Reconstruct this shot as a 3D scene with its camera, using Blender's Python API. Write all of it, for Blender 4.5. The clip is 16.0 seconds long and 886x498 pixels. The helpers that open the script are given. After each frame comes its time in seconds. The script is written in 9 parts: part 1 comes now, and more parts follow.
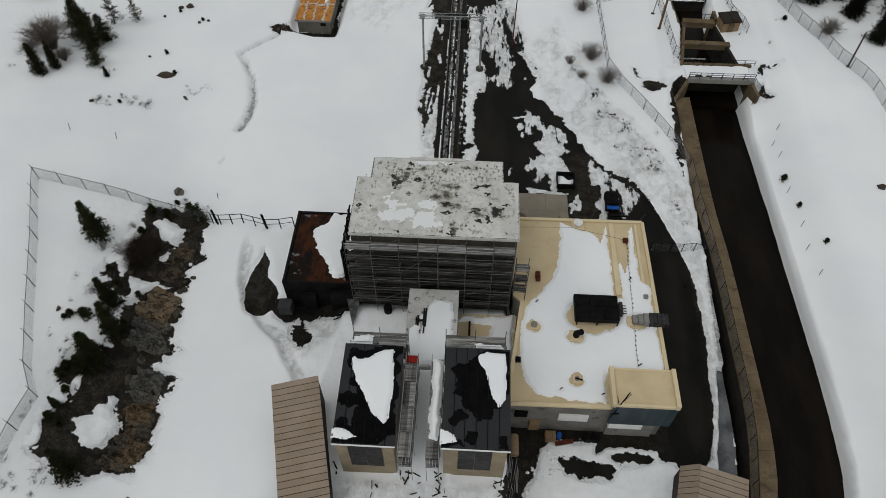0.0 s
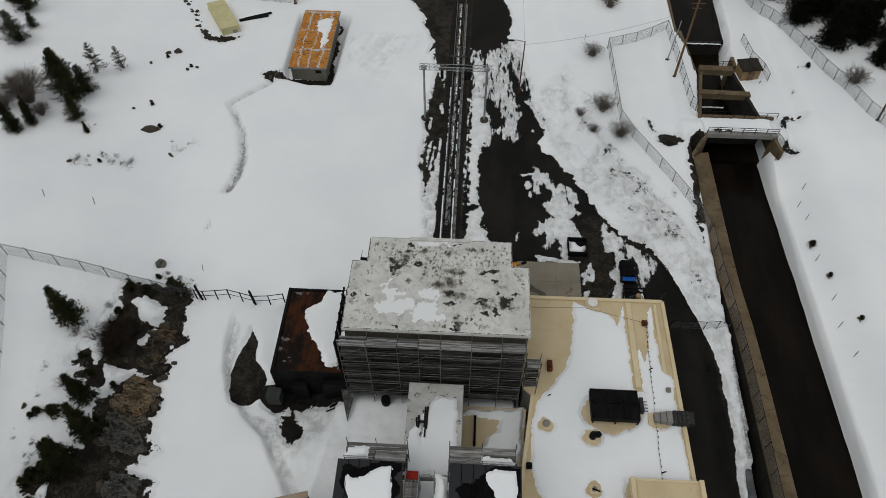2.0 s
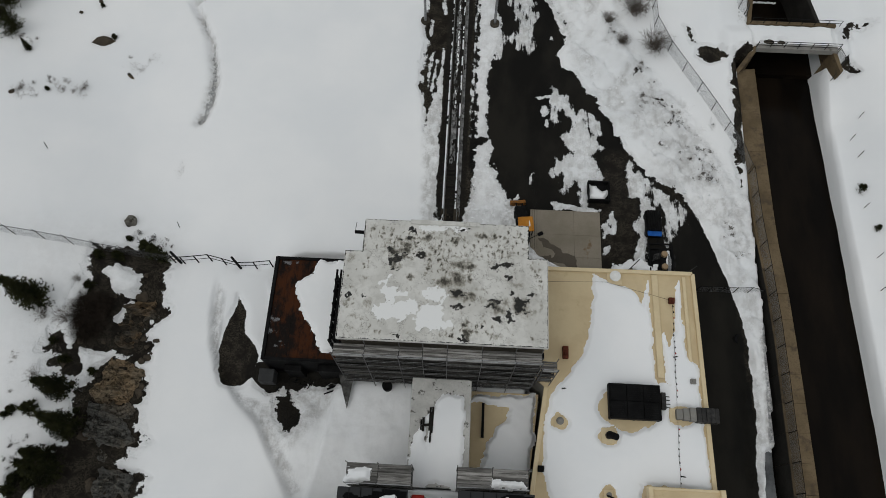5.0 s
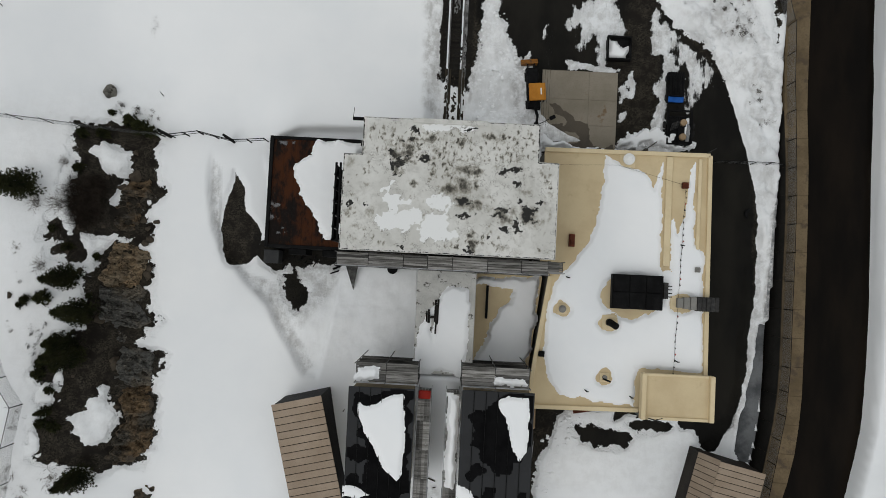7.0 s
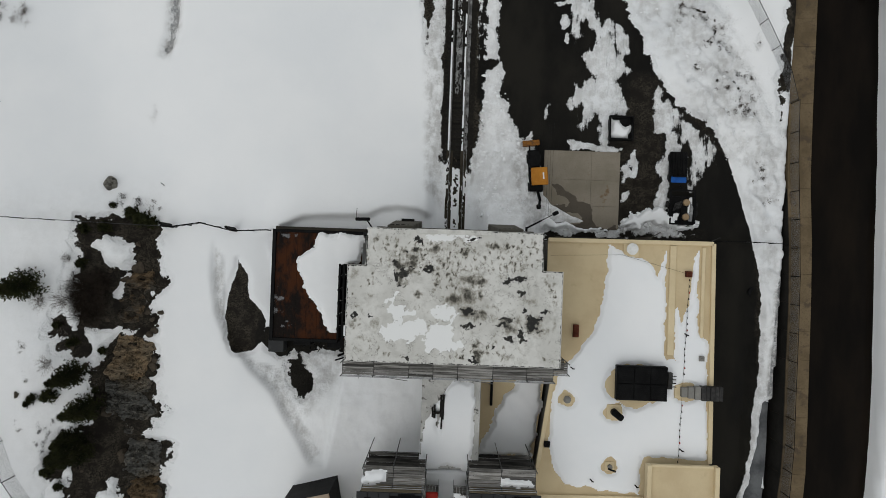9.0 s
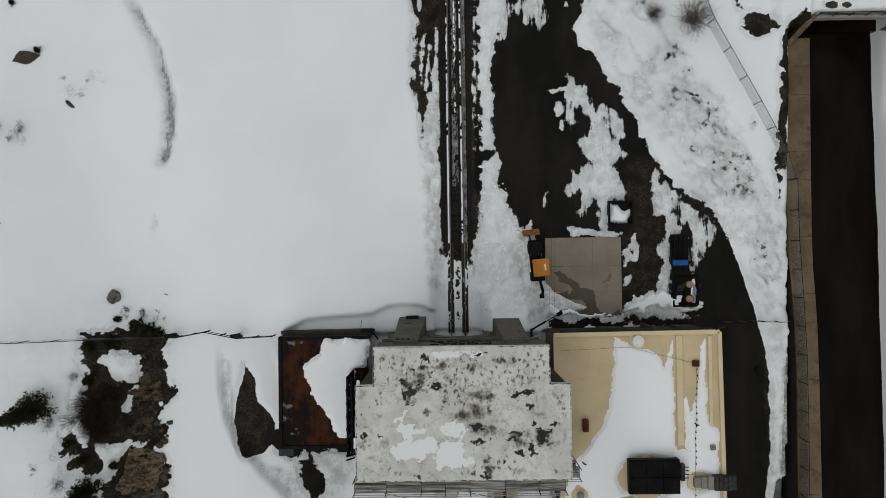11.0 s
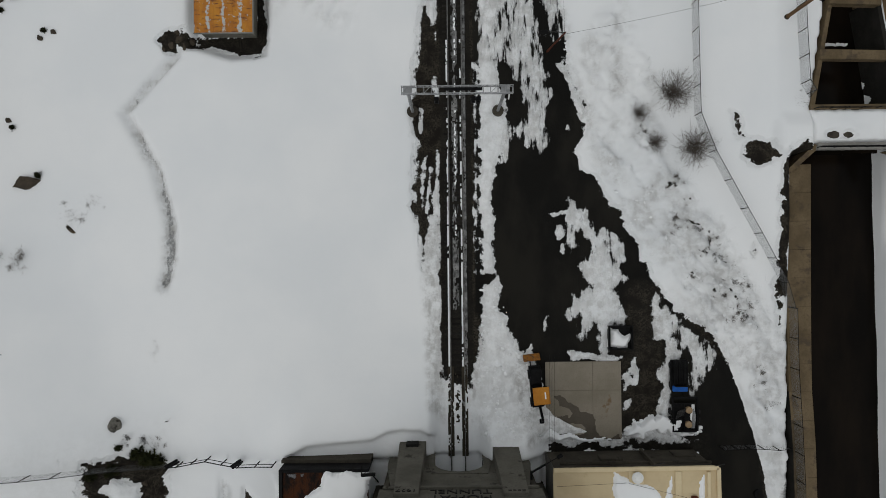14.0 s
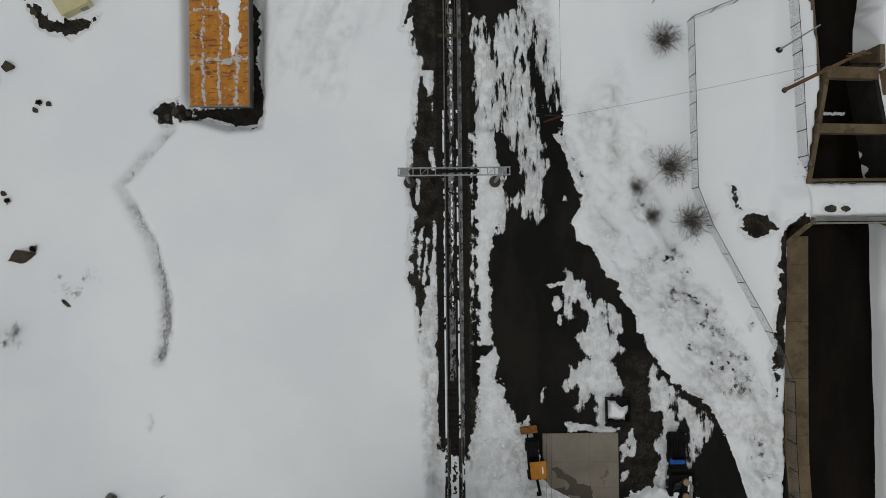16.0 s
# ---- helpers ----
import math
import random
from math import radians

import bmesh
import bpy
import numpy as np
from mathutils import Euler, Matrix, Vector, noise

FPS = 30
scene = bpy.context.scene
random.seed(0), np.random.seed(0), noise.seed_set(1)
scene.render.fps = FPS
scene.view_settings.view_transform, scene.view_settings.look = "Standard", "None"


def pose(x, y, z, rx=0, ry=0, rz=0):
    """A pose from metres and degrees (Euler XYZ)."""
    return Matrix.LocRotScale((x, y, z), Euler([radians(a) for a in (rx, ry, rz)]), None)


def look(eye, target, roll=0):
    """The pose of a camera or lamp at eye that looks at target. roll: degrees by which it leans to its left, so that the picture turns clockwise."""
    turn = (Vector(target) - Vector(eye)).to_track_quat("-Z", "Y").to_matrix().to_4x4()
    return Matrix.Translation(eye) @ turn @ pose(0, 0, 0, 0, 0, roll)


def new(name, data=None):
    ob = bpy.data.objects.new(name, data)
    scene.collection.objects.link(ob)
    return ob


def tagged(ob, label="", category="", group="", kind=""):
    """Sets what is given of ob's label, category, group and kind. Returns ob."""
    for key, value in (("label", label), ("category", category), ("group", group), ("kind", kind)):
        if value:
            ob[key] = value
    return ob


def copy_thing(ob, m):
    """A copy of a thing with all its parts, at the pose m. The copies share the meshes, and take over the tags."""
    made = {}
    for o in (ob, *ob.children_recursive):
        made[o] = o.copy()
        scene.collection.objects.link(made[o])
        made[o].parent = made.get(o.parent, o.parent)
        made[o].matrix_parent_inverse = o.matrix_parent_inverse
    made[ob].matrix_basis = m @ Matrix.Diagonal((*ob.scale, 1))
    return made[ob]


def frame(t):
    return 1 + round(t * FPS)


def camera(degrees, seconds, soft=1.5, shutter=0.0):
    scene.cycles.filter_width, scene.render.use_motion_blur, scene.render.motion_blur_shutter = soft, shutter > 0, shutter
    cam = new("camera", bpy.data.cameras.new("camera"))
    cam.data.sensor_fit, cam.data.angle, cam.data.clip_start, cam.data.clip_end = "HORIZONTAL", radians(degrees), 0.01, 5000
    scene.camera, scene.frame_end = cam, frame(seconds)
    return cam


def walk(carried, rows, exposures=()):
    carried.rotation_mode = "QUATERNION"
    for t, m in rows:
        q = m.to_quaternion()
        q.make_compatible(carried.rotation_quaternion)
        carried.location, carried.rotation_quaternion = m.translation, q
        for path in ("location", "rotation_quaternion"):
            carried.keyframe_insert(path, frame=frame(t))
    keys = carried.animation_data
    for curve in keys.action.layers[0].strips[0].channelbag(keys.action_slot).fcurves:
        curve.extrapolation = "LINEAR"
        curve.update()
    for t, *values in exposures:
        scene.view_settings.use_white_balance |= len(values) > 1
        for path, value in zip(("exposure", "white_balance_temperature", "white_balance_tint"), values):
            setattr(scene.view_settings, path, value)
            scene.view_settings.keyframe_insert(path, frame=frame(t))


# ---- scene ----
cam = camera(64.8, 16.0, soft=0.65)
# seconds, place in metres, turn in degrees
PATH = [
    (0.0, 2.489, 1.444, 74.942, 37.28, -0.02, 3.04),
    (0.5, 2.249, 4.214, 74.937, 37.31, -0.02, 3.06),
    (1.0, 2.120, 6.977, 74.831, 37.42, 0.03, 3.11),
    (1.5, 1.933, 9.787, 74.812, 37.49, 0.06, 3.09),
    (2.0, 1.700, 12.647, 74.722, 37.80, 0.07, 3.07),
    (2.5, 1.461, 15.645, 74.609, 37.87, 0.07, 3.05),
    (3.0, 1.276, 18.697, 74.475, 38.00, 0.15, 3.02),
    (3.2, 1.222, 19.869, 74.501, 38.12, 0.17, 3.06),
    (5.3, -0.190, 33.826, 75.165, 21.59, 0.02, 2.93),
    (5.5, -0.284, 35.114, 75.218, 21.47, 0.06, 2.91),
    (6.0, -0.609, 38.587, 75.602, 13.03, 0.04, 2.90),
    (6.5, -0.697, 42.565, 75.745, 2.79, 0.24, 2.89),
    (7.0, -0.907, 45.894, 75.706, 2.11, 0.29, 2.85),
    (7.5, -1.188, 48.750, 75.836, 1.04, 0.25, 2.84),
    (8.0, -1.417, 51.711, 75.822, 0.16, 0.27, 2.81),
    (8.5, -1.501, 54.240, 75.881, 0.45, 0.34, 2.75),
    (9.0, -1.796, 56.894, 75.968, 0.55, 0.27, 2.02),
    (9.5, -1.958, 59.197, 75.985, 0.83, 0.32, -1.57),
    (10.0, -1.967, 61.556, 76.006, 1.00, 0.41, -1.61),
    (10.2, -2.044, 62.544, 76.020, 1.00, 0.44, -1.39),
    (12.3, -2.093, 72.576, 76.284, 0.84, 0.41, -0.63),
    (12.5, -2.115, 73.543, 76.274, 0.83, 0.39, -0.70),
    (13.0, -2.032, 76.125, 76.348, 0.53, 0.41, -0.49),
    (13.5, -2.093, 78.371, 76.362, 0.46, 0.35, -0.55),
    (14.0, -2.098, 80.529, 76.375, 0.43, 0.33, -0.58),
    (14.5, -1.942, 82.729, 76.353, 0.29, 0.38, -0.61),
    (15.0, -1.849, 84.818, 76.334, 0.20, 0.38, -0.61),
    (15.5, -1.805, 86.770, 76.311, 0.15, 0.33, -0.61),
    (16.0, -1.860, 88.333, 76.255, 0.39, 0.20, -0.61),
]
walk(cam, [(t, pose(x, y, z, rx, ry, rz)) for t, x, y, z, rx, ry, rz in PATH],
     exposures=[(0, -0.13, 6480, 8), (3.2, -0.18, 6480, 8), (5.5, -0.12, 6480, 8), (7, 0.05, 6480, 8), (9, -0.02, 6480, 8), (12.5, -0.2, 6480, 8), (16, -0.32, 6480, 8)])

# ---- light: overcast winter sky ----
world = bpy.data.worlds.new("winter_sky")
scene.world = world
world.use_nodes = True
wn = world.node_tree
sky = wn.nodes.new("ShaderNodeTexSky")
sky.sky_type, sky.sun_disc = "NISHITA", False
sky.sun_elevation, sky.sun_rotation = radians(70), radians(200)
sky.air_density, sky.dust_density, sky.ozone_density = 1.0, 4.0, 1.0
grey = wn.nodes.new("ShaderNodeHueSaturation")
grey.inputs["Saturation"].default_value = 0.25
wn.links.new(sky.outputs["Color"], grey.inputs["Color"])
cloud = wn.nodes.new("ShaderNodeMix")
cloud.data_type = "RGBA"
cloud.inputs[0].default_value = 0.78
cloud.inputs[7].default_value = (5.0, 5.12, 5.2, 1)
wn.links.new(grey.outputs["Color"], cloud.inputs[6])
wn.links.new(cloud.outputs[2], wn.nodes["Background"].inputs["Color"])
wn.nodes["Background"].inputs["Strength"].default_value = 0.115
sun = new("sun", bpy.data.lights.new("sun", "SUN"))
sun.data.energy, sun.data.angle, sun.data.color = 0.5, radians(40), (1.0, 0.985, 0.96)
sun.matrix_world = look((-24, -20, 48), (0, 0, 0))


# ---- small tools ----
def smooth(a, b, t):
    t = np.clip((np.asarray(t, float) - a) / (b - a), 0, 1)
    return t * t * (3 - 2 * t)


def lattice(x, y, size, seed):
    """Smooth random values in -1..1 on a lattice of that size in metres."""
    table = np.random.RandomState(seed).uniform(-1, 1, (256, 256))
    u, v = np.asarray(x, float) / size, np.asarray(y, float) / size
    i, j = np.floor(u).astype(int), np.floor(v).astype(int)
    a, b = u - i, v - j
    a, b = a * a * (3 - 2 * a), b * b * (3 - 2 * b)
    g = lambda p, q: table[p % 256, q % 256]
    return (g(i, j) * (1 - a) + g(i + 1, j) * a) * (1 - b) + (g(i, j + 1) * (1 - a) + g(i + 1, j + 1) * a) * b


def fractal(x, y, size, seed, octaves=4, gain=0.5):
    total, amp = 0, 1.0
    for k in range(octaves):
        total = total + amp * lattice(x, y, size / 2 ** k, seed + k)
        amp *= gain
    return total


def inside(x, y, corners):
    """Metres to the outline of a polygon: plus inside, minus outside."""
    x, y = np.asarray(x, float), np.asarray(y, float)
    best, odd = np.full(x.shape, 1e9), np.zeros(x.shape, bool)
    n = len(corners)
    for k in range(n):
        (ax, ay), (bx, by) = corners[k], corners[(k + 1) % n]
        dx, dy = bx - ax, by - ay
        t = np.clip(((x - ax) * dx + (y - ay) * dy) / (dx * dx + dy * dy + 1e-12), 0, 1)
        best = np.minimum(best, np.hypot(x - ax - t * dx, y - ay - t * dy))
        odd ^= ((ay > y) != (by > y)) & (x < dx * (y - ay) / (dy if abs(dy) > 1e-9 else 1e-9) + ax)
    return np.where(odd, best, -best)


def box_mask(x, y, x0, x1, y0, y1, soft):
    return smooth(x0 - soft, x0, x) * (1 - smooth(x1, x1 + soft, x)) * smooth(y0 - soft, y0, y) * (1 - smooth(y1, y1 + soft, y))


def block(bm, x0, x1, y0, y1, z0, z1):
    v = [bm.verts.new((x, y, z)) for z in (z0, z1) for y in (y0, y1) for x in (x0, x1)]
    for f in ((0, 2, 3, 1), (4, 5, 7, 6), (0, 1, 5, 4), (2, 6, 7, 3), (0, 4, 6, 2), (1, 3, 7, 5)):
        bm.faces.new([v[k] for k in f])
    return v


def prism(bm, corners, z0, z1):
    """Upright prism over a polygon; z0, z1: a number or one for each corner."""
    n = len(corners)
    lo = [z0] * n if isinstance(z0, (int, float)) else z0
    hi = [z1] * n if isinstance(z1, (int, float)) else z1
    a = [bm.verts.new((c[0], c[1], z)) for c, z in zip(corners, lo)]
    b = [bm.verts.new((c[0], c[1], z)) for c, z in zip(corners, hi)]
    bm.faces.new(b), bm.faces.new(a[::-1])
    for k in range(n):
        bm.faces.new((a[k], a[(k + 1) % n], b[(k + 1) % n], b[k]))


def rod(bm, p, q, r, sides=6, r2=None):
    """A round bar from p to q."""
    p, q = Vector(p), Vector(q)
    w = (q - p).normalized()
    u = w.orthogonal().normalized()
    v = w.cross(u)
    r2 = r if r2 is None else r2
    rings = []
    for c, s in ((p, r), (q, r2)):
        rings.append([bm.verts.new(c + s * (math.cos(k * math.tau / sides) * u + math.sin(k * math.tau / sides) * v)) for k in range(sides)])
    for k in range(sides):
        bm.faces.new((rings[0][k], rings[0][(k + 1) % sides], rings[1][(k + 1) % sides], rings[1][k]))
    bm.faces.new(rings[0][::-1]), bm.faces.new(rings[1])


def plank(bm, p, q, width, thick):
    """A flat bar from p to q, its width level."""
    p, q = Vector(p), Vector(q)
    w = (q - p).normalized()
    u = w.cross(Vector((0, 0, 1)))
    u = Vector((1, 0, 0)) if u.length < 1e-4 else u.normalized()
    v = u.cross(w)
    ring = []
    for c in (p, q):
        ring.append([bm.verts.new(c + a * width / 2 * u + b * thick / 2 * v) for a, b in ((-1, -1), (1, -1), (1, 1), (-1, 1))])
    for k in range(4):
        bm.faces.new((ring[0][k], ring[0][(k + 1) % 4], ring[1][(k + 1) % 4], ring[1][k]))
    bm.faces.new(ring[0][::-1]), bm.faces.new(ring[1])


def tube(bm, centre, r, z0, z1, sides=20, r2=None):
    rod(bm, (centre[0], centre[1], z0), (centre[0], centre[1], z1), r, sides, r2)


def thing(name, at, label, category, group="", kind=""):
    ob = new(name)
    ob.location = at
    ob.empty_display_size = 0.3
    return tagged(ob, label, category, group, kind)


def base_of(ob):
    while ob.parent:
        ob = ob.parent
    return ob


def mesh_of(name, bm, material, shift=None, bevel=0.0, calm=False):
    if bevel:
        bmesh.ops.bevel(bm, geom=bm.edges[:], offset=bevel, segments=1, affect="EDGES")
    bmesh.ops.recalc_face_normals(bm, faces=bm.faces[:])
    if shift:
        bmesh.ops.translate(bm, verts=bm.verts[:], vec=shift)
    me = bpy.data.meshes.new(name)
    bm.to_mesh(me)
    bm.free()
    if calm:
        me.polygons.foreach_set("use_smooth", [True] * len(me.polygons))
    me.materials.append(material)
    return me


def part(name, bm, material, parent, label="", bevel=0.0, calm=False):
    """Links a bmesh, given in the world's metres, as one mesh under a thing or a part."""
    ob = new(name, mesh_of(name, bm, material, -base_of(parent).location, bevel, calm))
    ob.parent = parent
    return tagged(ob, label)


def single(name, bm, material, label="", category="", group="", kind="", bevel=0.0, calm=False):
    """One top-level mesh with its origin at the middle of its base."""
    pts = [v.co.copy() for v in bm.verts]
    at = Vector(((min(p.x for p in pts) + max(p.x for p in pts)) / 2, (min(p.y for p in pts) + max(p.y for p in pts)) / 2, min(p.z for p in pts)))
    ob = new(name, mesh_of(name, bm, material, -at, bevel, calm))
    ob.location = at
    return tagged(ob, label, category, group, kind)


def piece(name, me, parent, at, turn=0.0, scale=(1, 1, 1)):
    """One of many alike parts on one mesh; at in the world's metres."""
    ob = new(name, me)
    ob.parent = parent
    ob.location = Vector(at) - base_of(parent).location
    ob.rotation_euler = (0, 0, turn)
    ob.scale = scale
    return ob


def grid_mesh(name, xs, ys, z, keep, material, values=()):
    """A sheet over the grid xs, ys with heights z; keep: which corners stay; values: named numbers for each corner."""
    nx, ny = len(xs), len(ys)
    gx, gy = np.meshgrid(xs, ys)
    co = np.stack([gx, gy, z], -1).reshape(-1, 3)
    i = np.arange(nx * ny).reshape(ny, nx)
    quads = np.stack([i[:-1, :-1], i[:-1, 1:], i[1:, 1:], i[1:, :-1]], -1).reshape(-1, 4)
    if keep is not None:
        quads = quads[keep.reshape(-1)[quads].any(1)]
        used = np.unique(quads)
        back = np.full(nx * ny, -1)
        back[used] = np.arange(len(used))
        quads, co = back[quads], co[used]
    else:
        used = np.arange(nx * ny)
    me = bpy.data.meshes.new(name)
    me.vertices.add(len(co))
    me.vertices.foreach_set("co", co.ravel())
    me.loops.add(len(quads) * 4)
    me.loops.foreach_set("vertex_index", quads.ravel())
    me.polygons.add(len(quads))
    me.polygons.foreach_set("loop_start", np.arange(0, len(quads) * 4, 4))
    me.polygons.foreach_set("use_smooth", np.ones(len(quads), bool))
    me.update(calc_edges=True)
    for key, v in values:
        me.attributes.new(key, "FLOAT", "POINT").data.foreach_set("value", v.reshape(-1)[used].astype(np.float32))
    me.materials.append(material)
    return me


# ---- materials ----
def shader(name):
    m = bpy.data.materials.new(name)
    m.use_nodes = True
    return m, m.node_tree, m.node_tree.nodes["Principled BSDF"]


def noise_node(t, scale, detail=6.0, rough=0.6, stretch=None, source="Object", turn=0.0):
    tc = t.nodes.new("ShaderNodeTexCoord")
    n = t.nodes.new("ShaderNodeTexNoise")
    n.inputs["Scale"].default_value, n.inputs["Detail"].default_value, n.inputs["Roughness"].default_value = scale, detail, rough
    out = tc.outputs[source]
    if stretch:
        mp = t.nodes.new("ShaderNodeMapping")
        mp.inputs["Rotation"].default_value = (0, 0, radians(turn))
        mp.inputs["Scale"].default_value = stretch
        t.links.new(out, mp.inputs["Vector"])
        out = mp.outputs["Vector"]
    t.links.new(out, n.inputs["Vector"])
    return n.outputs["Fac"]


def ramp(t, fac, a, b):
    """0 below a, 1 above b."""
    r = t.nodes.new("ShaderNodeMapRange")
    r.interpolation_type = "SMOOTHSTEP"
    r.inputs["From Min"].default_value, r.inputs["From Max"].default_value = a, b
    t.links.new(fac, r.inputs["Value"])
    return r.outputs["Result"]


def blend(t, fac, a, b):
    n = t.nodes.new("ShaderNodeMix")
    n.data_type = "RGBA"
    for s, v in ((n.inputs[0], fac), (n.inputs[6], a), (n.inputs[7], b)):
        if isinstance(v, tuple):
            s.default_value = (*v, 1)
        elif isinstance(v, (int, float)):
            s.default_value = v if s.type == "VALUE" else (v, v, v, 1)
        else:
            t.links.new(v, s)
    return n.outputs[2]


def calc(t, op, a, b=0.0, c=None):
    n = t.nodes.new("ShaderNodeMath")
    n.operation = op
    for k, v in enumerate((a, b) if c is None else (a, b, c)):
        if isinstance(v, (int, float)):
            n.inputs[k].default_value = v
        else:
            t.links.new(v, n.inputs[k])
    return n.outputs[0]


def relief(t, p, height, strength, distance):
    b = t.nodes.new("ShaderNodeBump")
    b.inputs["Strength"].default_value, b.inputs["Distance"].default_value = strength, distance
    t.links.new(height, b.inputs["Height"])
    t.links.new(b.outputs["Normal"], p.inputs["Normal"])


def attribute(t, key):
    a = t.nodes.new("ShaderNodeAttribute")
    a.attribute_name = key
    return a.outputs["Fac"]


def surface(name, c1, c2, coarse=0.6, fine=8.0, roughness=0.8, metal=0.0, bump=0.3, depth=0.01, c3=None, stain=(0.58, 0.66), stretch=None, vary=0.0, speck=0.5, shine=0.1):
    """Two colours mixed by coarse noise, fine grain and relief; c3: stains with a shape of their own."""
    m, t, p = shader(name)
    p.inputs["Specular IOR Level"].default_value = shine
    big = ramp(t, noise_node(t, coarse, 5, 0.6, stretch), 0.35, 0.65)
    col = blend(t, big, c1, c2)
    grain = noise_node(t, fine, 4, 0.7, stretch)
    dark = tuple(v * 0.72 for v in c1)
    col = blend(t, calc(t, "MULTIPLY", ramp(t, grain, 0.45, 0.75), speck), col, dark)
    if c3:
        col = blend(t, ramp(t, noise_node(t, coarse * 2.3, 8, 0.65), *stain), col, c3)
    if vary:
        info = t.nodes.new("ShaderNodeObjectInfo")
        hs = t.nodes.new("ShaderNodeHueSaturation")
        t.links.new(calc(t, "MULTIPLY_ADD", info.outputs["Random"], 2 * vary, 1 - vary), hs.inputs["Value"])
        t.links.new(col, hs.inputs["Color"])
        col = hs.outputs["Color"]
    t.links.new(col, p.inputs["Base Color"])
    t.links.new(calc(t, "MULTIPLY_ADD", grain, 0.3, roughness - 0.15), p.inputs["Roughness"])
    p.inputs["Metallic"].default_value = metal
    relief(t, p, grain, bump, depth)
    return m


concrete_dark = surface("concrete_dark", (0.046, 0.041, 0.033), (0.075, 0.066, 0.052), 0.35, 6, 0.9, c3=(0.034, 0.03, 0.025))
concrete_portal = surface("concrete_portal", (0.085, 0.08, 0.066), (0.125, 0.117, 0.098), 0.35, 6, 0.9, c3=(0.045, 0.041, 0.034))
granite = surface("pale_granite", (0.09, 0.085, 0.075), (0.24, 0.23, 0.2), 0.9, 5, 0.9, c3=(0.04, 0.036, 0.03), stain=(0.5, 0.6), bump=0.8, depth=0.05)
concrete_grey = surface("concrete_grey", (0.2, 0.195, 0.18), (0.27, 0.26, 0.24), 0.4, 6, 0.9, c3=(0.12, 0.115, 0.1))
concrete_tan = surface("concrete_tan", (0.105, 0.078, 0.046), (0.16, 0.12, 0.073), 0.35, 5, 0.9, c3=(0.08, 0.06, 0.042), stain=(0.52, 0.66))
concrete_ledge = surface("concrete_ledge", (0.06, 0.046, 0.03), (0.095, 0.073, 0.047), 0.5, 5, 0.9, c3=(0.038, 0.031, 0.023), stain=(0.54, 0.66))
concrete_pad = surface("concrete_pad", (0.2, 0.175, 0.135), (0.255, 0.225, 0.18), 0.25, 7, 0.85, c3=(0.17, 0.12, 0.075), stain=(0.62, 0.7))
concrete_wet = surface("concrete_wet", (0.075, 0.063, 0.05), (0.1, 0.085, 0.066), 0.5, 7, 0.45, bump=0.1)
yellow_roof = surface("yellow_membrane", (0.53, 0.42, 0.26), (0.6, 0.49, 0.31), 0.3, 9, 0.75, bump=0.1, c3=(0.47, 0.37, 0.22), stain=(0.6, 0.75), speck=0.12)
yellow_trim = surface("yellow_trim", (0.6, 0.49, 0.31), (0.66, 0.55, 0.36), 0.5, 10, 0.7, bump=0.1, speck=0.15)
block_wall = surface("grey_block_wall", (0.16, 0.155, 0.14), (0.22, 0.21, 0.19), 0.4, 7, 0.9, c3=(0.1, 0.095, 0.08))
beige_wall = surface("beige_render", (0.25, 0.2, 0.135), (0.31, 0.26, 0.18), 0.4, 7, 0.85, c3=(0.2, 0.15, 0.09), stain=(0.6, 0.72))
blue_clad = surface("blue_grey_cladding", (0.03, 0.045, 0.053), (0.05, 0.07, 0.08), 0.3, 5, 0.35, bump=0.1, stretch=(3, 3, 0.4))
black_metal = surface("black_metal", (0.005, 0.005, 0.0052), (0.011, 0.011, 0.0112), 1.0, 12, 0.6, 0.2, shine=0.06)
steel = surface("galvanised_steel", (0.24, 0.245, 0.25), (0.36, 0.365, 0.37), 2.0, 14, 0.5, 0.4, vary=0.2)
steel_dark = surface("weathered_steel", (0.028, 0.028, 0.028), (0.058, 0.056, 0.054), 2.0, 14, 0.6, 0.4, vary=0.2)
rail_steel = surface("rail_steel", (0.1, 0.098, 0.095), (0.2, 0.197, 0.19), 3.0, 20, 0.45, 0.6)
# boards of the lower decks, darkened for the shade of the decks above
deck_wood_shaded = surface("scaffold_board_shaded", (0.018, 0.0175, 0.016), (0.085, 0.081, 0.074), 1.5, 18, 0.85, vary=0.75, stretch=(0.3, 4, 4))
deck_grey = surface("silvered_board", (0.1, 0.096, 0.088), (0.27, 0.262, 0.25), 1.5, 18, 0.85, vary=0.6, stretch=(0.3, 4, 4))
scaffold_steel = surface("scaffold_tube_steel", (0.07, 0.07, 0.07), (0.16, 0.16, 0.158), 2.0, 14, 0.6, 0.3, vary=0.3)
old_wood = surface("old_timber", (0.1, 0.07, 0.045), (0.16, 0.115, 0.075), 1.5, 18, 0.9, vary=0.3)
pole_wood = surface("pole_timber", (0.11, 0.065, 0.035), (0.17, 0.105, 0.06), 1.2, 16, 0.9, stretch=(4, 4, 0.3))
brown_sheet = surface("brown_roof_sheet", (0.27, 0.21, 0.155), (0.32, 0.255, 0.195), 0.4, 12, 0.55, 0.1, bump=0.1, vary=0.06)
brown_dark = surface("brown_wall_sheet", (0.022, 0.018, 0.015), (0.036, 0.03, 0.025), 0.4, 10, 0.7)
white_paint = surface("white_paint", (0.72, 0.72, 0.7), (0.8, 0.8, 0.78), 1.0, 10, 0.5, bump=0.05)
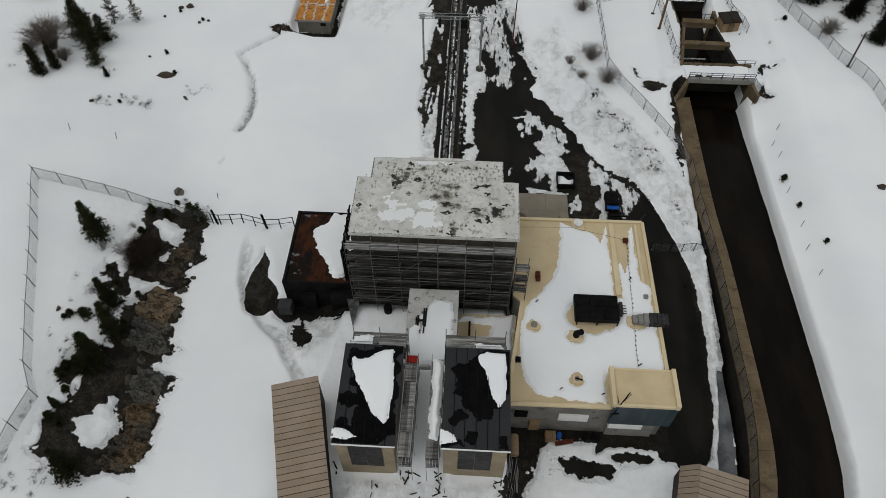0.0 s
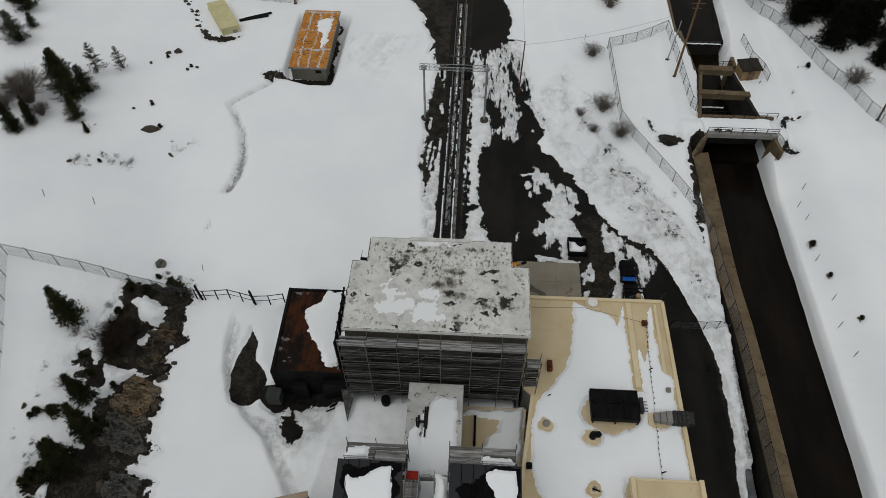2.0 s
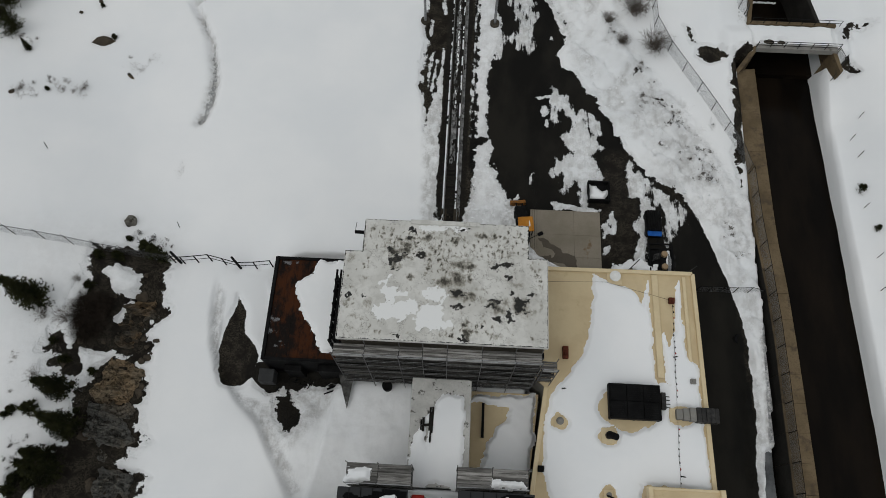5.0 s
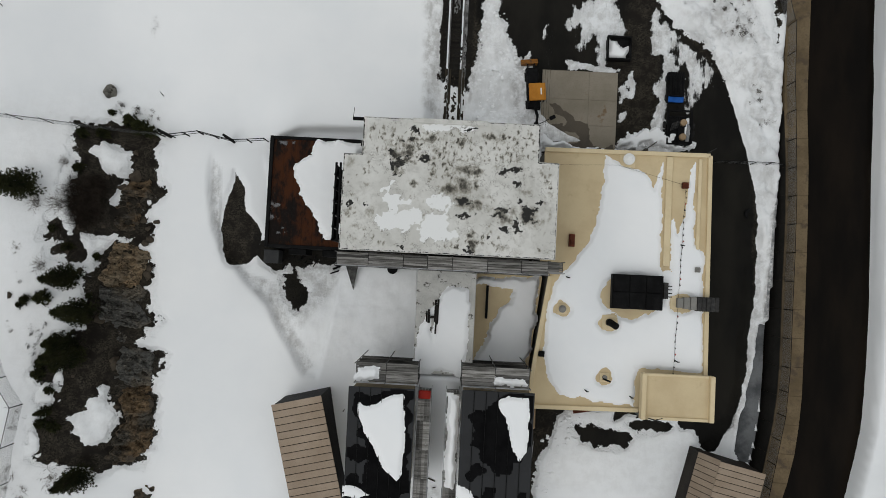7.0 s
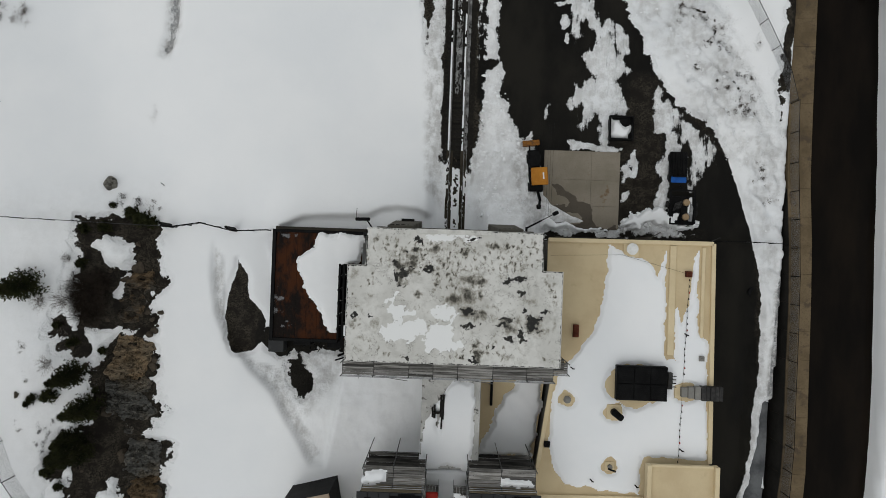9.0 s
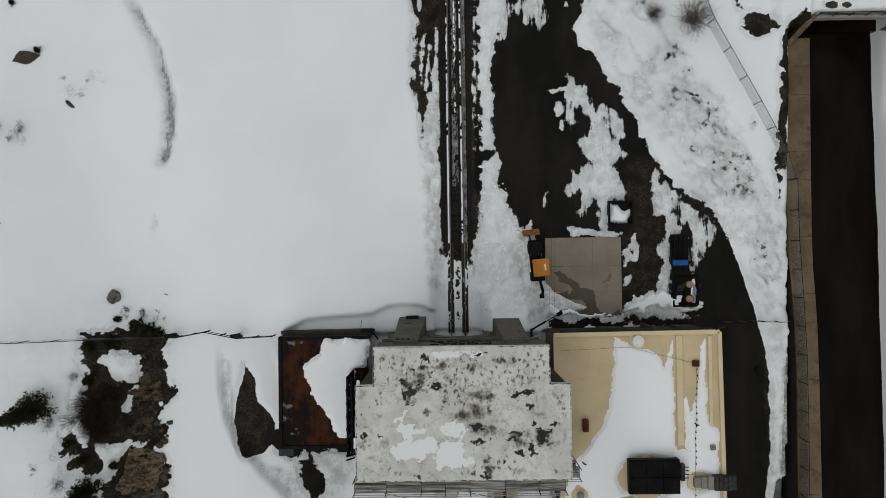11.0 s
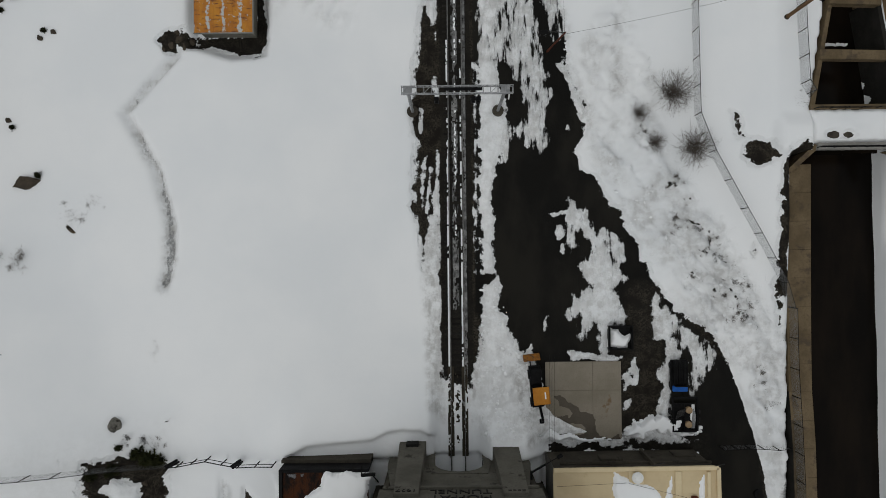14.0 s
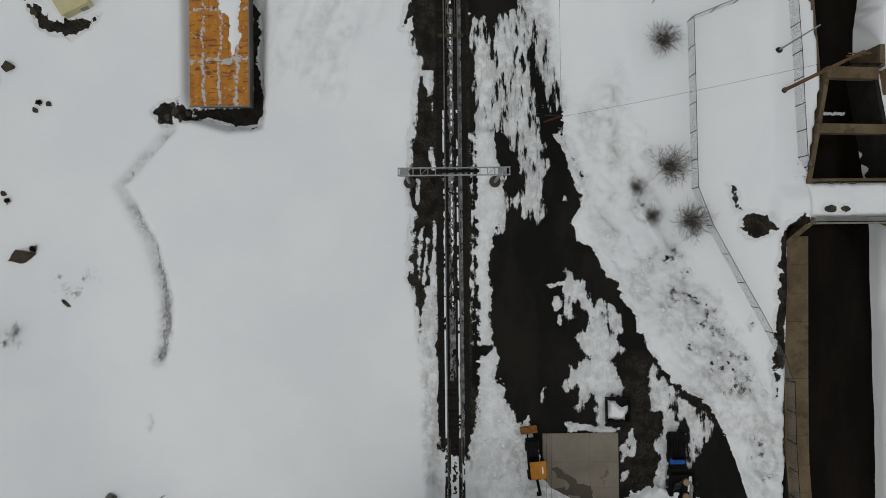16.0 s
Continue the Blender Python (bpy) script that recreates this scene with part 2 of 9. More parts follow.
red_paint = surface("red_paint", (0.2, 0.012, 0.008), (0.28, 0.02, 0.012), 1.0, 10, 0.55)
rust_red = surface("rust_red_steel", (0.06, 0.018, 0.011), (0.13, 0.038, 0.02), 2.0, 14, 0.8)
machine_orange = surface("machine_orange", (0.4, 0.16, 0.022), (0.5, 0.215, 0.032), 1.0, 10, 0.45, c3=(0.25, 0.11, 0.03), stain=(0.62, 0.7))
blue_paint = surface("blue_paint", (0.012, 0.075, 0.3), (0.02, 0.11, 0.4), 1.0, 10, 0.4)
rubber = surface("rubber", (0.012, 0.012, 0.012), (0.022, 0.021, 0.02), 2.0, 20, 0.85)
tan_plastic = surface("tan_lid", (0.27, 0.19, 0.11), (0.33, 0.24, 0.15), 2.0, 12, 0.6)
cream_metal = surface("cream_metal", (0.5, 0.45, 0.24), (0.57, 0.52, 0.3), 0.4, 8, 0.6, bump=0.08)
hut_wall = surface("hut_wall", (0.12, 0.115, 0.095), (0.17, 0.16, 0.135), 0.5, 8, 0.9)
tan_wood = surface("tan_boarding", (0.22, 0.15, 0.08), (0.29, 0.2, 0.115), 0.7, 10, 0.85)
bark = surface("bark", (0.045, 0.034, 0.026), (0.08, 0.062, 0.048), 2.0, 14, 0.95)
twig = surface("bare_twigs", (0.085, 0.072, 0.062), (0.16, 0.138, 0.12), 2.0, 14, 0.95)
needles = surface("conifer_needles", (0.012, 0.015, 0.0065), (0.042, 0.044, 0.017), 0.8, 9, 0.9, vary=0.25)
spruce_needles = surface("spruce_needles", (0.005, 0.0065, 0.004), (0.014, 0.017, 0.009), 0.8, 9, 0.9, vary=0.25)
soil = surface("dark_soil", (0.028, 0.024, 0.018), (0.05, 0.042, 0.031), 0.8, 9, 0.95, bump=0.8, depth=0.05)
tie_wood = surface("railway_tie", (0.011, 0.01, 0.009), (0.02, 0.018, 0.016), 2.0, 14, 0.9, vary=0.4)
letter_black = surface("black_lettering", (0.012, 0.012, 0.011), (0.02, 0.02, 0.018), 2.0, 12, 0.8)
concrete_pale = surface("concrete_pale", (0.42, 0.415, 0.395), (0.54, 0.535, 0.51), 0.5, 6, 0.9, c3=(0.09, 0.085, 0.075), stain=(0.56, 0.61))
# near-black; also stands in for shade inside the culvert and basin
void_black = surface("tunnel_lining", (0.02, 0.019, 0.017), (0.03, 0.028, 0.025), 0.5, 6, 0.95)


def snow_material():
    m, t, p = shader("snow")
    n1, n2 = noise_node(t, 0.12, 4, 0.5), noise_node(t, 3.5, 5, 0.6)
    col = blend(t, ramp(t, n1, 0.3, 0.7), (0.8, 0.815, 0.83), (0.86, 0.865, 0.87))
    t.links.new(col, p.inputs["Base Color"])
    p.inputs["Roughness"].default_value = 0.7
    p.inputs["Specular IOR Level"].default_value = 0.2
    relief(t, p, n2, 0.25, 0.04)
    return m


snow = snow_material()
slush_pale = surface("pale_slush", (0.07, 0.07, 0.069), (0.26, 0.26, 0.257), 1.2, 8, 0.7, c3=(0.04, 0.037, 0.033), stain=(0.55, 0.62), bump=0.6, depth=0.04)


def ground_material():
    """Snow with bare asphalt, grit and soil where it has melted or been ploughed away."""
    m, t, p = shader("ground")
    bare, grit, streak, dirty = attribute(t, "bare"), attribute(t, "grit"), attribute(t, "streak"), attribute(t, "dirty")
    fine = noise_node(t, 1.25, 6, 0.58)
    long = noise_node(t, 1.0, 5, 0.55, (1.9, 0.4, 1), turn=-9)
    edge = blend(t, streak, fine, long)
    push = calc(t, "MULTIPLY", calc(t, "SUBTRACT", edge, 0.5), calc(t, "MULTIPLY_ADD", streak, 3.6, 1.7))
    level = calc(t, "ADD", bare, push)
    worked = calc(t, "MAXIMUM", streak, 0.0)
    open_ = ramp(t, calc(t, "DIVIDE", level, calc(t, "MULTIPLY_ADD", worked, 5.0, 1.0)), -0.03, 0.07)
    speck = noise_node(t, 5.0, 6, 0.75)
    white = blend(t, ramp(t, noise_node(t, 0.09, 4, 0.5), 0.3, 0.7), (0.8, 0.815, 0.83), (0.86, 0.865, 0.87))
    slush = blend(t, ramp(t, long, 0.4, 0.65), (0.42, 0.41, 0.395), (0.62, 0.62, 0.615))
    white = blend(t, calc(t, "MULTIPLY", dirty, ramp(t, noise_node(t, 0.9, 8, 0.7), 0.36, 0.62)), white, slush)
    white = blend(t, calc(t, "MULTIPLY", ramp(t, dirty, 0.84, 0.97), ramp(t, noise_node(t, 2.2, 7, 0.7), 0.3, 0.62)), white, (0.17, 0.172, 0.174))
    white = blend(t, calc(t, "MULTIPLY", calc(t, "MULTIPLY", dirty, 0.8), ramp(t, speck, 0.66, 0.72)), white, (0.12, 0.1, 0.08))
    wet = noise_node(t, 0.16, 5, 0.6, (1, 0.45, 1))
    tar = blend(t, ramp(t, wet, 0.4, 0.62), (0.007, 0.0067, 0.0058), (0.0175, 0.0162, 0.0135))
    tar = blend(t, calc(t, "MULTIPLY", ramp(t, noise_node(t, 9, 5, 0.8), 0.58, 0.8), 0.5), tar, (0.035, 0.031, 0.026))
    stones = t.nodes.new("ShaderNodeTexVoronoi")
    stones.inputs["Scale"].default_value = 9.0
    tc = t.nodes.new("ShaderNodeTexCoord")
    t.links.new(tc.outputs["Object"], stones.inputs["Vector"])
    hue = t.nodes.new("ShaderNodeSeparateColor")
    t.links.new(stones.outputs["Color"], hue.inputs["Color"])
    dirt = blend(t, hue.outputs[0], (0.01, 0.009, 0.0072), (0.05, 0.043, 0.033))
    dirt = blend(t, ramp(t, noise_node(t, 0.7, 6, 0.6), 0.4, 0.65), dirt, (0.013, 0.011, 0.009))
    below = blend(t, grit, tar, dirt)
    t.links.new(blend(t, open_, white, below), p.inputs["Base Color"])
    wetness = calc(t, "MULTIPLY_ADD", ramp(t, wet, 0.4, 0.62), 0.35, 0.5)
    t.links.new(blend(t, open_, 0.75, wetness), p.inputs["Roughness"])
    p.inputs["Specular IOR Level"].default_value = 0.06
    drop = calc(t, "MULTIPLY_ADD", ramp(t, level, -0.6, 0.1), -1.0, calc(t, "MULTIPLY", fine, calc(t, "MULTIPLY_ADD", dirty, 0.9, 0.12)))
    lump = calc(t, "MULTIPLY", noise_node(t, 3.4, 8, 0.72), calc(t, "MULTIPLY_ADD", dirty, 1.1, 0.05))
    relief(t, p, calc(t, "ADD", drop, lump), 0.75, 0.2)
    return m


ground_mat = ground_material()


# ---- ground ----
ROAD = [(0.7, 150), (0.7, 118), (1.2, 111.1), (1.8, 108.0), (1.6, 101.9), (1.0, 97.5), (0.8, 78), (2.0, 74), (4.8, 71.7), (6.1, 69.1),
        (8.2, 67.5), (8.2, 61), (16.6, 60.3), (25.1, 60.2), (25.1, 34), (18, 32.8), (18, 31.2), (26, 30.4), (27.8, 28.2), (28.8, 28.4), (30.7, 31.6), (31.4, 34.8), (31.7, 37.5), (31.9, 41.6)] + [
        (32.3, 49), (32.1, 56.4), (31.0, 60.9), (30.1, 62.8), (29.3, 65.7), (28.8, 67), (27.2, 69.6), (25.9, 71.6), (24.7, 72.9), (22.7, 74.2), (21.1, 76.3), (20, 77.7), (19.7, 79.4), (18.2, 81.3), (17.2, 83.3), (17.1, 84.9), (15.5, 86.1),
        (14.0, 88.8), (12.7, 89.8), (11.8, 91.7), (13.0, 94), (13.1, 96.6), (12.0, 97.4), (12.2, 98.7), (11.2, 100.3), (11.0, 104.8), (9.0, 112), (7.0, 114.6), (8.3, 122.9), (7.6, 127), (4.5, 135.8), (4, 150)]
TRACK_BED = [(-13.4, 136), (-11.9, 129.6), (-8.5, 126.2), (-6.5, 118.2), (-5.3, 116.1), (-6.3, 112.9), (-5.7, 114.2), (-5.1, 114.3), (-5.2, 110.2), (-4.4, 110.0), (-4.2, 108.8), (-4.8, 106.8), (-4.8, 104.0), (-5.2, 101.6), (-5.5, 100.2), (-5.5, 97.6), (-5.7, 95.7), (-5.5, 94.2), (-5.2, 92.6), (-5.4, 91.1), (-5.6, 89.6), (-5.4, 87.1), (-5.5, 85.3), (-5.2, 84.0)] + [(-4.8, 81.6), (-4.7, 79.1), (-4.5, 81.6), (-4.1, 83.3), (-3.8, 84.6), (-2.9, 84.9), (-2.8, 81.5), (-2.6, 76.6), (-2.7, 71.7), (-2.7, 67.4), (-2.2, 66.8), (0.5, 66.0), (1.3, 69.2), (1.6, 72.9), (1.9, 76.6), (3.2, 78.0), (3.1, 78.4), (1.0, 78.6), (0.9, 84.0), (0.9, 88.9), (1.1, 97.5), (1.0, 101.2), (1.8, 102.1), (2.0, 108.0), (1.4, 111.1), (1.0, 113.7), (1.3, 116.0), (2, 120), (2, 150), (-14, 150)]
BED_SNOW = ([(-4.2, 108.2), (-3.1, 108.3), (-3.0, 106.5), (-3.2, 106.2), (-3.0, 103.8), (-3.2, 104.3), (-3.6, 106.3), (-4.1, 106.7)], [(-3.4, 100.1), (-3.0, 100.0), (-2.9, 97.7), (-3.3, 97.7)], [(-4.7, 96.6), (-4.3, 96.4), (-4.5, 94.5), (-4.9, 93.7), (-5.1, 94.5)], [(-3.1, 91.9), (-2.8, 91.7), (-2.9, 84.9), (-3.3, 84.9), (-3.4, 87.1), (-3.2, 89.5)], [(-4.7, 91.1), (-4.4, 91.2), (-4.6, 88.9), (-4.4, 85.6), (-4.6, 85.4), (-4.8, 88.3)], [(-4.1, 89.9), (-3.9, 89.9), (-3.9, 84.9), (-4.2, 84.9)])
COLUMN = [(1.8, 102.0), (3.3, 101.6), (3.6, 99.9), (3.9, 98.4), (4.4, 97.5), (4.5, 95.0), (4.2, 92.5), (3.5, 90.1), (3.0, 88.2), (2.8, 86.4), (3.0, 83.9), (2.8, 81.5), (3.1, 79.0), (2.9, 78.4), (1.7, 78.6), (1.5, 84.0), (1.5, 88.9), (1.6, 97.5), (1.4, 101.2)]
COLUMN_SOUTH = [(2.0, 77.1), (3.3, 77.9), (3.8, 76.6), (3.6, 74.7), (4.5, 73.5), (4.8, 71.7), (5.2, 70.1), (6.1, 69.1), (5.7, 66.7), (5.8, 61.7), (0.3, 61.8), (0.7, 66.0), (1.5, 69.2), (1.8, 72.9)]
ISLAND = [(11.4, 86.4), (12.0, 86.0), (11.9, 85.1), (13.0, 85.1), (13.9, 83.5), (14.5, 82.6), (14.9, 83.3), (16.3, 82.3), (17.2, 80.1), (17.2, 79.5), (16.3, 78.9), (17.2, 77.7), (16.5, 77.1), (15.8, 76.4), (16.5, 75.2), (17.4, 73.5), (17.0, 72.8), (15.7, 72.5), (15.3, 69.7), (14.7, 70.0), (14.3, 72.8), (13.7, 73.4), (13.1, 72.2), (12.8, 71.0), (12.3, 71.6), (12.5, 73.4), (12.1, 74.0), (11.3, 73.1), (11.0, 74.0), (11.5, 75.9), (12.2, 75.6), (12.8, 76.5), (13.8, 77.1), (12.9, 78.0), (12.4, 79.2), (13.5, 80.5), (14.1, 80.1), (14.1, 81.1), (13.5, 82.0), (12.6, 83.2), (12.0, 82.6), (12.0, 81.1), (11.4, 80.5), (11.1, 81.7), (11.6, 83.2), (11.1, 83.9), (11.3, 84.8)]
FLECKS = ([(9.1, 84.9), (10.2, 85.1), (11.1, 85.0), (11.0, 84.6), (9.4, 84.6)], [(10.0, 83.5), (10.7, 83.2), (10.8, 82.3), (10.2, 81.9), (9.8, 82.3)], [(10.5, 81.4), (10.8, 81.3), (10.7, 80.4), (10.3, 80.6)], [(11.1, 70.1), (12.8, 69.7), (14.6, 69.6), (15.8, 69.4), (17.1, 69.2), (16.4, 68.7), (13.4, 69.1), (11.5, 69.0)], [(8.4, 72.8), (8.8, 73.6), (8.5, 72.1), (8.2, 71.9)]) + ([(16.8, 67.3), (17.6, 67.5), (18.1, 66.6), (17.4, 66.3), (16.9, 65.7)], [(18.3, 68.8), (18.6, 67.2), (18.1, 66.6), (17.8, 67.9)], [(17.0, 64.2), (17.7, 64.5), (18.0, 63.6), (17.2, 63.1)], [(10.9, 94.7), (11.2, 94.6), (11.3, 93.9), (10.8, 94.1)], [(10.1, 101.1), (10.8, 101.3), (11.4, 100.0), (12.0, 98.3), (12.7, 96.6), (13.2, 95.8), (13.3, 94.6), (12.7, 94.7), (12.1, 96.0), (11.5, 97.5), (11.2, 99.2)], [(18.5, 69.0), (18.9, 67.7), (18.1, 66.4), (17.8, 67.7)])
TYRE_GROOVE = [(12.7, 85.3), (13.1, 85.1), (16.6, 79.5), (16.2, 79.1)]
SCRAPE = [(1.0, 113.7), (1.4, 113.8), (1.7, 112.3), (2.1, 112.2), (2.0, 113.4), (2.6, 113.8), (3.1, 112.4), (2.9, 110.9), (3.3, 109.3), (3.8, 109.3), (3.8, 112.9), (4.4, 114.2), (5.6, 114.4), (6.5, 115.1), (7.3, 113.5), (7.6, 111.6), (7.2, 109.8), (7.3, 106.7), (7.8, 104.8), (8.2, 102.6), (8.0, 101.6), (8.8, 100.2), (8.3, 98.8), (9.3, 97.8), (8.5, 96.7), (8.6, 94.9), (8.9, 93.0), (8.0, 91.4), (7.6, 93.0), (6.7, 92.5), (5.6, 94.2), (6.6, 94.7), (6.6, 97.4), (6.2, 99.4), (5.8, 100.5), (5.6, 99.8), (5.0, 101.6), (4.4, 102.7), (3.3, 101.7), (1.8, 101.9), (1.9, 108.0), (1.4, 111.1)]
SMEAR = [(6.5, 116), (8.8, 116), (9.7, 110), (10.7, 104.5), (9.9, 104), (8.4, 110)]
RUT = [(20.5, 76.4), (21.4, 74.5), (22.7, 73.2), (22.5, 71.6), (23.0, 69.3), (22.2, 68.3), (22.0, 65.7), (22.2, 63.8), (22.6, 60.9), (23.9, 59.7), (16.8, 59.6), (17.5, 61.2), (19.4, 61.9), (20.7, 63.1), (21.4, 66.1), (20.7, 67.4),
       (21.6, 70.3), (21.2, 70.9), (20.4, 70.9), (20.3, 72.9), (20.6, 74.2), (20.1, 74.8)]
SPUR = [(22.7, 73.2), (24.6, 70.9), (26.9, 69.0), (26.7, 68.0), (25.6, 67.3), (24.9, 66.1), (24.4, 65.1), (24.1, 69.0), (23.3, 70.3)]
PLOUGHED = [(6.8, 60.6), (8.4, 60.6), (16.6, 60.6), (11.0, 62.3), (8.6, 64.2), (7.0, 70.5), (5.2, 68)]
YARD = [(7.5, 33.4), (13.0, 32.7), (11.7, 31.6), (11.0, 29.0), (10.0, 26.5), (9.0, 24.4), (9.4, 18), (7.0, 18)]
YARD_HOLE = [(13.7, 30.4), (15.0, 30.5), (17.5, 30.2), (19.6, 30.0), (19.9, 29.4), (19.2, 28.4), (17.9, 28.2), (16.1, 28.3), (14.6, 28.8), (13.9, 29.6)]
YARD_POOL = [(19.7, 30.9), (20.7, 31.3), (23.8, 31.3), (24.5, 30.8), (23.6, 30.2), (20.5, 29.9), (19.7, 30.3)]
YARD_SNOW = [(11.6, 31.7), (12.9, 31.5), (13.9, 32.1), (16.3, 31.7), (18.2, 31.3), (19.1, 31.8), (21.3, 31.9), (24.6, 31.7), (25.0, 30.6), (26.6, 30.4), (27.1, 29.7), (27.4, 28.5), (27.1, 24), (9.8, 24), (10.8, 28.2), (11.3, 30.1)]
GRAVEL = [(-23.9, 55.7), (-23.1, 54.2), (-22.6, 51.6), (-21.4, 50.3), (-20.8, 49.2), (-21.2, 47.1), (-22.3, 46.1), (-23.6, 45.7), (-24.6, 47.3), (-25.1, 49.5), (-24.8, 53.0)]
HOLLOW = [(-18.5, 44.5), (-18.1, 45.2), (-17.3, 45.5), (-16.5, 44.6), (-15.6, 43.4), (-15.6, 42.2), (-16.4, 41.3), (-17.2, 42.0), (-17.9, 42.9)]
CABIN_MOAT = [(-46.6, 115.4), (-45.0, 113.3), (-43.6, 112.6), (-41.1, 112.4), (-39.5, 113.3), (-38.8, 114.7), (-40.1, 114.3), (-41.9, 113.8), (-43.5, 113.8), (-45.0, 115.0), (-46.0, 116.2)]
HUT_CORNER = [(-33.0, 104.0), (-32.4, 105.0), (-30.5, 105.0), (-28.6, 104.3), (-28.8, 103.2), (-30.6, 103.5), (-31.7, 102.7)]
WALL_FOOT = [(-21.4, 47.3), (-20.9, 46.6), (-19.4, 45.3), (-18.0, 45.7), (-16.2, 45.7), (-15.4, 46.2), (-13.5, 46.4), (-11.2, 47.1), (-11.2, 48.4), (-21.0, 48.6)]
POND = [(15.6, 136), (16.4, 129.6), (18.4, 128.3), (20.6, 128.7), (22.3, 131.6), (22.4, 136)]
CRAG = [(-39.3, 59.2), (-31.9, 59.3), (-32.0, 55.2), (-31.3, 52.9), (-32.6, 50.2), (-31.8, 49.2), (-32.6, 47.2), (-31.4, 45.6), (-31.2, 44.2), (-32.1, 43.2), (-31.9, 41), (-30.7, 39.3), (-33.0, 37.2), (-30.3, 36.3), (-30.8, 32.1), (-30.1, 31.2), (-30.3, 26.4),
        (-31.7, 25), (-36, 24.4), (-38.4, 24.9), (-40.4, 26), (-40.5, 28.1), (-40.9, 29.6), (-39.7, 30.1), (-38.9, 31.2), (-39.8, 31.5), (-40.3, 32.4), (-39.6, 33.2), (-41.0, 33.6), (-41.3, 34.1), (-40.9, 35.2), (-40.0, 36.6), (-38.7, 38.0), (-37.1, 38.8), (-36.7, 40.5), (-37.0, 43.9),
        (-38.1, 45.4), (-38.8, 45.6), (-40.4, 46.2), (-39.8, 47.6), (-40.9, 47.9), (-40.9, 49.6), (-39.3, 49.9), (-39.6, 51.3), (-39.6, 54.2), (-38.7, 54.9)]
CRAG_SNOW = [(-38.3, 48.5), (-37.3, 48.3), (-35.9, 48.5), (-33.8, 48.4), (-34.0, 48.0), (-35.6, 47.7), (-36.3, 46.8), (-37.0, 46.5), (-36.7, 45.1), (-36.9, 43.9), (-38.0, 45.4), (-38.0, 47.1)]
CRAG_SNOW_LOW = [(-35.6, 33.2), (-35.1, 32.6), (-34.8, 31.4), (-34.1, 30.0), (-34.4, 28.8), (-34.6, 27.6), (-36.2, 27.0), (-37.8, 27.8), (-38.2, 29.1), (-37.6, 29.9), (-36.5, 30.4), (-35.8, 31.5), (-35.9, 32.7)]
CRAG_SNOW_TOP = [(-37.8, 56.6), (-36.4, 57.5), (-33.9, 56.5), (-33.7, 55.2), (-34.6, 54.4), (-36.0, 54.6), (-37.4, 55.4)]
CRAG_SNOW_MID = [(-36.2, 51.2), (-35.8, 53.2), (-34.6, 54.2), (-33.8, 53.4), (-34.8, 52.2), (-35.5, 50.9)]
HUT_MOAT = [(-29.5, 104.6), (-28.5, 103.6), (-24.6, 102.4), (-22.5, 102.2), (-21.4, 103.3), (-21.5, 107.1), (-22.0, 115.2), (-22.4, 120), (-22.9, 120), (-22.8, 104.6)]
MUDS = ([(29.2, 90.8), (30.2, 92.4), (32.4, 92.2), (32.8, 90.4), (30.6, 89.6)], [(33.4, 89.6), (34.2, 91.6), (36.3, 92.0), (36.3, 91.0), (34.6, 89.0), (34.3, 77), (33.6, 73), (33.3, 78)],
        [(47.7, 93.0), (48.4, 95.6), (49.5, 96.4), (51.8, 95.9), (49.8, 95.5), (49.0, 94.6), (48.7, 93.2)], [(47.4, 90.6), (48.2, 91.0), (49.6, 89.3), (48.8, 88.8)],
        [(28.4, 95.4), (28.9, 95.2), (29.6, 92.8), (29.0, 92.7)])


def bank_line(y):
    """East edge of the canal's water."""
    return np.interp(y, [10, 24, 28, 31, 38, 46, 60, 80, 92], [41.0, 44.3, 45.1, 45.7, 46.2, 46.3, 46.3, 46.1, 45.9])


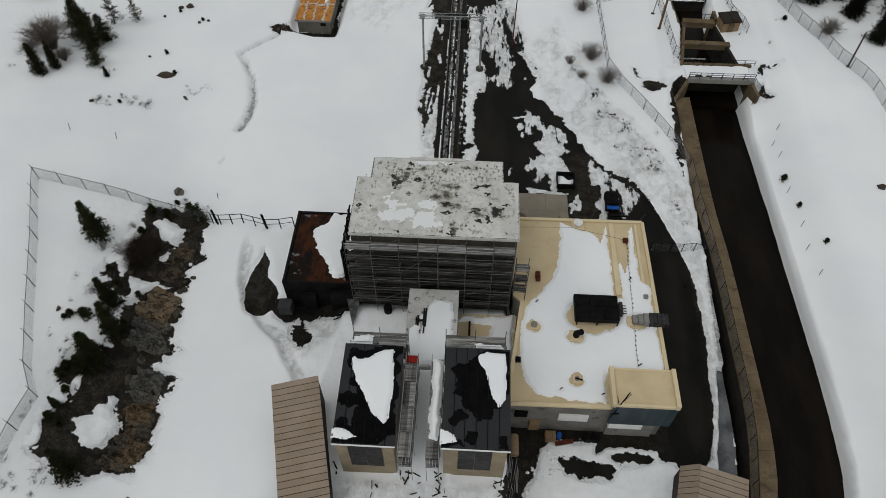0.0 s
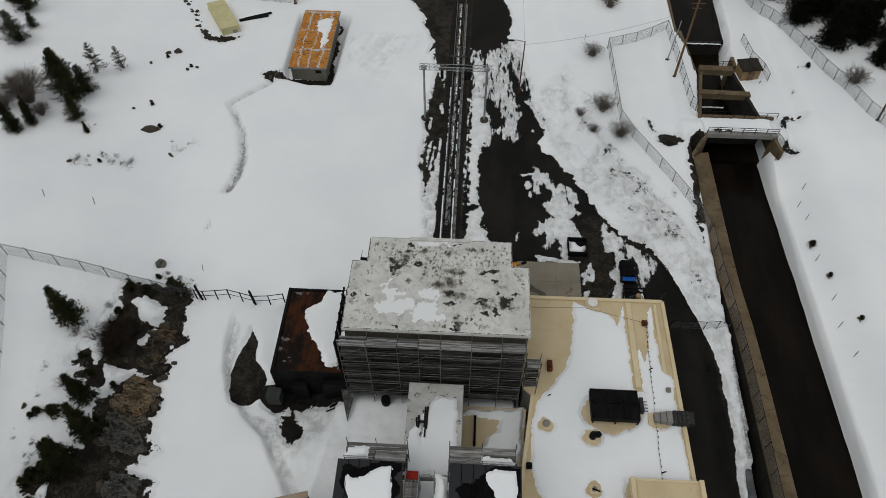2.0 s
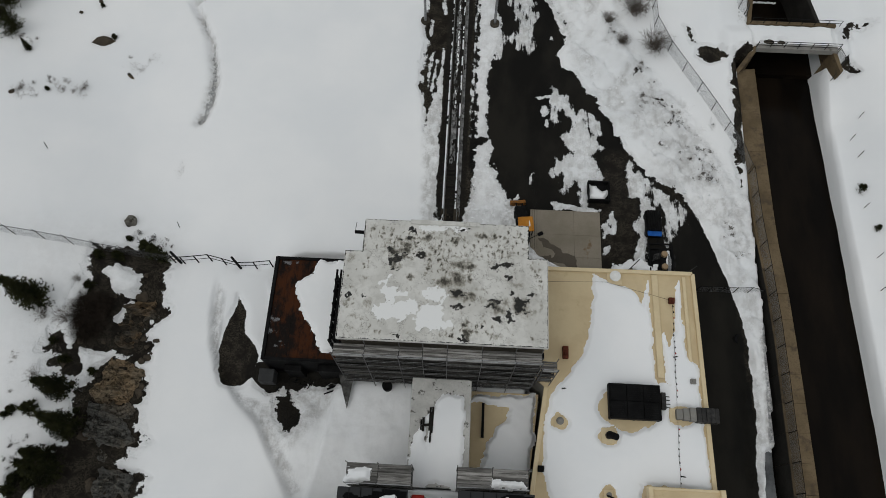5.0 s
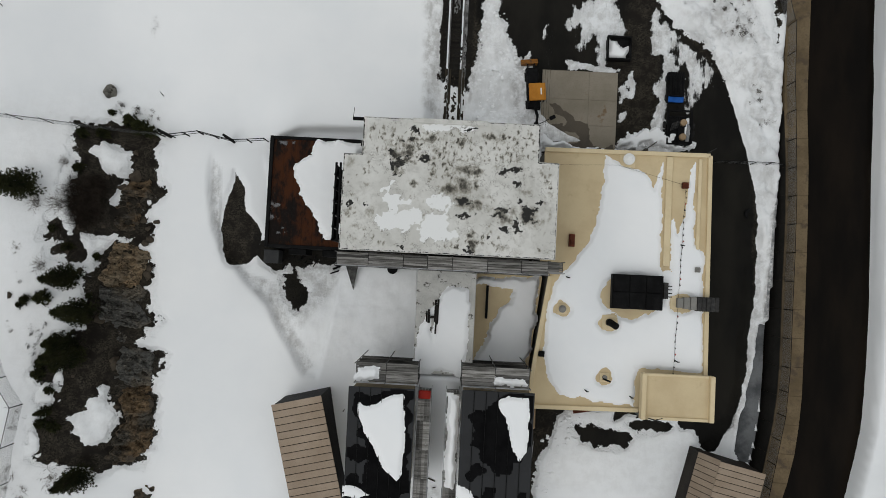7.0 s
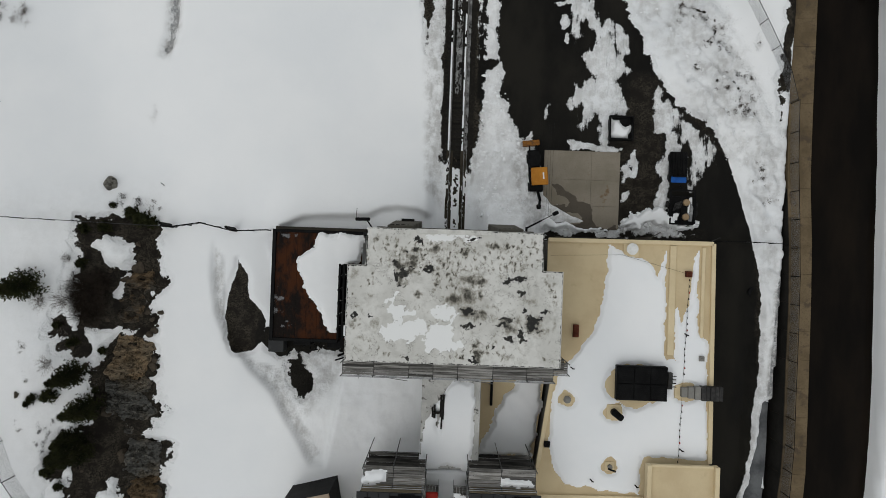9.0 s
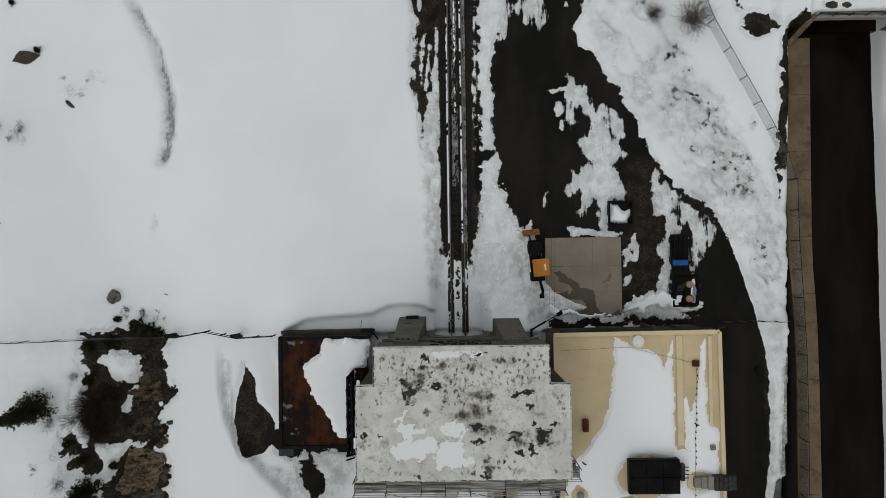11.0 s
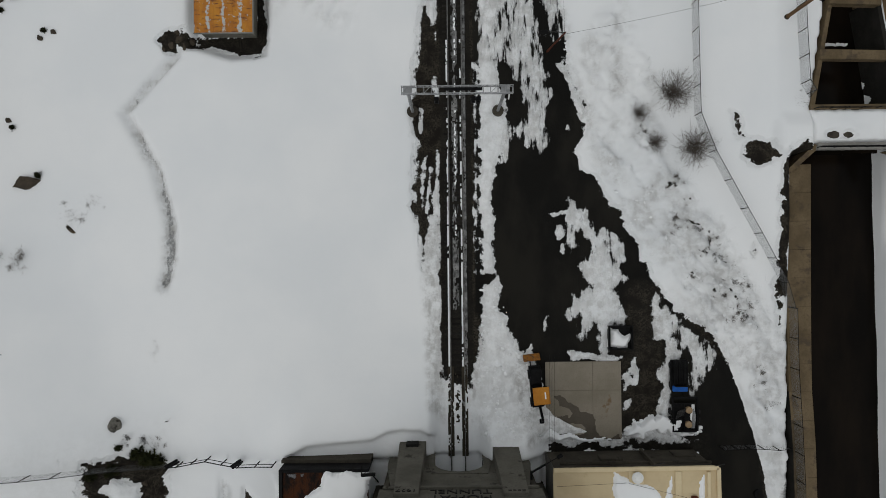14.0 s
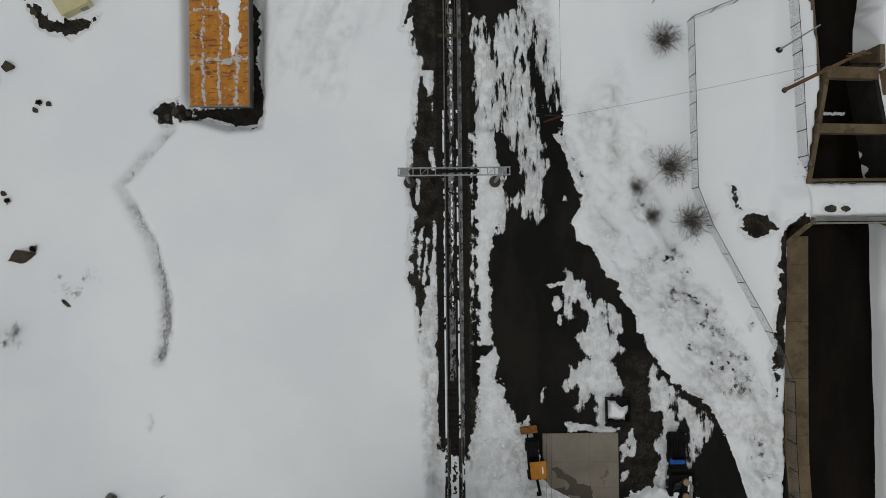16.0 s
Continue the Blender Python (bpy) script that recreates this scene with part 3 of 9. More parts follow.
def ground_height(x, y):
    """Height of the snow or ground, in metres over the track."""
    x, y = np.asarray(x, float), np.asarray(y, float)
    west = 2.3 - 0.9 * smooth(85, 112, y) + 0.012 * np.maximum(0, -20 - x)
    foot = np.interp(y, [20, 60, 90, 130], [-30.5, -31.5, -48, -60])
    rise = 1.5 * np.log1p(np.exp(np.clip((foot - x) / 1.5, -30, 30))) + np.maximum(0, (foot - x) - 45)
    west = west + np.interp(rise, [0, 12, 20, 60, 1500], [0, 12, 18, 40, 300]) * np.interp(y, [58, 85], [0.4, 0.27])
    z = west * (1 - smooth(-26, -3.4, x)) + 0.25 * smooth(-26, -3.4, x)
    edge = np.interp(y, [20, 60, 68, 75, 85, 91, 105, 120, 140], [31, 30.5, 29, 22, 18, 14, 13, 10, 9])
    shelf = np.interp(y, [20, 60, 72, 84, 120], [0.5, 0.6, 1.0, 2.3, 2.6])
    z = z + (shelf - z) * smooth(0, 6, x - edge)
    # the far bank of the canal and the hill behind it
    shore = bank_line(y) + 0.1 * fractal(x * 0.1, y, 5.0, 121, 3)
    e = x - shore
    bank = -1.9 + (1.5 + 1.5 * smooth(82, 90, y)) * smooth(0.0, 0.35, e) + 3.4 * smooth(0.1, 7.5, e) + 0.07 * fractal(x * 0.4, y, 1.6, 125, 3) * smooth(0, 1, e) * (1 - smooth(4, 7, e)) + 0.03 * np.maximum(0, x - 49) + 0.1 * np.maximum(0, x - 66)
    z = np.where(x > 40, bank, z)
    trench = smooth(34.3, 34.6, x) * smooth(-60, -59.7, y) * (1 - smooth(95.0, 95.3, y)) * (1 - smooth(-0.35, 0.05, e)) * np.where(y > 91.0, smooth(36.2, 36.5, x), 1)
    z = z + (-4.0 - z) * trench
    bridge = box_mask(x, y, 33.5, 48, 91.6, 95.2, 1.5) * np.where((x > 36.3) & (x < 46.3), 0, 1)
    z = z + (3.6 - z) * bridge
    up = box_mask(x, y, 33.0, 50, 95.4, 200, 2.0) * np.where((x > 36.3) & (x < 46.3) & (y < 95.4), 0, 1)
    z = z + (3.0 - z) * up
    mid = np.interp(y, [95, 113, 118, 150], [40.6, 40.6, 40.3, 41.2])
    half = np.interp(y, [95.3, 106.5, 107, 113, 118, 150], [4.2, 2.6, 2.9, 3.2, 4.3, 4.6])
    cut = (1 - smooth(half, half + 0.35, np.abs(x - mid))) * smooth(95.4, 95.7, y)
    z = z + (-3.6 - z) * cut
    # south side: the court under the scaffold, the hill over the tunnel, the lower yard
    south = (1 - smooth(46, 50, y)) * smooth(-27, -15, x) * (1 - smooth(7.6, 8.4, x))
    court = 3.0 - 1.9 * (1 - smooth(-17, -9, x)) * smooth(40, 46, y)
    hill = 3.0 + 2.3 * (1 - smooth(26, 38, y))
    z = z + (court + (hill - 3.0) - z) * south
    ramp_up = box_mask(x, y, -3.6, 1.9, 20, 36.1, 0.4)
    z = z + (np.interp(y, [20, 25, 30, 36.1], [5.0, 5.4, 6.5, 8.2]) - z) * ramp_up
    z = z + (-0.35 - z) * smooth(7.6, 8.4, x) * (1 - smooth(30, 32, x)) * (1 - smooth(56, 60, y))
    gravel = inside(x, y, [(-26.3, 59), (-21, 58), (-18, 49), (-12, 47), (-12.5, 41), (-13.6, 34.4), (-15.1, 34.7), (-15.8, 35.5), (-16.8, 37.2), (-18.4, 39.5), (-19.7, 41.8), (-22.2, 44.0), (-24.8, 47.2), (-26.0, 49.8), (-26.6, 53.4), (-26.7, 57.2)])
    z = z - 0.75 * smooth(-0.1, 0.45, gravel) * (1 - smooth(54, 58.5, y))
    # snow drifted up against the portal, with a hollow scooped out by the wind along the wall
    drift = 1.7 * smooth(-24, -17, x) * (1 - smooth(-4.4, -2.9, x)) * (1 - smooth(61, 69, y)) * smooth(58, 59, y)
    drift = drift + 3.0 * smooth(0.9, 2.6, x) * (1 - smooth(5.5, 8.4, x)) * (1 - smooth(59.5, 65, y)) * smooth(58, 59, y)
    z = z + drift
    scoop = inside(x, y, [(-19.6, 58), (-19.3, 59.5), (-17.0, 60.6), (-13.5, 60.85), (-10.3, 61.0), (-8.8, 61.75), (-7.1, 62.0), (-5.0, 61.8), (-3.5, 61.1), (-3.3, 58)])
    z = z - 0.9 * smooth(-0.05, 0.4, scoop)
    z = z - 1.2 * smooth(-0.6, 0.6, inside(x, y, [(-29.6, 121), (-29.4, 103.2), (-25, 101.8), (-21.5, 102.2), (-20.9, 121)]))
    ditch = np.interp(y, [77, 80, 84, 90, 96, 102], [-32.3, -31.5, -31.3, -33.0, -36.3, -31])
    z = z - 0.9 * np.exp(-((x - ditch) / 0.6) ** 2) * smooth(76.5, 78, y) * (1 - smooth(102, 104, y))
    return z


def wall_line(y):
    """West edge of the canal wall's top."""
    return np.interp(y, [18, 24, 27, 29, 31, 34, 38, 47, 53, 60, 66, 75, 90], [31.7, 33.0, 33.5, 33.9, 34.3, 34.7, 34.9, 34.95, 35.05, 34.9, 34.5, 34.4, 34.6])


def wall_back(y):
    """East edge of the canal wall's top."""
    return float(np.interp(y, [18, 24.2, 27.3, 30.3, 35, 41, 47, 53, 60, 66, 75, 90], [33.5, 35.5, 36.35, 36.85, 37.2, 37.25, 37.25, 37.25, 37.15, 36.8, 36.85, 37.05]))


def axis(parts):
    out = []
    for a, b, s in parts:
        out.append(np.arange(a, b - 1e-6, s))
    return np.concatenate(out + [[parts[-1][1]]])


gx = axis([(-1600, -400, 150), (-400, -120, 25), (-120, -64, 2), (-64, -46, 0.5), (-46, 50, 0.26), (50, 70, 0.5), (70, 120, 2), (120, 400, 25), (400, 1600, 150)])
gy = axis([(-1500, -300, 150), (-300, -30, 25), (-30, 18, 3), (18, 118, 0.26), (118, 150, 0.6), (150, 200, 3), (200, 500, 30), (500, 1800, 150)])
X, Y = np.meshgrid(gx, gy)
calm = 1 - 0.65 * smooth(23, 25, X) * (1 - smooth(66, 70, Y)) * (1 - smooth(36, 38, X)) - 0.5 * smooth(-28, -27, X) * (1 - smooth(-15, -13, X)) * (1 - smooth(58, 60, Y))
calm = calm * (1 - 0.6 * smooth(10, 11, X) * (1 - smooth(28, 30, X)) * (1 - smooth(32, 33, Y))) * (1 - 0.6 * smooth(-8, -6, X) * (1 - smooth(17, 19, X)) * smooth(62, 66, Y))
wob_x = X + 0.5 * calm * fractal(X, Y, 2.2, 11, 3)
wob_y = Y + 0.5 * calm * fractal(X, Y, 2.2, 21, 3)
Z = ground_height(X, Y)
CX = -1.06
bare = np.full(X.shape, -3.0)
grit = np.zeros(X.shape)
streak = np.zeros(X.shape)
dirty = np.zeros(X.shape)


def open_up(corners, kind):
    global bare
    d = inside(wob_x, wob_y, corners)
    grit[:] = np.where(d > -0.8, kind, grit)
    bare = np.maximum(bare, np.clip(d, -3, 3))


def cover(corners, rough=0.0, amount=3.0, soft=1.0, grime=0.8):
    global bare
    d = inside(wob_x, wob_y, corners)
    bare = np.where(d > -2.5, np.minimum(bare, np.clip(-d * soft, -amount, 3)), bare)
    streak[:] = np.maximum(streak, rough * smooth(-1.2, 0.2, d))
    dirty[:] = np.maximum(dirty, grime * smooth(-1.5, 0.0, d))


open_up(TRACK_BED, 1.0)
open_up(ROAD, 0.0)
grit[:] = np.maximum(grit, 0.9 * smooth(-1, 0.5, inside(X, Y, [(17, 60), (21, 60), (21, 77), (18, 77), (16.6, 69)])))
grit[:] = np.where((X < 0.9) & (X > -16) & (Y > 60), 1.0, grit)
for poly in MUDS:
    open_up(poly, 1.0)
crag_in = inside(wob_x, wob_y, CRAG)
bare = np.maximum(bare, np.clip(np.where(crag_in > 0, 0.15 + 0.6 * crag_in, 0.15 + np.where(X > -34, 0.9, 0.75) * crag_in), -3, 3))
bare = np.where((crag_in > -0.5) & (X < -30), bare - 0.9 * smooth(0.15, 0.75, fractal(X, Y, 2.6, 131, 4, 0.6)) * np.where(X < -38.5, 1.4, np.where(Y > 47, 0.5, 0.25)), bare)
grit[:] = np.where(crag_in > -4, 1.0, grit)
open_up(YARD, 1.0), open_up(GRAVEL, 1.0), open_up(HOLLOW, 0.25), open_up(WALL_FOOT, 0.25), open_up(POND, 0.0), open_up(HUT_MOAT, 0.6), open_up(CABIN_MOAT, 1.0), open_up(HUT_CORNER, 1.0)
cover(ISLAND, 0.6, 0.6, 1.1, 0.55), cover(SCRAPE, 1.0, 0.5, 1.0, 0.6), cover(SMEAR, 1.0, 0.2, 0.5), cover(RUT, 0.5, 0.75, 1.2, 0.75), cover(SPUR, 0.8, 0.45, 0.8, 0.7), cover(PLOUGHED, 0.1)
for poly in FLECKS:
    cover(poly, 0.4, 0.7, 2.0, 0.6)
open_up(TYRE_GROOVE, 0.0), open_up([(14.1, 84.4), (14.4, 84.3), (17.0, 80.4), (16.8, 80.2)], 0.0)
cover([(4.6, 94.7), (5.1, 94.4), (4.5, 90.6), (4.2, 90.8)], 0.8, 0.6, 2.0, 0.5)
cover(COLUMN, 0.25, 0.6, 1.3, 0.35), cover(COLUMN_SOUTH, 0.2, 1.2, 1.3, 0.4)
for poly in ([(3.6, 109.3), (4.0, 109.3), (5.4, 102.7), (5.0, 102.4)], [(5.7, 110.4), (6.2, 110.4), (6.2, 104.2), (5.9, 104.2)], [(6.4, 101.1), (6.7, 101.1), (8.5, 95.3), (8.0, 95.3)]):
    open_up(poly, 0.0)
cover(CRAG_SNOW, grime=0.2), cover(CRAG_SNOW_LOW, grime=0.2), cover(CRAG_SNOW_TOP, 0.0, 1.2, 1.2, 0.2), cover(CRAG_SNOW_MID, 0.0, 1.2, 1.4, 0.2)
bed_edge = np.minimum(np.abs(inside(X, Y, TRACK_BED)), 1.0)
streak[:] = np.maximum(streak, 0.55 * (1 - bed_edge) * (Y > 62) * (Y < 112))
for poly in BED_SNOW:
    cover(poly, 0.4, 0.7, 2.2, 0.45)
off = np.abs(X - CX)
bare = np.where((off < 1.0 + 0.6 * smooth(64, 70, Y + 0.8 * lattice(X, Y, 0.7, 151))) & (Y > 67.2 + 0.8 * lattice(X, Y, 0.6, 152)), np.maximum(bare, 1.0), bare)
bare = np.where((np.abs(off - 0.62) < 0.13) & (Y > 58.8) & (Y < 69), np.maximum(bare, 0.35), bare)
cover(YARD_SNOW, 0.1, 1.5, 1.5, 0.15)
open_up(YARD_HOLE, 0.0), open_up(YARD_POOL, 0.0)
open_up([(8.5, 58.8), (25.6, 58.8), (25.6, 60.1), (17.2, 60.0), (16.6, 59.9), (8.5, 59.8)], 0.3)
open_up([(7.8, 34.4), (25.4, 34.4), (25.4, 32.5), (19, 32.5), (13, 32.4), (12, 31.6), (7.8, 30)], 0.5)
smooth_edge = (calm < 0.75) & (streak < 0.05) & ((X < -19.8) | (X > 20))
streak[:] = np.where(smooth_edge, -0.38, streak)
grit[:] = np.where((np.abs(X - CX) < 1.75) & (Y > 60), 0.3, grit)
turned = inside(X, Y, [(-20.8, 117), (-7.0, 118), (-8.0, 114), (-10.5, 111.5), (-12.0, 104.5), (-15.2, 104.0), (-18.6, 107.6), (-20.6, 105.8), (-21.2, 111)])
dirty[:] = np.maximum(dirty, 0.3 * smooth(-0.5, 2.0, turned) * smooth(-0.3, 0.3, fractal(X - 0.5 * Y, Y, 2.5, 171, 3)))
Z = Z + smooth(-0.5, 1.5, turned) * (0.3 * fractal((X - 0.45 * Y) * 1.6, (0.45 * X + Y) * 0.22, 1.6, 175, 3, 0.6) + 0.2 * np.abs(fractal(X, Y, 1.6, 179, 3)))
# rough ploughed snow beside the road, and thin snow over the crag's upper side
churned = inside(X, Y, [(13.5, 92), (12.5, 104), (16.5, 108), (19.5, 98), (21.4, 90), (28.6, 79.4), (31.4, 75.2), (34.6, 69), (34.6, 58), (32.4, 44), (31, 33), (32.6, 33), (31.6, 60), (29.4, 67), (24, 73), (20.5, 80), (17.2, 84.6), (15.5, 86.5)])
BRUSH = [(22.1, 83.6, 0.9), (24.2, 83.4, 0.7), (26.0, 82.1, 0.9), (24.6, 77.9, 0.7), (28.1, 78.9, 0.7), (27.3, 76.3, 0.9), (29.6, 77.0, 0.6), (29.2, 74.8, 1.2), (30.5, 73.2, 0.8), (21.8, 88.0, 0.8), (32.1, 67.7, 0.7), (32.7, 64.4, 0.8),
         (30.5, 80.7, 0.3), (19.9, 87.7, 0.4), (31.6, 66.2, 0.6), (28.6, 73.6, 0.8), (27.0, 79.6, 0.6), (25.4, 80.6, 0.6), (18.6, 93.5, 0.6), (19.6, 99.0, 0.5), (23.2, 86.0, 0.4), (34.0, 71.0, 0.5)]
dirty[:] = np.maximum(dirty, 0.58 * smooth(-1.5, 2.0, churned) * smooth(-0.35, 0.25, fractal(X, Y, 3, 45, 3)))
grit[:] = np.where(churned > 0, 0.8, grit)
for bx, by, br in BRUSH:
    br = 1.3 * br
    far = np.hypot(X - bx + 0.7 * lattice(X, Y, 0.8, 91), Y - by + 0.7 * lattice(X, Y, 0.8, 92))
    bare = np.maximum(bare, np.clip(-0.15 - 0.3 * (far - 0.5 * br) / br, -3, -0.16))
    dirty[:] = np.maximum(dirty, 0.55 * (1 - smooth(0.5 * br, 1.5 * br, far)))
slope_dirt = inside(X, Y, [(-47, 62), (-31, 64), (-30.6, 24), (-46, 22), (-44, 40)])
dirty[:] = np.maximum(dirty, 0.1 * smooth(-2, 3, slope_dirt))
bare = np.maximum(bare, np.where(slope_dirt > 0, -1.15 + 0.5 * fractal(X, Y, 3.0, 61, 3), -3))
grit[:] = np.where(slope_dirt > -1, 1.0, grit)
ditch_core = np.exp(-((X + 0.3 * fractal(X, Y, 1.5, 97, 3) - np.interp(Y, [77, 80, 84, 90, 96, 102], [-32.3, -31.5, -31.3, -33.0, -36.3, -31])) / 0.55) ** 2) * smooth(76, 77.5, Y) * (1 - smooth(101, 103, Y))
dirty[:] = np.maximum(dirty, np.minimum(0.93, 1.35 * ditch_core * (0.45 + 0.55 * smooth(-0.35, 0.25, fractal(X, Y, 2.2, 99, 3))) * np.interp(Y, [77, 84, 90, 94, 95, 96.5, 102], [1.1, 1.0, 0.8, 0.7, 0.4, 0.9, 1.1])))
grit[:] = np.where(ditch_core > 0.3, 1.0, grit)
dirty[:] = np.maximum(dirty, 0.75 * smooth(-0.5, 0.6, inside(X, Y, [(-4.4, 64), (-2.4, 62), (-2.4, 86), (-5.0, 82)])))
dirty[:] = np.maximum(dirty, 0.7 * smooth(-0.4, 0.3, inside(X, Y, [(0.3, 64), (1.6, 66), (1.7, 78), (0.5, 78)])))
near_wall = np.maximum(inside(X, Y, [(33.8, 56), (35, 56), (34.8, 43), (33.0, 42.6), (33.3, 47)]), inside(X, Y, [(31.1, 41), (31.6, 41), (31.5, 36), (30.9, 31), (28, 28), (27.4, 29.2), (30, 32.2), (30.9, 36)]))
dirty[:] = np.maximum(dirty, 0.95 * smooth(-0.4, 0.3, near_wall))
dirty[:] = np.maximum(dirty, 0.62 * smooth(-0.3, 0.4, inside(X, Y, [(30.4, 30), (32.2, 30), (33.0, 38), (33.2, 50), (31.4, 50), (31.0, 38)])))
Z = Z + 0.10 * fractal(X, Y, 9, 31, 3) + smooth(-1, 1.5, churned) * (0.5 * fractal((0.65 * X - 0.76 * Y) / 5, 0.76 * X + 0.65 * Y, 1.0, 111, 3, 0.6) + 0.34 * fractal(X + 0.5 * Y, Y, 2.1, 41, 4, 0.65) + 0.5 * np.abs(fractal(X, Y, 1.1, 47, 3, 0.6))) + 0.16 * smooth(-0.1, 0.8, -bare)
Z = Z + 0.35 * smooth(-2, 2, inside(X, Y, CRAG)) * fractal(X, Y, 1.8, 51, 4) + 0.55 * smooth(0.0, 1.6, inside(X, Y, RUT[4:8])) + 0.5 * smooth(0, 1.5, inside(X, Y, PLOUGHED)) * (1 + 0.6 * fractal(X, Y, 1.2, 71, 2))
slot = (X > np.interp(Y, [18, 27, 29.7, 33.3, 37.6, 42, 43.5, 47, 53, 60, 64], [30.9, 32.7, 33.2, 33.65, 33.8, 33.8, 34.0, 34.1, 34.35, 34.5, 34.3])) & (X < wall_line(Y) + 0.3) & (Y < 65) & (Y > 15)
bare = np.where(slot, 3.0, bare)
grit[:] = np.where(slot, 0.0, grit)
Z = np.where(slot, -2.6, Z)
ICE = [(33.9, 42.6), (33.0, 42.2), (32.65, 39.5), (32.35, 37), (31.65, 33.4), (31.3, 32.0), (31.1, 30.0), (30.9, 28.4), (31.6, 27.0), (32.7, 27.2), (33.2, 29.7), (33.65, 33.3), (33.8, 37.6), (33.8, 40.6)]
Z = Z - (Z + 0.75) * smooth(-0.25, 0.25, inside(X, Y, ICE)) * ~slot
front_snow = inside(X, Y, [(-10, 18), (8, 18), (8, 25.2), (-10, 25.2)])
Z = Z + smooth(-0.5, 1.0, front_snow) * (0.22 * fractal(X, Y, 2.4, 141, 3) + 0.16 * np.abs(fractal(X, Y, 1.1, 145, 3)))
dirty[:] = np.maximum(dirty, 0.5 * smooth(-0.5, 1.0, front_snow))
court_snow = inside(X, Y, [(-15, 46), (-4, 46), (-4, 36.5), (-10, 36), (-14.5, 35), (-18, 40)])
Z = Z + smooth(-0.5, 1.5, court_snow) * (0.28 * fractal(X, Y, 4.5, 101, 3, 0.5) + 0.1 * np.abs(fractal(X, Y, 1.2, 105, 3)))
bank = inside(X, Y, [(-26.4, 57), (-26.5, 53.4), (-25.9, 49.8), (-24.7, 47.3), (-22.1, 44.1), (-19.6, 41.9), (-18.3, 39.6), (-16.7, 37.3), (-15.2, 35.0), (-14.2, 35.6), (-15.4, 37.8), (-16.7, 39.5), (-17.7, 41.6), (-18.4, 43.6), (-20, 44.4), (-21.8, 44.9), (-24.2, 46.4), (-25.2, 50), (-25.4, 56)])
Z = Z + 0.22 * smooth(-0.1, 0.4, bank) * fractal((X - Y) * 0.7, (X + Y) * 0.12, 0.8, 161, 3)
dirty[:] = np.maximum(dirty, 0.7 * smooth(-0.1, 0.35, bank))
dirty[:] = np.maximum(dirty, 0.12 * smooth(-0.5, 1.5, court_snow))
yard_grime = inside(X, Y, [(-19, 47), (-12, 47), (-12.5, 44), (-15, 41), (-16, 39.6), (-17.8, 40.6)])
dirty[:] = np.maximum(dirty, 0.6 * smooth(-0.8, 0.5, yard_grime))
lumps = inside(X, Y, [(0.9, 60.5), (8.0, 60.5), (7.0, 69), (4.6, 74), (3.0, 82), (1.4, 82)])
Z = Z + smooth(-0.5, 1.0, lumps) * (0.4 * np.abs(fractal(X, Y, 1.5, 83, 4, 0.62)))
dirty[:] = np.maximum(dirty, 0.4 * smooth(-0.5, 1.0, lumps))
in_building = (X > 8) & (X < 24.6) & (Y > 34) & (Y < 58.8)
Z = np.where(in_building, -0.6, Z)
Z = Z - 2.5 * smooth(0, 1.0, inside(X, Y, POND))
bed = (np.abs(X - CX) < 1.9) & (Y > 58) & (Y < 150)
Z = np.where(bed, np.where(bare > 0, 0.285, 0.37), Z)
tunnel = (np.abs(X + 1.06) < 2.6) & (Y > 44) & (Y < 58.9)
Z = np.where(tunnel, 0.1, Z)
ground = new("ground", grid_mesh("ground", gx, gy, Z, None, ground_mat, (("bare", bare), ("grit", grit), ("streak", streak), ("dirty", dirty))))
tagged(ground, "snow-covered ground with bare wet asphalt and gravel patches", "ground", kind="structure")


def ground_at(x, y):
    i = min(max(int(np.searchsorted(gx, x)) - 1, 0), len(gx) - 2)
    j = min(max(int(np.searchsorted(gy, y)) - 1, 0), len(gy) - 2)
    a, b = (x - gx[i]) / (gx[i + 1] - gx[i]), (y - gy[j]) / (gy[j + 1] - gy[j])
    return float((Z[j, i] * (1 - a) + Z[j, i + 1] * a) * (1 - b) + (Z[j + 1, i] * (1 - a) + Z[j + 1, i + 1] * a) * b)


def snow_sheet(name, corners, holes, z, thick, label, step=0.14, ragged=0.25, seed=5, slope=None, mat=None):
    """A layer of snow lying on a roof: thinning to a ragged edge."""
    xs0, ys0 = [c[0] for c in corners], [c[1] for c in corners]
    xs, ys = np.arange(min(xs0) - 0.3, max(xs0) + 0.3, step), np.arange(min(ys0) - 0.3, max(ys0) + 0.3, step)
    x, y = np.meshgrid(xs, ys)
    wx, wy = x + ragged * fractal(x, y, 1.1, seed, 4, 0.6), y + ragged * fractal(x, y, 1.1, seed + 9, 4, 0.6)
    d = inside(wx, wy, corners)
    for hole in holes:
        d = np.minimum(d, np.hypot((wx - hole[0]) / hole[2], (wy - hole[1]) / hole[3]) * min(hole[2], hole[3]) - min(hole[2], hole[3]))
    h = thick * smooth(0, 0.35, d) * (1 + 0.25 * fractal(x, y, 2.5, seed + 3, 3)) + 0.02
    floor_z = z if slope is None else slope(x, y)
    me = grid_mesh(name, xs, ys, floor_z + np.where(d > 0, h, -0.03), d > 0, mat or snow)
    return tagged(new(name, me), label, "snow", kind="stuff")


ice_mat = surface("grey_meltwater_ice", (0.06, 0.063, 0.066), (0.15, 0.155, 0.16), 0.4, 4, 0.3, bump=0.15, speck=0.2)
bm = bmesh.new()
prism(bm, ICE, -1.2, -0.55)
tagged(single("gutter_ice", bm, ice_mat), "grey slushy ice in the gutter beside the canal wall", "ice", kind="structure")

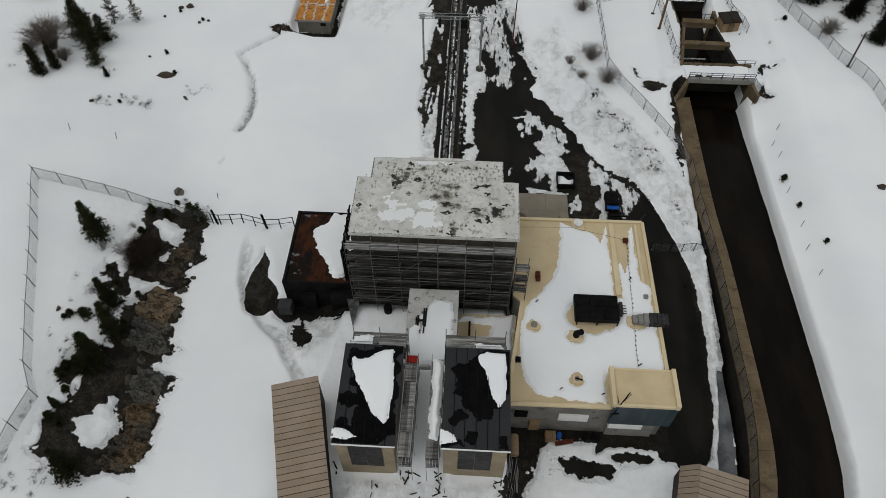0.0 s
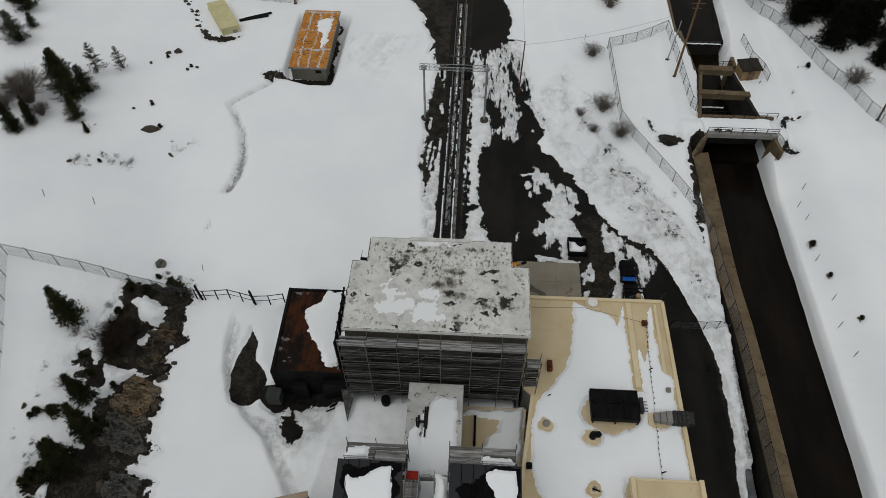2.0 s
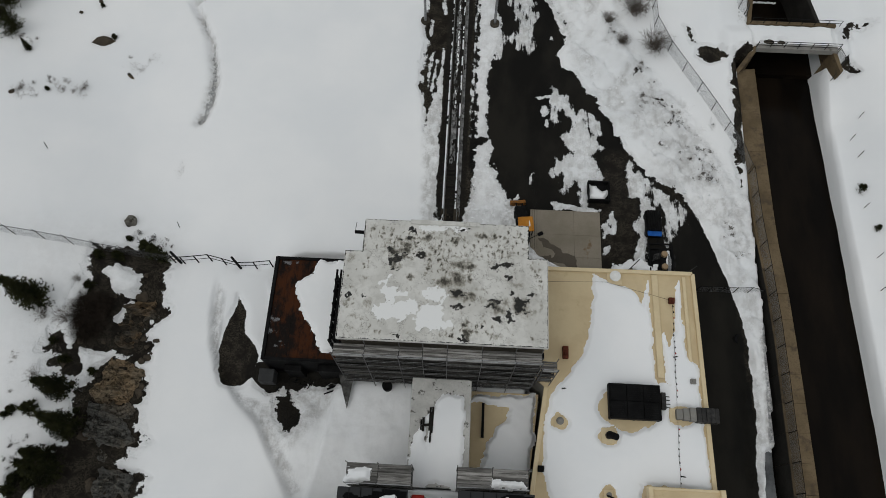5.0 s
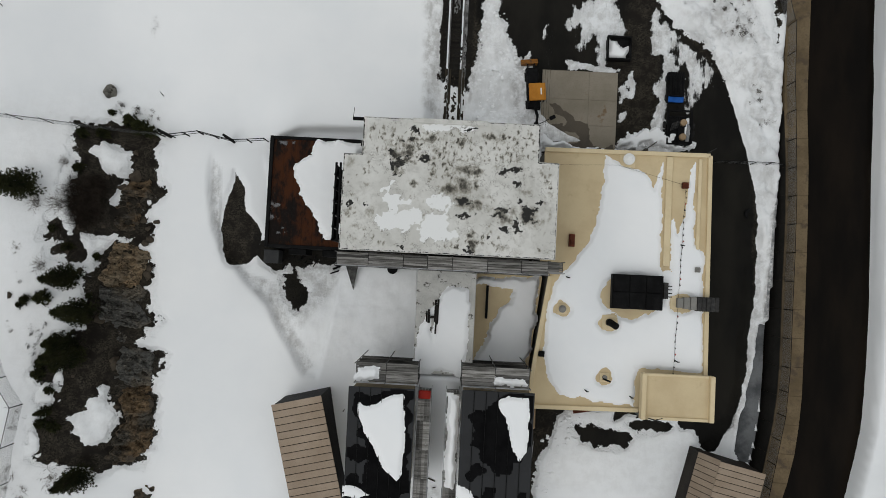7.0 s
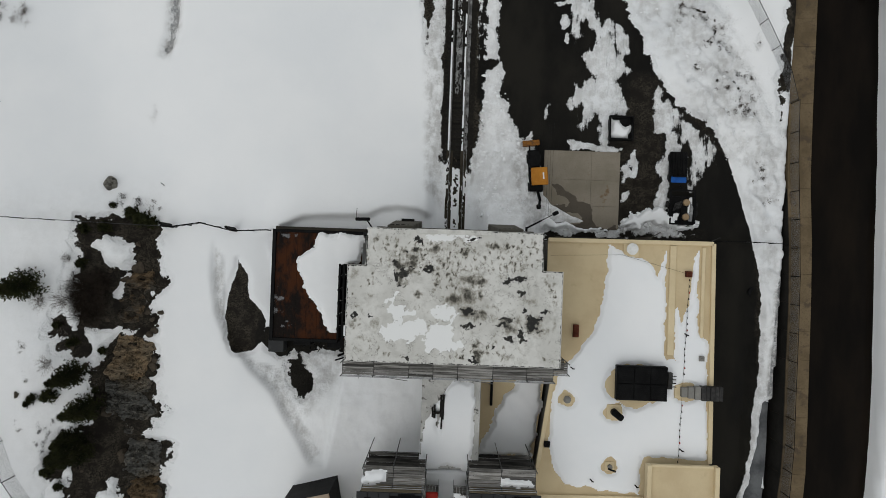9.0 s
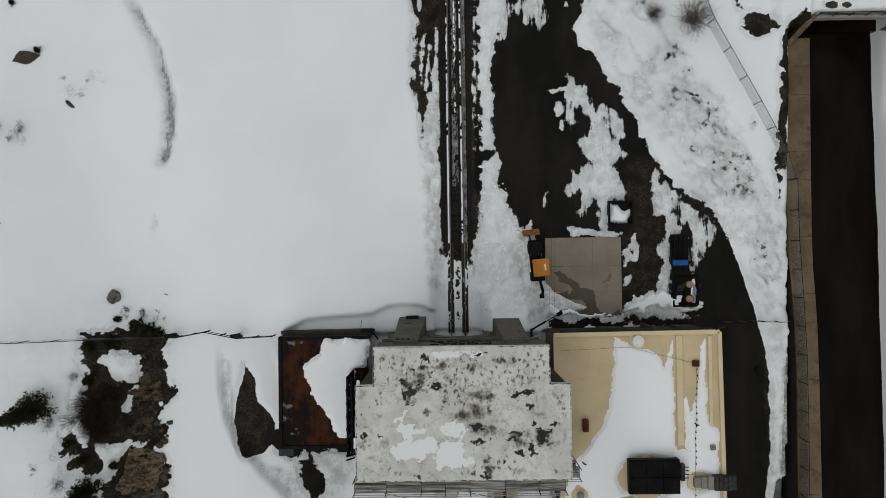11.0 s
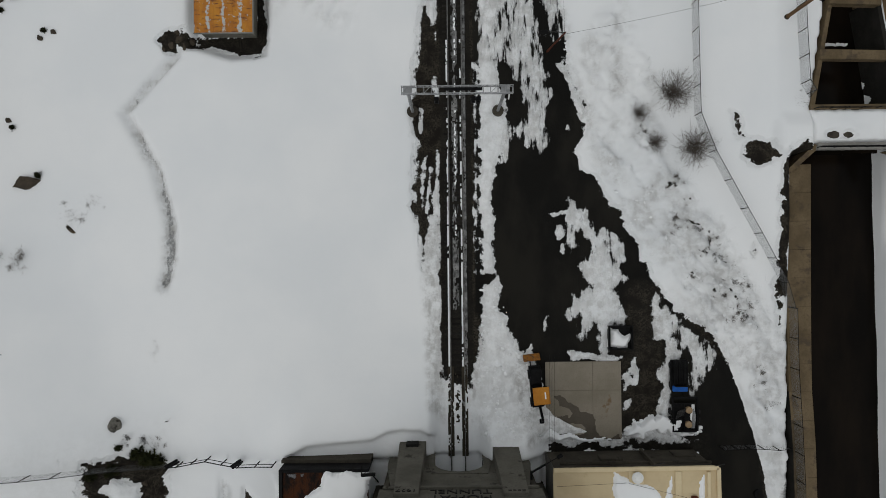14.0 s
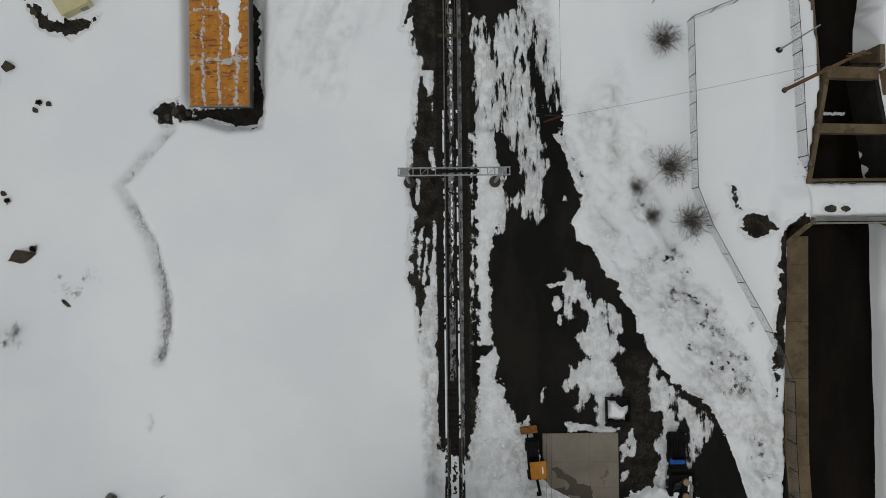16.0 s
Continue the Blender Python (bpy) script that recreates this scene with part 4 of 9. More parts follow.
def clods(corners, count, size, seed, label, edge=False, clear=0.0):
    """Loose lumps of ploughed snow, strewn over a polygon or along its outline."""
    rnd = random.Random(seed)
    ball = bmesh.new()
    bmesh.ops.create_icosphere(ball, subdivisions=1, radius=1.0)
    base = [v.co.copy() for v in ball.verts]
    tris = [[v.index for v in f.verts] for f in ball.faces]
    ball.free()
    x0, x1, y0, y1 = min(c[0] for c in corners), max(c[0] for c in corners), min(c[1] for c in corners), max(c[1] for c in corners)
    verts, faces, made = [], [], 0
    for _ in range(count * 40):
        x, y = rnd.uniform(x0 - 0.5, x1 + 0.5), rnd.uniform(y0 - 0.5, y1 + 0.5)
        d = float(inside(np.array([x]), np.array([y]), corners)[0])
        if (abs(d) > 0.45 if edge else d < clear):
            continue
        r = size * (0.25 + 0.9 * rnd.random() ** 3)
        z, n = ground_at(x, y) - 0.12 * r, len(verts)
        stretch = rnd.uniform(0.8, 1.5)
        turn = Euler((rnd.uniform(0, 6), rnd.uniform(0, 6), rnd.uniform(0, 6))).to_matrix()
        for v in base:
            p = turn @ (v * r * rnd.uniform(0.55, 1.25))
            verts.append((x + p.x * stretch, y + p.y / stretch, z + p.z * 0.5))
        faces.extend([[n + k for k in f] for f in tris])
        made += 1
        if made == count:
            break
    me = bpy.data.meshes.new("snow_clods")
    me.from_pydata(verts, [], faces)
    me.polygons.foreach_set("use_smooth", [True] * len(me.polygons))
    me.materials.append(snow)
    return tagged(new("snow_clods", me), label, "snow", kind="stuff")


clods([(1.4, 61), (8.2, 60.8), (7.0, 69), (5.0, 70.5), (4.0, 76), (3.2, 77.8), (1.6, 77)], 150, 0.3, 301, "lumps of ploughed snow between track and slab")
clods([(14.0, 89), (16.8, 85), (19.2, 80.4), (21.2, 76.6), (24.2, 73.6), (26.6, 71), (28.6, 67.6), (30.8, 61), (32.6, 60), (33.6, 66), (31, 73), (27, 79), (22, 85), (17, 92)], 130, 0.28, 307, "lumps of ploughed snow along the road bank")
clods([(17.0, 60.9), (18.0, 62.2), (21.5, 62.4), (25.2, 61.4), (25.4, 60.8)], 160, 0.35, 311, "lumps of snow below the north wall")
clods([(9.8, 28), (12.8, 32), (14.4, 31.6), (12.6, 28), (11.2, 23), (9.8, 23)], 110, 0.24, 313, "lumps of snow beside the lower yard")
clods([(-9, 18), (8, 18), (8, 24.6), (-9, 24.6)], 120, 0.26, 315, "lumps of snow before the sheds")

# ---- canal ----
def water_material():
    m, t, p = shader("dark_water")
    n = noise_node(t, 0.25, 4, 0.6, (1, 0.3, 1))
    t.links.new(blend(t, ramp(t, n, 0.35, 0.7), (0.0045, 0.0037, 0.003), (0.011, 0.008, 0.0055)), p.inputs["Base Color"])
    p.inputs["Roughness"].default_value = 0.12
    p.inputs["Specular IOR Level"].default_value = 0.05
    relief(t, p, noise_node(t, 2.0, 5, 0.6), 0.25, 0.05)
    return m


water_mat = water_material()
bm = bmesh.new()
block(bm, 31.0, 47.5, -120, 91.5, -2.9, -2.5)
tagged(single("water", bm, water_mat), "dark still water in the canal", "water", kind="structure")
bm = bmesh.new()
prism(bm, [(33.6, 91.3), (47.5, 91.3), (47.5, 160), (33.6, 160)], -2.4, -1.6)
tagged(single("water", bm, water_mat), "dark water in the settling basins", "water", kind="structure")


bm = bmesh.new()
prism(bm, [(35.6, 117.6), (45.6, 118.0), (45.6, 160), (35.6, 160)], 0.1, 0.7)
tagged(single("water", bm, water_mat), "dark water above the weir", "water", kind="structure")


canal_wall = thing("canal_wall", (35, 60, -0.5), "tan concrete canal wall with weathered top", "wall", kind="structure")
ys = list(np.arange(-20, 91.1, 3.05))
for k, (a, b) in enumerate(zip(ys[:-1], ys[1:])):
    bm = bmesh.new()
    xa, xb = float(wall_line(a)), float(wall_line(b))
    ya, yb = a + 0.012, b - 0.012
    prism(bm, [(xa, ya), (wall_back(a), ya), (wall_back(b), yb), (xb, yb)], -4.2, [1.0, 1.3, 1.3, 1.0])
    panel = part("wall_panel", bm, concrete_tan, canal_wall)
    if b < 63:
        # west part of the wall top, in a darker brown
        bm = bmesh.new()
        prism(bm, [(xa - 0.02, ya), (xa + 0.95, ya), (xb + 0.95, yb), (xb - 0.02, yb)], 0.9, [1.03, 1.16, 1.16, 1.03])
        part("dark_ledge", bm, concrete_ledge, panel, "dark brown ledge below the fence")
    # thin plate added to make the wall's west face black
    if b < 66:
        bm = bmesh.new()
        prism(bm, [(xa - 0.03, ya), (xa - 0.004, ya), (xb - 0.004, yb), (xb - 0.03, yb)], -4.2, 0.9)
        part("black_face", bm, void_black, panel, "thin black plate on the wall's west face")

culvert = thing("culvert", (41, 91, -2), "tan concrete culvert headwall with splayed wing walls", "culvert", kind="structure")
bm = bmesh.new()
block(bm, 36.5, 46.6, 91.0, 91.7, 3.15, 3.9)
part("headwall", bm, concrete_grey, culvert)
bm = bmesh.new()
block(bm, 36.0, 36.6, 91.0, 95.3, -4, 2.6), block(bm, 46.2, 46.8, 91.0, 95.3, -4, 2.6)
part("abutment", bm, concrete_tan, culvert)
for sx, ox in ((-1, 36.8), (1, 46.0)):
    bm = bmesh.new()
    out, low = (2.2, 1.2) if sx < 0 else (1.0, 2.8)
    prism(bm, [(ox, 91.3), (ox + sx * out, 88.6), (ox + sx * (out + 0.4), 88.9), (ox + sx * 0.5, 91.6)], -3.5, [3.6, low, low, 3.6])
    part("wing_wall", bm, concrete_tan, culvert)
bm = bmesh.new()
block(bm, 36.6, 46.2, 91.7, 95.3, 2.7, 3.2)
part("deck", bm, concrete_dark, culvert)
# black block added behind the opening in place of its unlit inside
bm = bmesh.new()
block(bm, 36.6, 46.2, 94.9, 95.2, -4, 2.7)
part("dark_backing", bm, void_black, culvert)
snow_sheet("bridge_snow", [(36.2, 91.75), (46.6, 91.75), (46.6, 95.25), (36.2, 95.25)], [(38.4, 92.7, 0.7, 0.4), (40.0, 92.6, 0.5, 0.3)], 3.2, 0.4, "snow lying on the culvert deck", seed=9, ragged=0.1)


def railing(name, pts, height, label, step=1.6, bars=2, mat=steel_dark, r=0.03):
    ob = thing(name, pts[0], label, "railing")
    for a, b in zip(pts[:-1], pts[1:]):
        a, b = Vector(a), Vector(b)
        n = max(1, round((b - a).length / step))
        for k in range(n + 1):
            bm = bmesh.new()
            p = a.lerp(b, k / n)
            rod(bm, p, p + Vector((0, 0, height)), r)
            part("post", bm, mat, ob)
        for k in range(bars):
            bm = bmesh.new()
            h = Vector((0, 0, height * (k + 1) / bars))
            rod(bm, a + h, b + h, r * 0.8)
            part("rail", bm, mat, ob)
    return ob


railing("railing", [(36.4, 91.2, 3.9), (46.6, 91.2, 3.9)], 1.1, "dark steel railing on the culvert headwall", bars=3, mat=black_metal, r=0.05)
railing("railing", [(36.3, 95.3, 3.5), (47.6, 95.3, 3.5)], 1.0, "dark steel railing beside the settling basin", mat=black_metal, r=0.045)
railing("railing", [(38.6, 107.4, 3.6), (43.2, 107.4, 3.6)], 1.0, "dark steel railing over the weir gate", mat=black_metal, r=0.045)

basin = thing("settling_basin", (40.6, 95, -1.6), "tan concrete settling basins with cross beams", "basin", kind="structure")
for name, pts, z0, z1, mat in (
        ("sill", [(36.0, 95.25), (47.2, 95.25), (47.2, 95.75), (36.0, 95.75)], 2.9, 3.5, concrete_tan),
        ("cross_beam", [(37.0, 100.5), (44.8, 100.3), (44.8, 101.3), (37.0, 101.5)], 2.6, 3.6, concrete_tan),
        ("cross_beam", [(38.0, 106.2), (43.3, 106.0), (43.3, 107.2), (38.0, 107.4)], 2.8, 3.8, concrete_tan),
        ("side_wall", [(36.0, 95.7), (36.5, 95.7), (38.6, 107), (38.2, 107)], -3.5, 3.3, concrete_tan),
        # east wall in black: the shade on its inner face, put into the colour
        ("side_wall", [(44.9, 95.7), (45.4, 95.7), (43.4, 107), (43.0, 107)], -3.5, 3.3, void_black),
        ("weir", [(36.6, 117.2), (44.4, 117.6), (44.4, 118.3), (36.6, 117.9)], -3.5, 0.75, void_black),
        ("side_wall", [(37.3, 107.2), (37.8, 107.2), (37.0, 118), (36.4, 118)], -3.5, 2.8, concrete_tan),
        ("side_wall", [(35.6, 118), (36.4, 118), (37.0, 150), (36.0, 150)], -3.5, 2.4, concrete_tan),
        ("gate_pier", [(43.4, 107.3), (43.9, 107.3), (43.9, 109.6), (43.4, 109.6)], -3.5, 3.9, concrete_tan)):
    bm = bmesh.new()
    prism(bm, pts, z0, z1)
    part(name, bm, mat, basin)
for y0, x0, x1, z0 in ((103.6, 38.4, 42.8, -1.6), (117.5, 36.8, 44.2, 0.74)):
    bm = bmesh.new()
    rnd = random.Random(int(y0))
    for k in range(44):
        cx = x0 + (x1 - x0) * (k + rnd.random()) / 44
        bmesh.ops.create_icosphere(bm, subdivisions=1, radius=0.1 + 0.08 * rnd.random(), matrix=Matrix.Translation((cx, y0 - 0.25 * rnd.random(), z0)) @ Matrix.Diagonal((1.5, 1.0, 0.35, 1)))
    part("foam", bm, snow, basin, "white foam below the weir")


# ---- portal building ----
CX = -1.06
portal = thing("ventilation_building", (CX, 53, 0), "tall dark concrete portal building with worn white roof", "building")


def worn_roof():
    m, t, p = shader("worn_white_roof")
    base = blend(t, ramp(t, noise_node(t, 0.35, 6, 0.6), 0.35, 0.65), (0.52, 0.513, 0.483), (0.62, 0.614, 0.585))
    grain = noise_node(t, 2.4, 8, 0.7)
    base = blend(t, calc(t, "MULTIPLY", ramp(t, grain, 0.5, 0.74), 0.4), base, (0.41, 0.4, 0.375))
    base = blend(t, calc(t, "MULTIPLY", ramp(t, noise_node(t, 0.9, 8, 0.72), 0.5, 0.62), 0.32), base, (0.3, 0.29, 0.265))
    scuff = noise_node(t, 1.1, 7, 0.65, (1.6, 0.8, 1))
    base = blend(t, calc(t, "MULTIPLY", ramp(t, scuff, 0.55, 0.68), 0.3), base, (0.36, 0.345, 0.31))
    edge = calc(t, "SUBTRACT", noise_node(t, 2.6, 7, 0.7), 0.5)
    white = ramp(t, calc(t, "ADD", attribute(t, "pale"), calc(t, "MULTIPLY", edge, 0.9)), 0.44, 0.5)
    base = blend(t, white, base, (0.74, 0.745, 0.74))
    soft = calc(t, "ADD", attribute(t, "stain"), calc(t, "MULTIPLY", calc(t, "SUBTRACT", noise_node(t, 3.2, 9, 0.78, (1.5, 0.8, 1)), 0.5), 1.5))
    base = blend(t, calc(t, "MULTIPLY", ramp(t, soft, 0.15, 0.6), 0.6), base, (0.16, 0.14, 0.095))
    base = blend(t, calc(t, "MULTIPLY", ramp(t, soft, 0.45, 0.95), 0.93), base, (0.021, 0.018, 0.012))
    tar = calc(t, "ADD", attribute(t, "tar"), calc(t, "MULTIPLY", calc(t, "SUBTRACT", noise_node(t, 3.6, 8, 0.75), 0.5), 2.3))
    base = blend(t, ramp(t, tar, 0.42, 0.52), base, (0.012, 0.0115, 0.01))
    speck = calc(t, "MULTIPLY", ramp(t, noise_node(t, 6.5, 4, 0.6), 0.69, 0.74), ramp(t, noise_node(t, 0.5, 3, 0.5), 0.42, 0.6))
    base = blend(t, calc(t, "MULTIPLY", speck, 0.75), base, (0.07, 0.063, 0.05))
    seam = noise_node(t, 1.0, 6, 0.62)
    line = calc(t, "SUBTRACT", 1.0, ramp(t, calc(t, "ABSOLUTE", calc(t, "SUBTRACT", seam, 0.5)), 0.001, 0.012))
    line = calc(t, "MULTIPLY", calc(t, "MULTIPLY", line, calc(t, "SUBTRACT", 1.0, white)), ramp(t, noise_node(t, 0.45, 4, 0.5), 0.47, 0.53))
    base = blend(t, calc(t, "MULTIPLY", line, 0.7), base, (0.09, 0.082, 0.068))
    rim_line = calc(t, "MULTIPLY", calc(t, "MULTIPLY", white, calc(t, "SUBTRACT", 1.0, white)), ramp(t, noise_node(t, 0.9, 4, 0.5), 0.46, 0.58))
    base = blend(t, calc(t, "MULTIPLY", rim_line, 2.6), base, (0.07, 0.062, 0.05))
    t.links.new(base, p.inputs["Base Color"])
    p.inputs["Roughness"].default_value = 0.85
    relief(t, p, grain, 0.4, 0.03)
    return m


roof_white = worn_roof()
L_SHAPE = [(-10.2, 47.6), (8.25, 47.6), (8.25, 55.85), (6.5, 55.85), (6.5, 59.1), (-8.63, 59.1), (-8.63, 55.85), (-10.2, 55.85)]
bm = bmesh.new()
prism(bm, L_SHAPE, 15.95, 16.4)
part("roof", bm, roof_white, portal, "worn white roof with dark moss stains", bevel=0.03)
TAR_SPOTS = [(-4.1, 58.2, 0.3, 0.3), (-6.0, 56.0, 0.3, 0.25), (-5.9, 55.0, 0.28, 0.45), (-5.1, 55.2, 0.45, 0.25), (-4.6, 55.8, 0.3, 0.15), (-3.3, 55.6, 0.5, 0.15), (-5.4, 57.1, 0.15, 0.15), (-4.5, 57.4, 0.15, 0.2), (-5.6, 54.0, 0.35, 0.12),
             (3.5, 54.8, 0.48, 0.24), (4.6, 55.0, 0.58, 0.19), (4.9, 54.0, 0.24, 0.39), (5.7, 51.3, 0.53, 0.53), (6.1, 51.8, 0.29, 0.19), (4.8, 52.5, 0.19, 0.34), (6.6, 52.3, 0.29, 0.15), (3.6, 51.7, 0.39, 0.19)] + [
             (3.3, 51.1, 0.48, 0.15), (3.8, 50.0, 0.39, 0.24), (4.6, 50.3, 0.24, 0.44), (5.1, 49.8, 0.24, 0.19), (0.9, 48.1, 0.39, 0.15), (-5.0, 48.0, 0.24, 0.12), (0.2, 52.3, 0.63, 0.24), (0.4, 51.1, 0.58, 0.15), (-5.3, 55.2, 0.29, 0.48), (0.7, 58.3, 0.39, 0.12),
             (2.3, 49.1, 0.14, 0.29), (-9.7, 51.6, 0.19, 0.24), (-8.0, 51.7, 0.19, 0.19)]
MOSS_SPOTS = [(-5.6, 56.0, 0.77, 0.44), (-4.7, 56.3, 0.63, 0.39), (-5.4, 55.0, 0.34, 0.73), (-4.5, 55.5, 0.48, 0.24), (-5.5, 54.3, 0.24, 0.39), (-2.7, 57.3, 0.72, 0.39), (-3.1, 55.6, 0.67, 0.19), (0.4, 54.9, 0.87, 0.44), (1.4, 54.9, 0.34, 0.53), (0.1, 53.6, 0.67, 0.68),
              (1.4, 53.6, 0.29, 0.48), (-1.2, 53.2, 0.63, 0.58), (0.2, 52.2, 0.77, 0.48), (1.2, 51.9, 0.39, 0.39), (-4.4, 57.3, 0.39, 0.29), (-5.6, 57.3, 0.29, 0.24), (0.1, 57.1, 0.43, 0.24), (2.3, 57.7, 0.67, 0.24), (0.9, 49.4, 0.29, 0.39), (1.2, 48.5, 0.29, 0.44),
              (5.7, 51.2, 0.77, 0.68), (3.8, 51.1, 0.67, 0.68), (-2.8, 54.6, 0.39, 0.15), (-4.1, 53.5, 0.43, 0.24)]
FAINT_SPOTS = [(-9.7, 55.0, 0.43, 0.48), (-8.1, 53.2, 0.19, 0.24), (-9.6, 50.7, 0.24, 0.58), (3.6, 48.4, 0.58, 0.19), (-9.1, 48.5, 0.39, 0.19), (2.6, 51.7, 0.43, 0.19), (7.5, 51.2, 0.24, 0.73), (7.7, 52.9, 0.19, 0.48), (6.5, 55.1, 0.19, 0.29), (0.5, 55.7, 0.77, 0.15),
               (4.6, 56.1, 0.43, 0.19), (-1.1, 54.7, 0.19, 0.34), (2.9, 55.2, 0.29, 0.19), (-6.3, 56.9, 0.67, 0.39), (-7.5, 50.8, 0.39, 0.68), (2.4, 52.5, 0.48, 0.29), (5.3, 53.3, 0.58, 0.39), (6.7, 50.7, 0.39, 0.24), (-8.7, 49.5, 0.48, 0.24), (-1.9, 56.4, 0.67, 0.24)]
PALE_PAINT = ([(-6.6, 53.5), (-5.8, 53.7), (-6.3, 52.7), (-5.2, 52.5), (-5.2, 51.9), (-4.0, 52.0), (-3.9, 51.6), (-5.7, 51.5), (-5.8, 50.8), (-4.8, 51.1), (-3.9, 51.4), (-3.4, 50.9), (-3.6, 50.1), (-4.1, 49.6), (-5.8, 49.4), (-6.8, 49.6), (-7.0, 50.3), (-6.3, 51.0), (-6.3, 51.5), (-7.0, 52.0), (-6.8, 52.5)],
              [(-3.3, 52.3), (-2.2, 52.4), (-1.7, 52.6), (-1.0, 52.2), (-1.0, 49.7), (0.2, 49.5), (0.2, 49.1), (-0.8, 48.7), (-1.9, 48.7), (-3.2, 48.7), (-3.3, 50.2), (-3.2, 50.9), (-1.5, 51.2), (-1.2, 51.7), (-3.2, 51.6)],
              [(-3.4, 58.5), (-1.0, 58.7), (0.7, 58.5), (1.0, 58.3), (0.2, 58.0), (-1.0, 58.5), (-1.5, 58.2), (-2.4, 58.0), (-3.3, 58.2)])
rx, ry = np.arange(-10.16, 8.22, 0.07), np.arange(47.64, 59.08, 0.07)
RX, RY = np.meshgrid(rx, ry)
WX, WY = RX + 0.34 * fractal(RX, RY, 0.8, 37, 4, 0.65), RY + 0.26 * fractal(RX, RY, 0.8, 38, 4, 0.65)


def spots_of(rows, much, power):
    """Blots of that strength, each falling off from its middle."""
    out = np.zeros(RX.shape)
    for sx, sy, wx, wy in rows:
        out = np.maximum(out, much * np.exp(-(((WX - sx) / wx) ** 2 + ((WY - sy) / wy) ** 2) ** power * 0.7))
    return out


tar_map = spots_of(TAR_SPOTS, 1.0, 1.0)
stain = np.maximum(spots_of(MOSS_SPOTS, 0.95, 1.0), spots_of(FAINT_SPOTS, 0.5, 1.0))
rim = inside(RX, RY, L_SHAPE)
tar_map = np.maximum(tar_map, 0.62 * (1 - smooth(0.04, 0.2, rim)))
# rows of short dark ticks where the roofing nails have rusted through
ticks = random.Random(23)
TX, TY = RX + 0.14 * fractal(RX, RY, 0.35, 43, 3, 0.65), RY + 0.14 * fractal(RX, RY, 0.35, 44, 3, 0.65)
for row, sy in enumerate(np.arange(48.3, 58.4, 0.5)):
    for sx in np.arange(-9.4, 7.8, 0.36):
        worn = float(fractal(sx, sy, 2.6, 29, 3)) + (0.45 if 55.4 < sy < 58 and sx > -6.5 else -0.15) + (0.1 if sx > 0.5 else -0.1)
        if sx < 6.2 + (2.0 if sy < 55.8 else 0) and ticks.random() < 0.18 + 0.9 * worn:
            px, py, wx, wy = sx + ticks.gauss(0, 0.1), sy + ticks.gauss(0, 0.1), ticks.uniform(0.07, 0.16), ticks.uniform(0.12, 0.3)
            stain = np.maximum(stain, ticks.uniform(0.5, 1.15) * (0.55 + 0.45 * min(1.0, max(0.0, worn + 0.3))) * np.exp(-((TX - px) / wx) ** 2 - ((TY - py) / wy) ** 2))
pale = np.zeros(RX.shape)
for poly in PALE_PAINT:
    pale = np.maximum(pale, np.clip(0.5 + 1.1 * inside(WX, WY, poly), 0, 1))
stain = stain * (1 - 0.75 * pale)
skin = new("roof_skin", grid_mesh("roof_skin", rx, ry, np.full(RX.shape, 16.404) + 0.012 * fractal(RX, RY, 1.5, 17, 3) + 0.012, inside(RX, RY, L_SHAPE) > 0.05, roof_white, (("stain", stain), ("tar", tar_map), ("pale", pale))))
skin.parent = portal
skin.location = -portal.location
tagged(skin, "peeling white paint with black stains")
bm = bmesh.new()
prism(bm, [(-4.4, 58.72), (2.0, 58.72), (2.0, 59.13), (-4.4, 59.13)], 16.0, 16.62)
part("roof_parapet", bm, roof_white, portal, bevel=0.04)
# walls, with the tunnel mouth left open in the north wall
for name, a in (("south_wall", (-10.0, 8.05, 47.85, 48.4)), ("west_wall", (-10.0, -9.4, 48.4, 55.65)), ("east_wall", (7.45, 8.05, 48.4, 55.65)),
                ("west_return", (-9.4, -7.9, 55.1, 55.65)), ("east_return", (5.8, 7.45, 55.1, 55.65)), ("west_wall", (-8.43, -7.9, 55.65, 58.3)), ("east_wall", (5.8, 6.3, 55.65, 58.3))):
    bm = bmesh.new()
    block(bm, *a, -0.5, 15.95)
    part(name, bm, concrete_dark, portal)


def arched_wall(x0, x1, y0, y1, z0, z1, half, spring, crown):
    """A wall with a round-headed opening in its middle."""
    bm = bmesh.new()
    n = 14
    arch = [(CX - half, z0), (CX - half, spring)]
    arch += [(CX - half * math.cos(k * math.pi / n), spring + (crown - spring) * math.sin(k * math.pi / n)) for k in range(1, n)]
    arch += [(CX + half, spring), (CX + half, z0)]
    outer = [(x0, z0), (x0, spring)]
    for k in range(1, n):
        u = k / n
        outer.append((x0 + (x1 - x0) * u, z1))
    outer += [(x1, spring), (x1, z0)]
    rows = []
    for y in (y0, y1):
        rows.append(([bm.verts.new((a, y, b)) for a, b in arch], [bm.verts.new((a, y, b)) for a, b in outer]))
    for k in range(len(arch) - 1):
        for s in (0, 1):
            bm.faces.new((rows[s][0][k], rows[s][0][k + 1], rows[s][1][k + 1], rows[s][1][k]))
        bm.faces.new((rows[0][0][k], rows[0][0][k + 1], rows[1][0][k + 1], rows[1][0][k]))
        bm.faces.new((rows[0][1][k], rows[0][1][k + 1], rows[1][1][k + 1], rows[1][1][k]))
    return bm


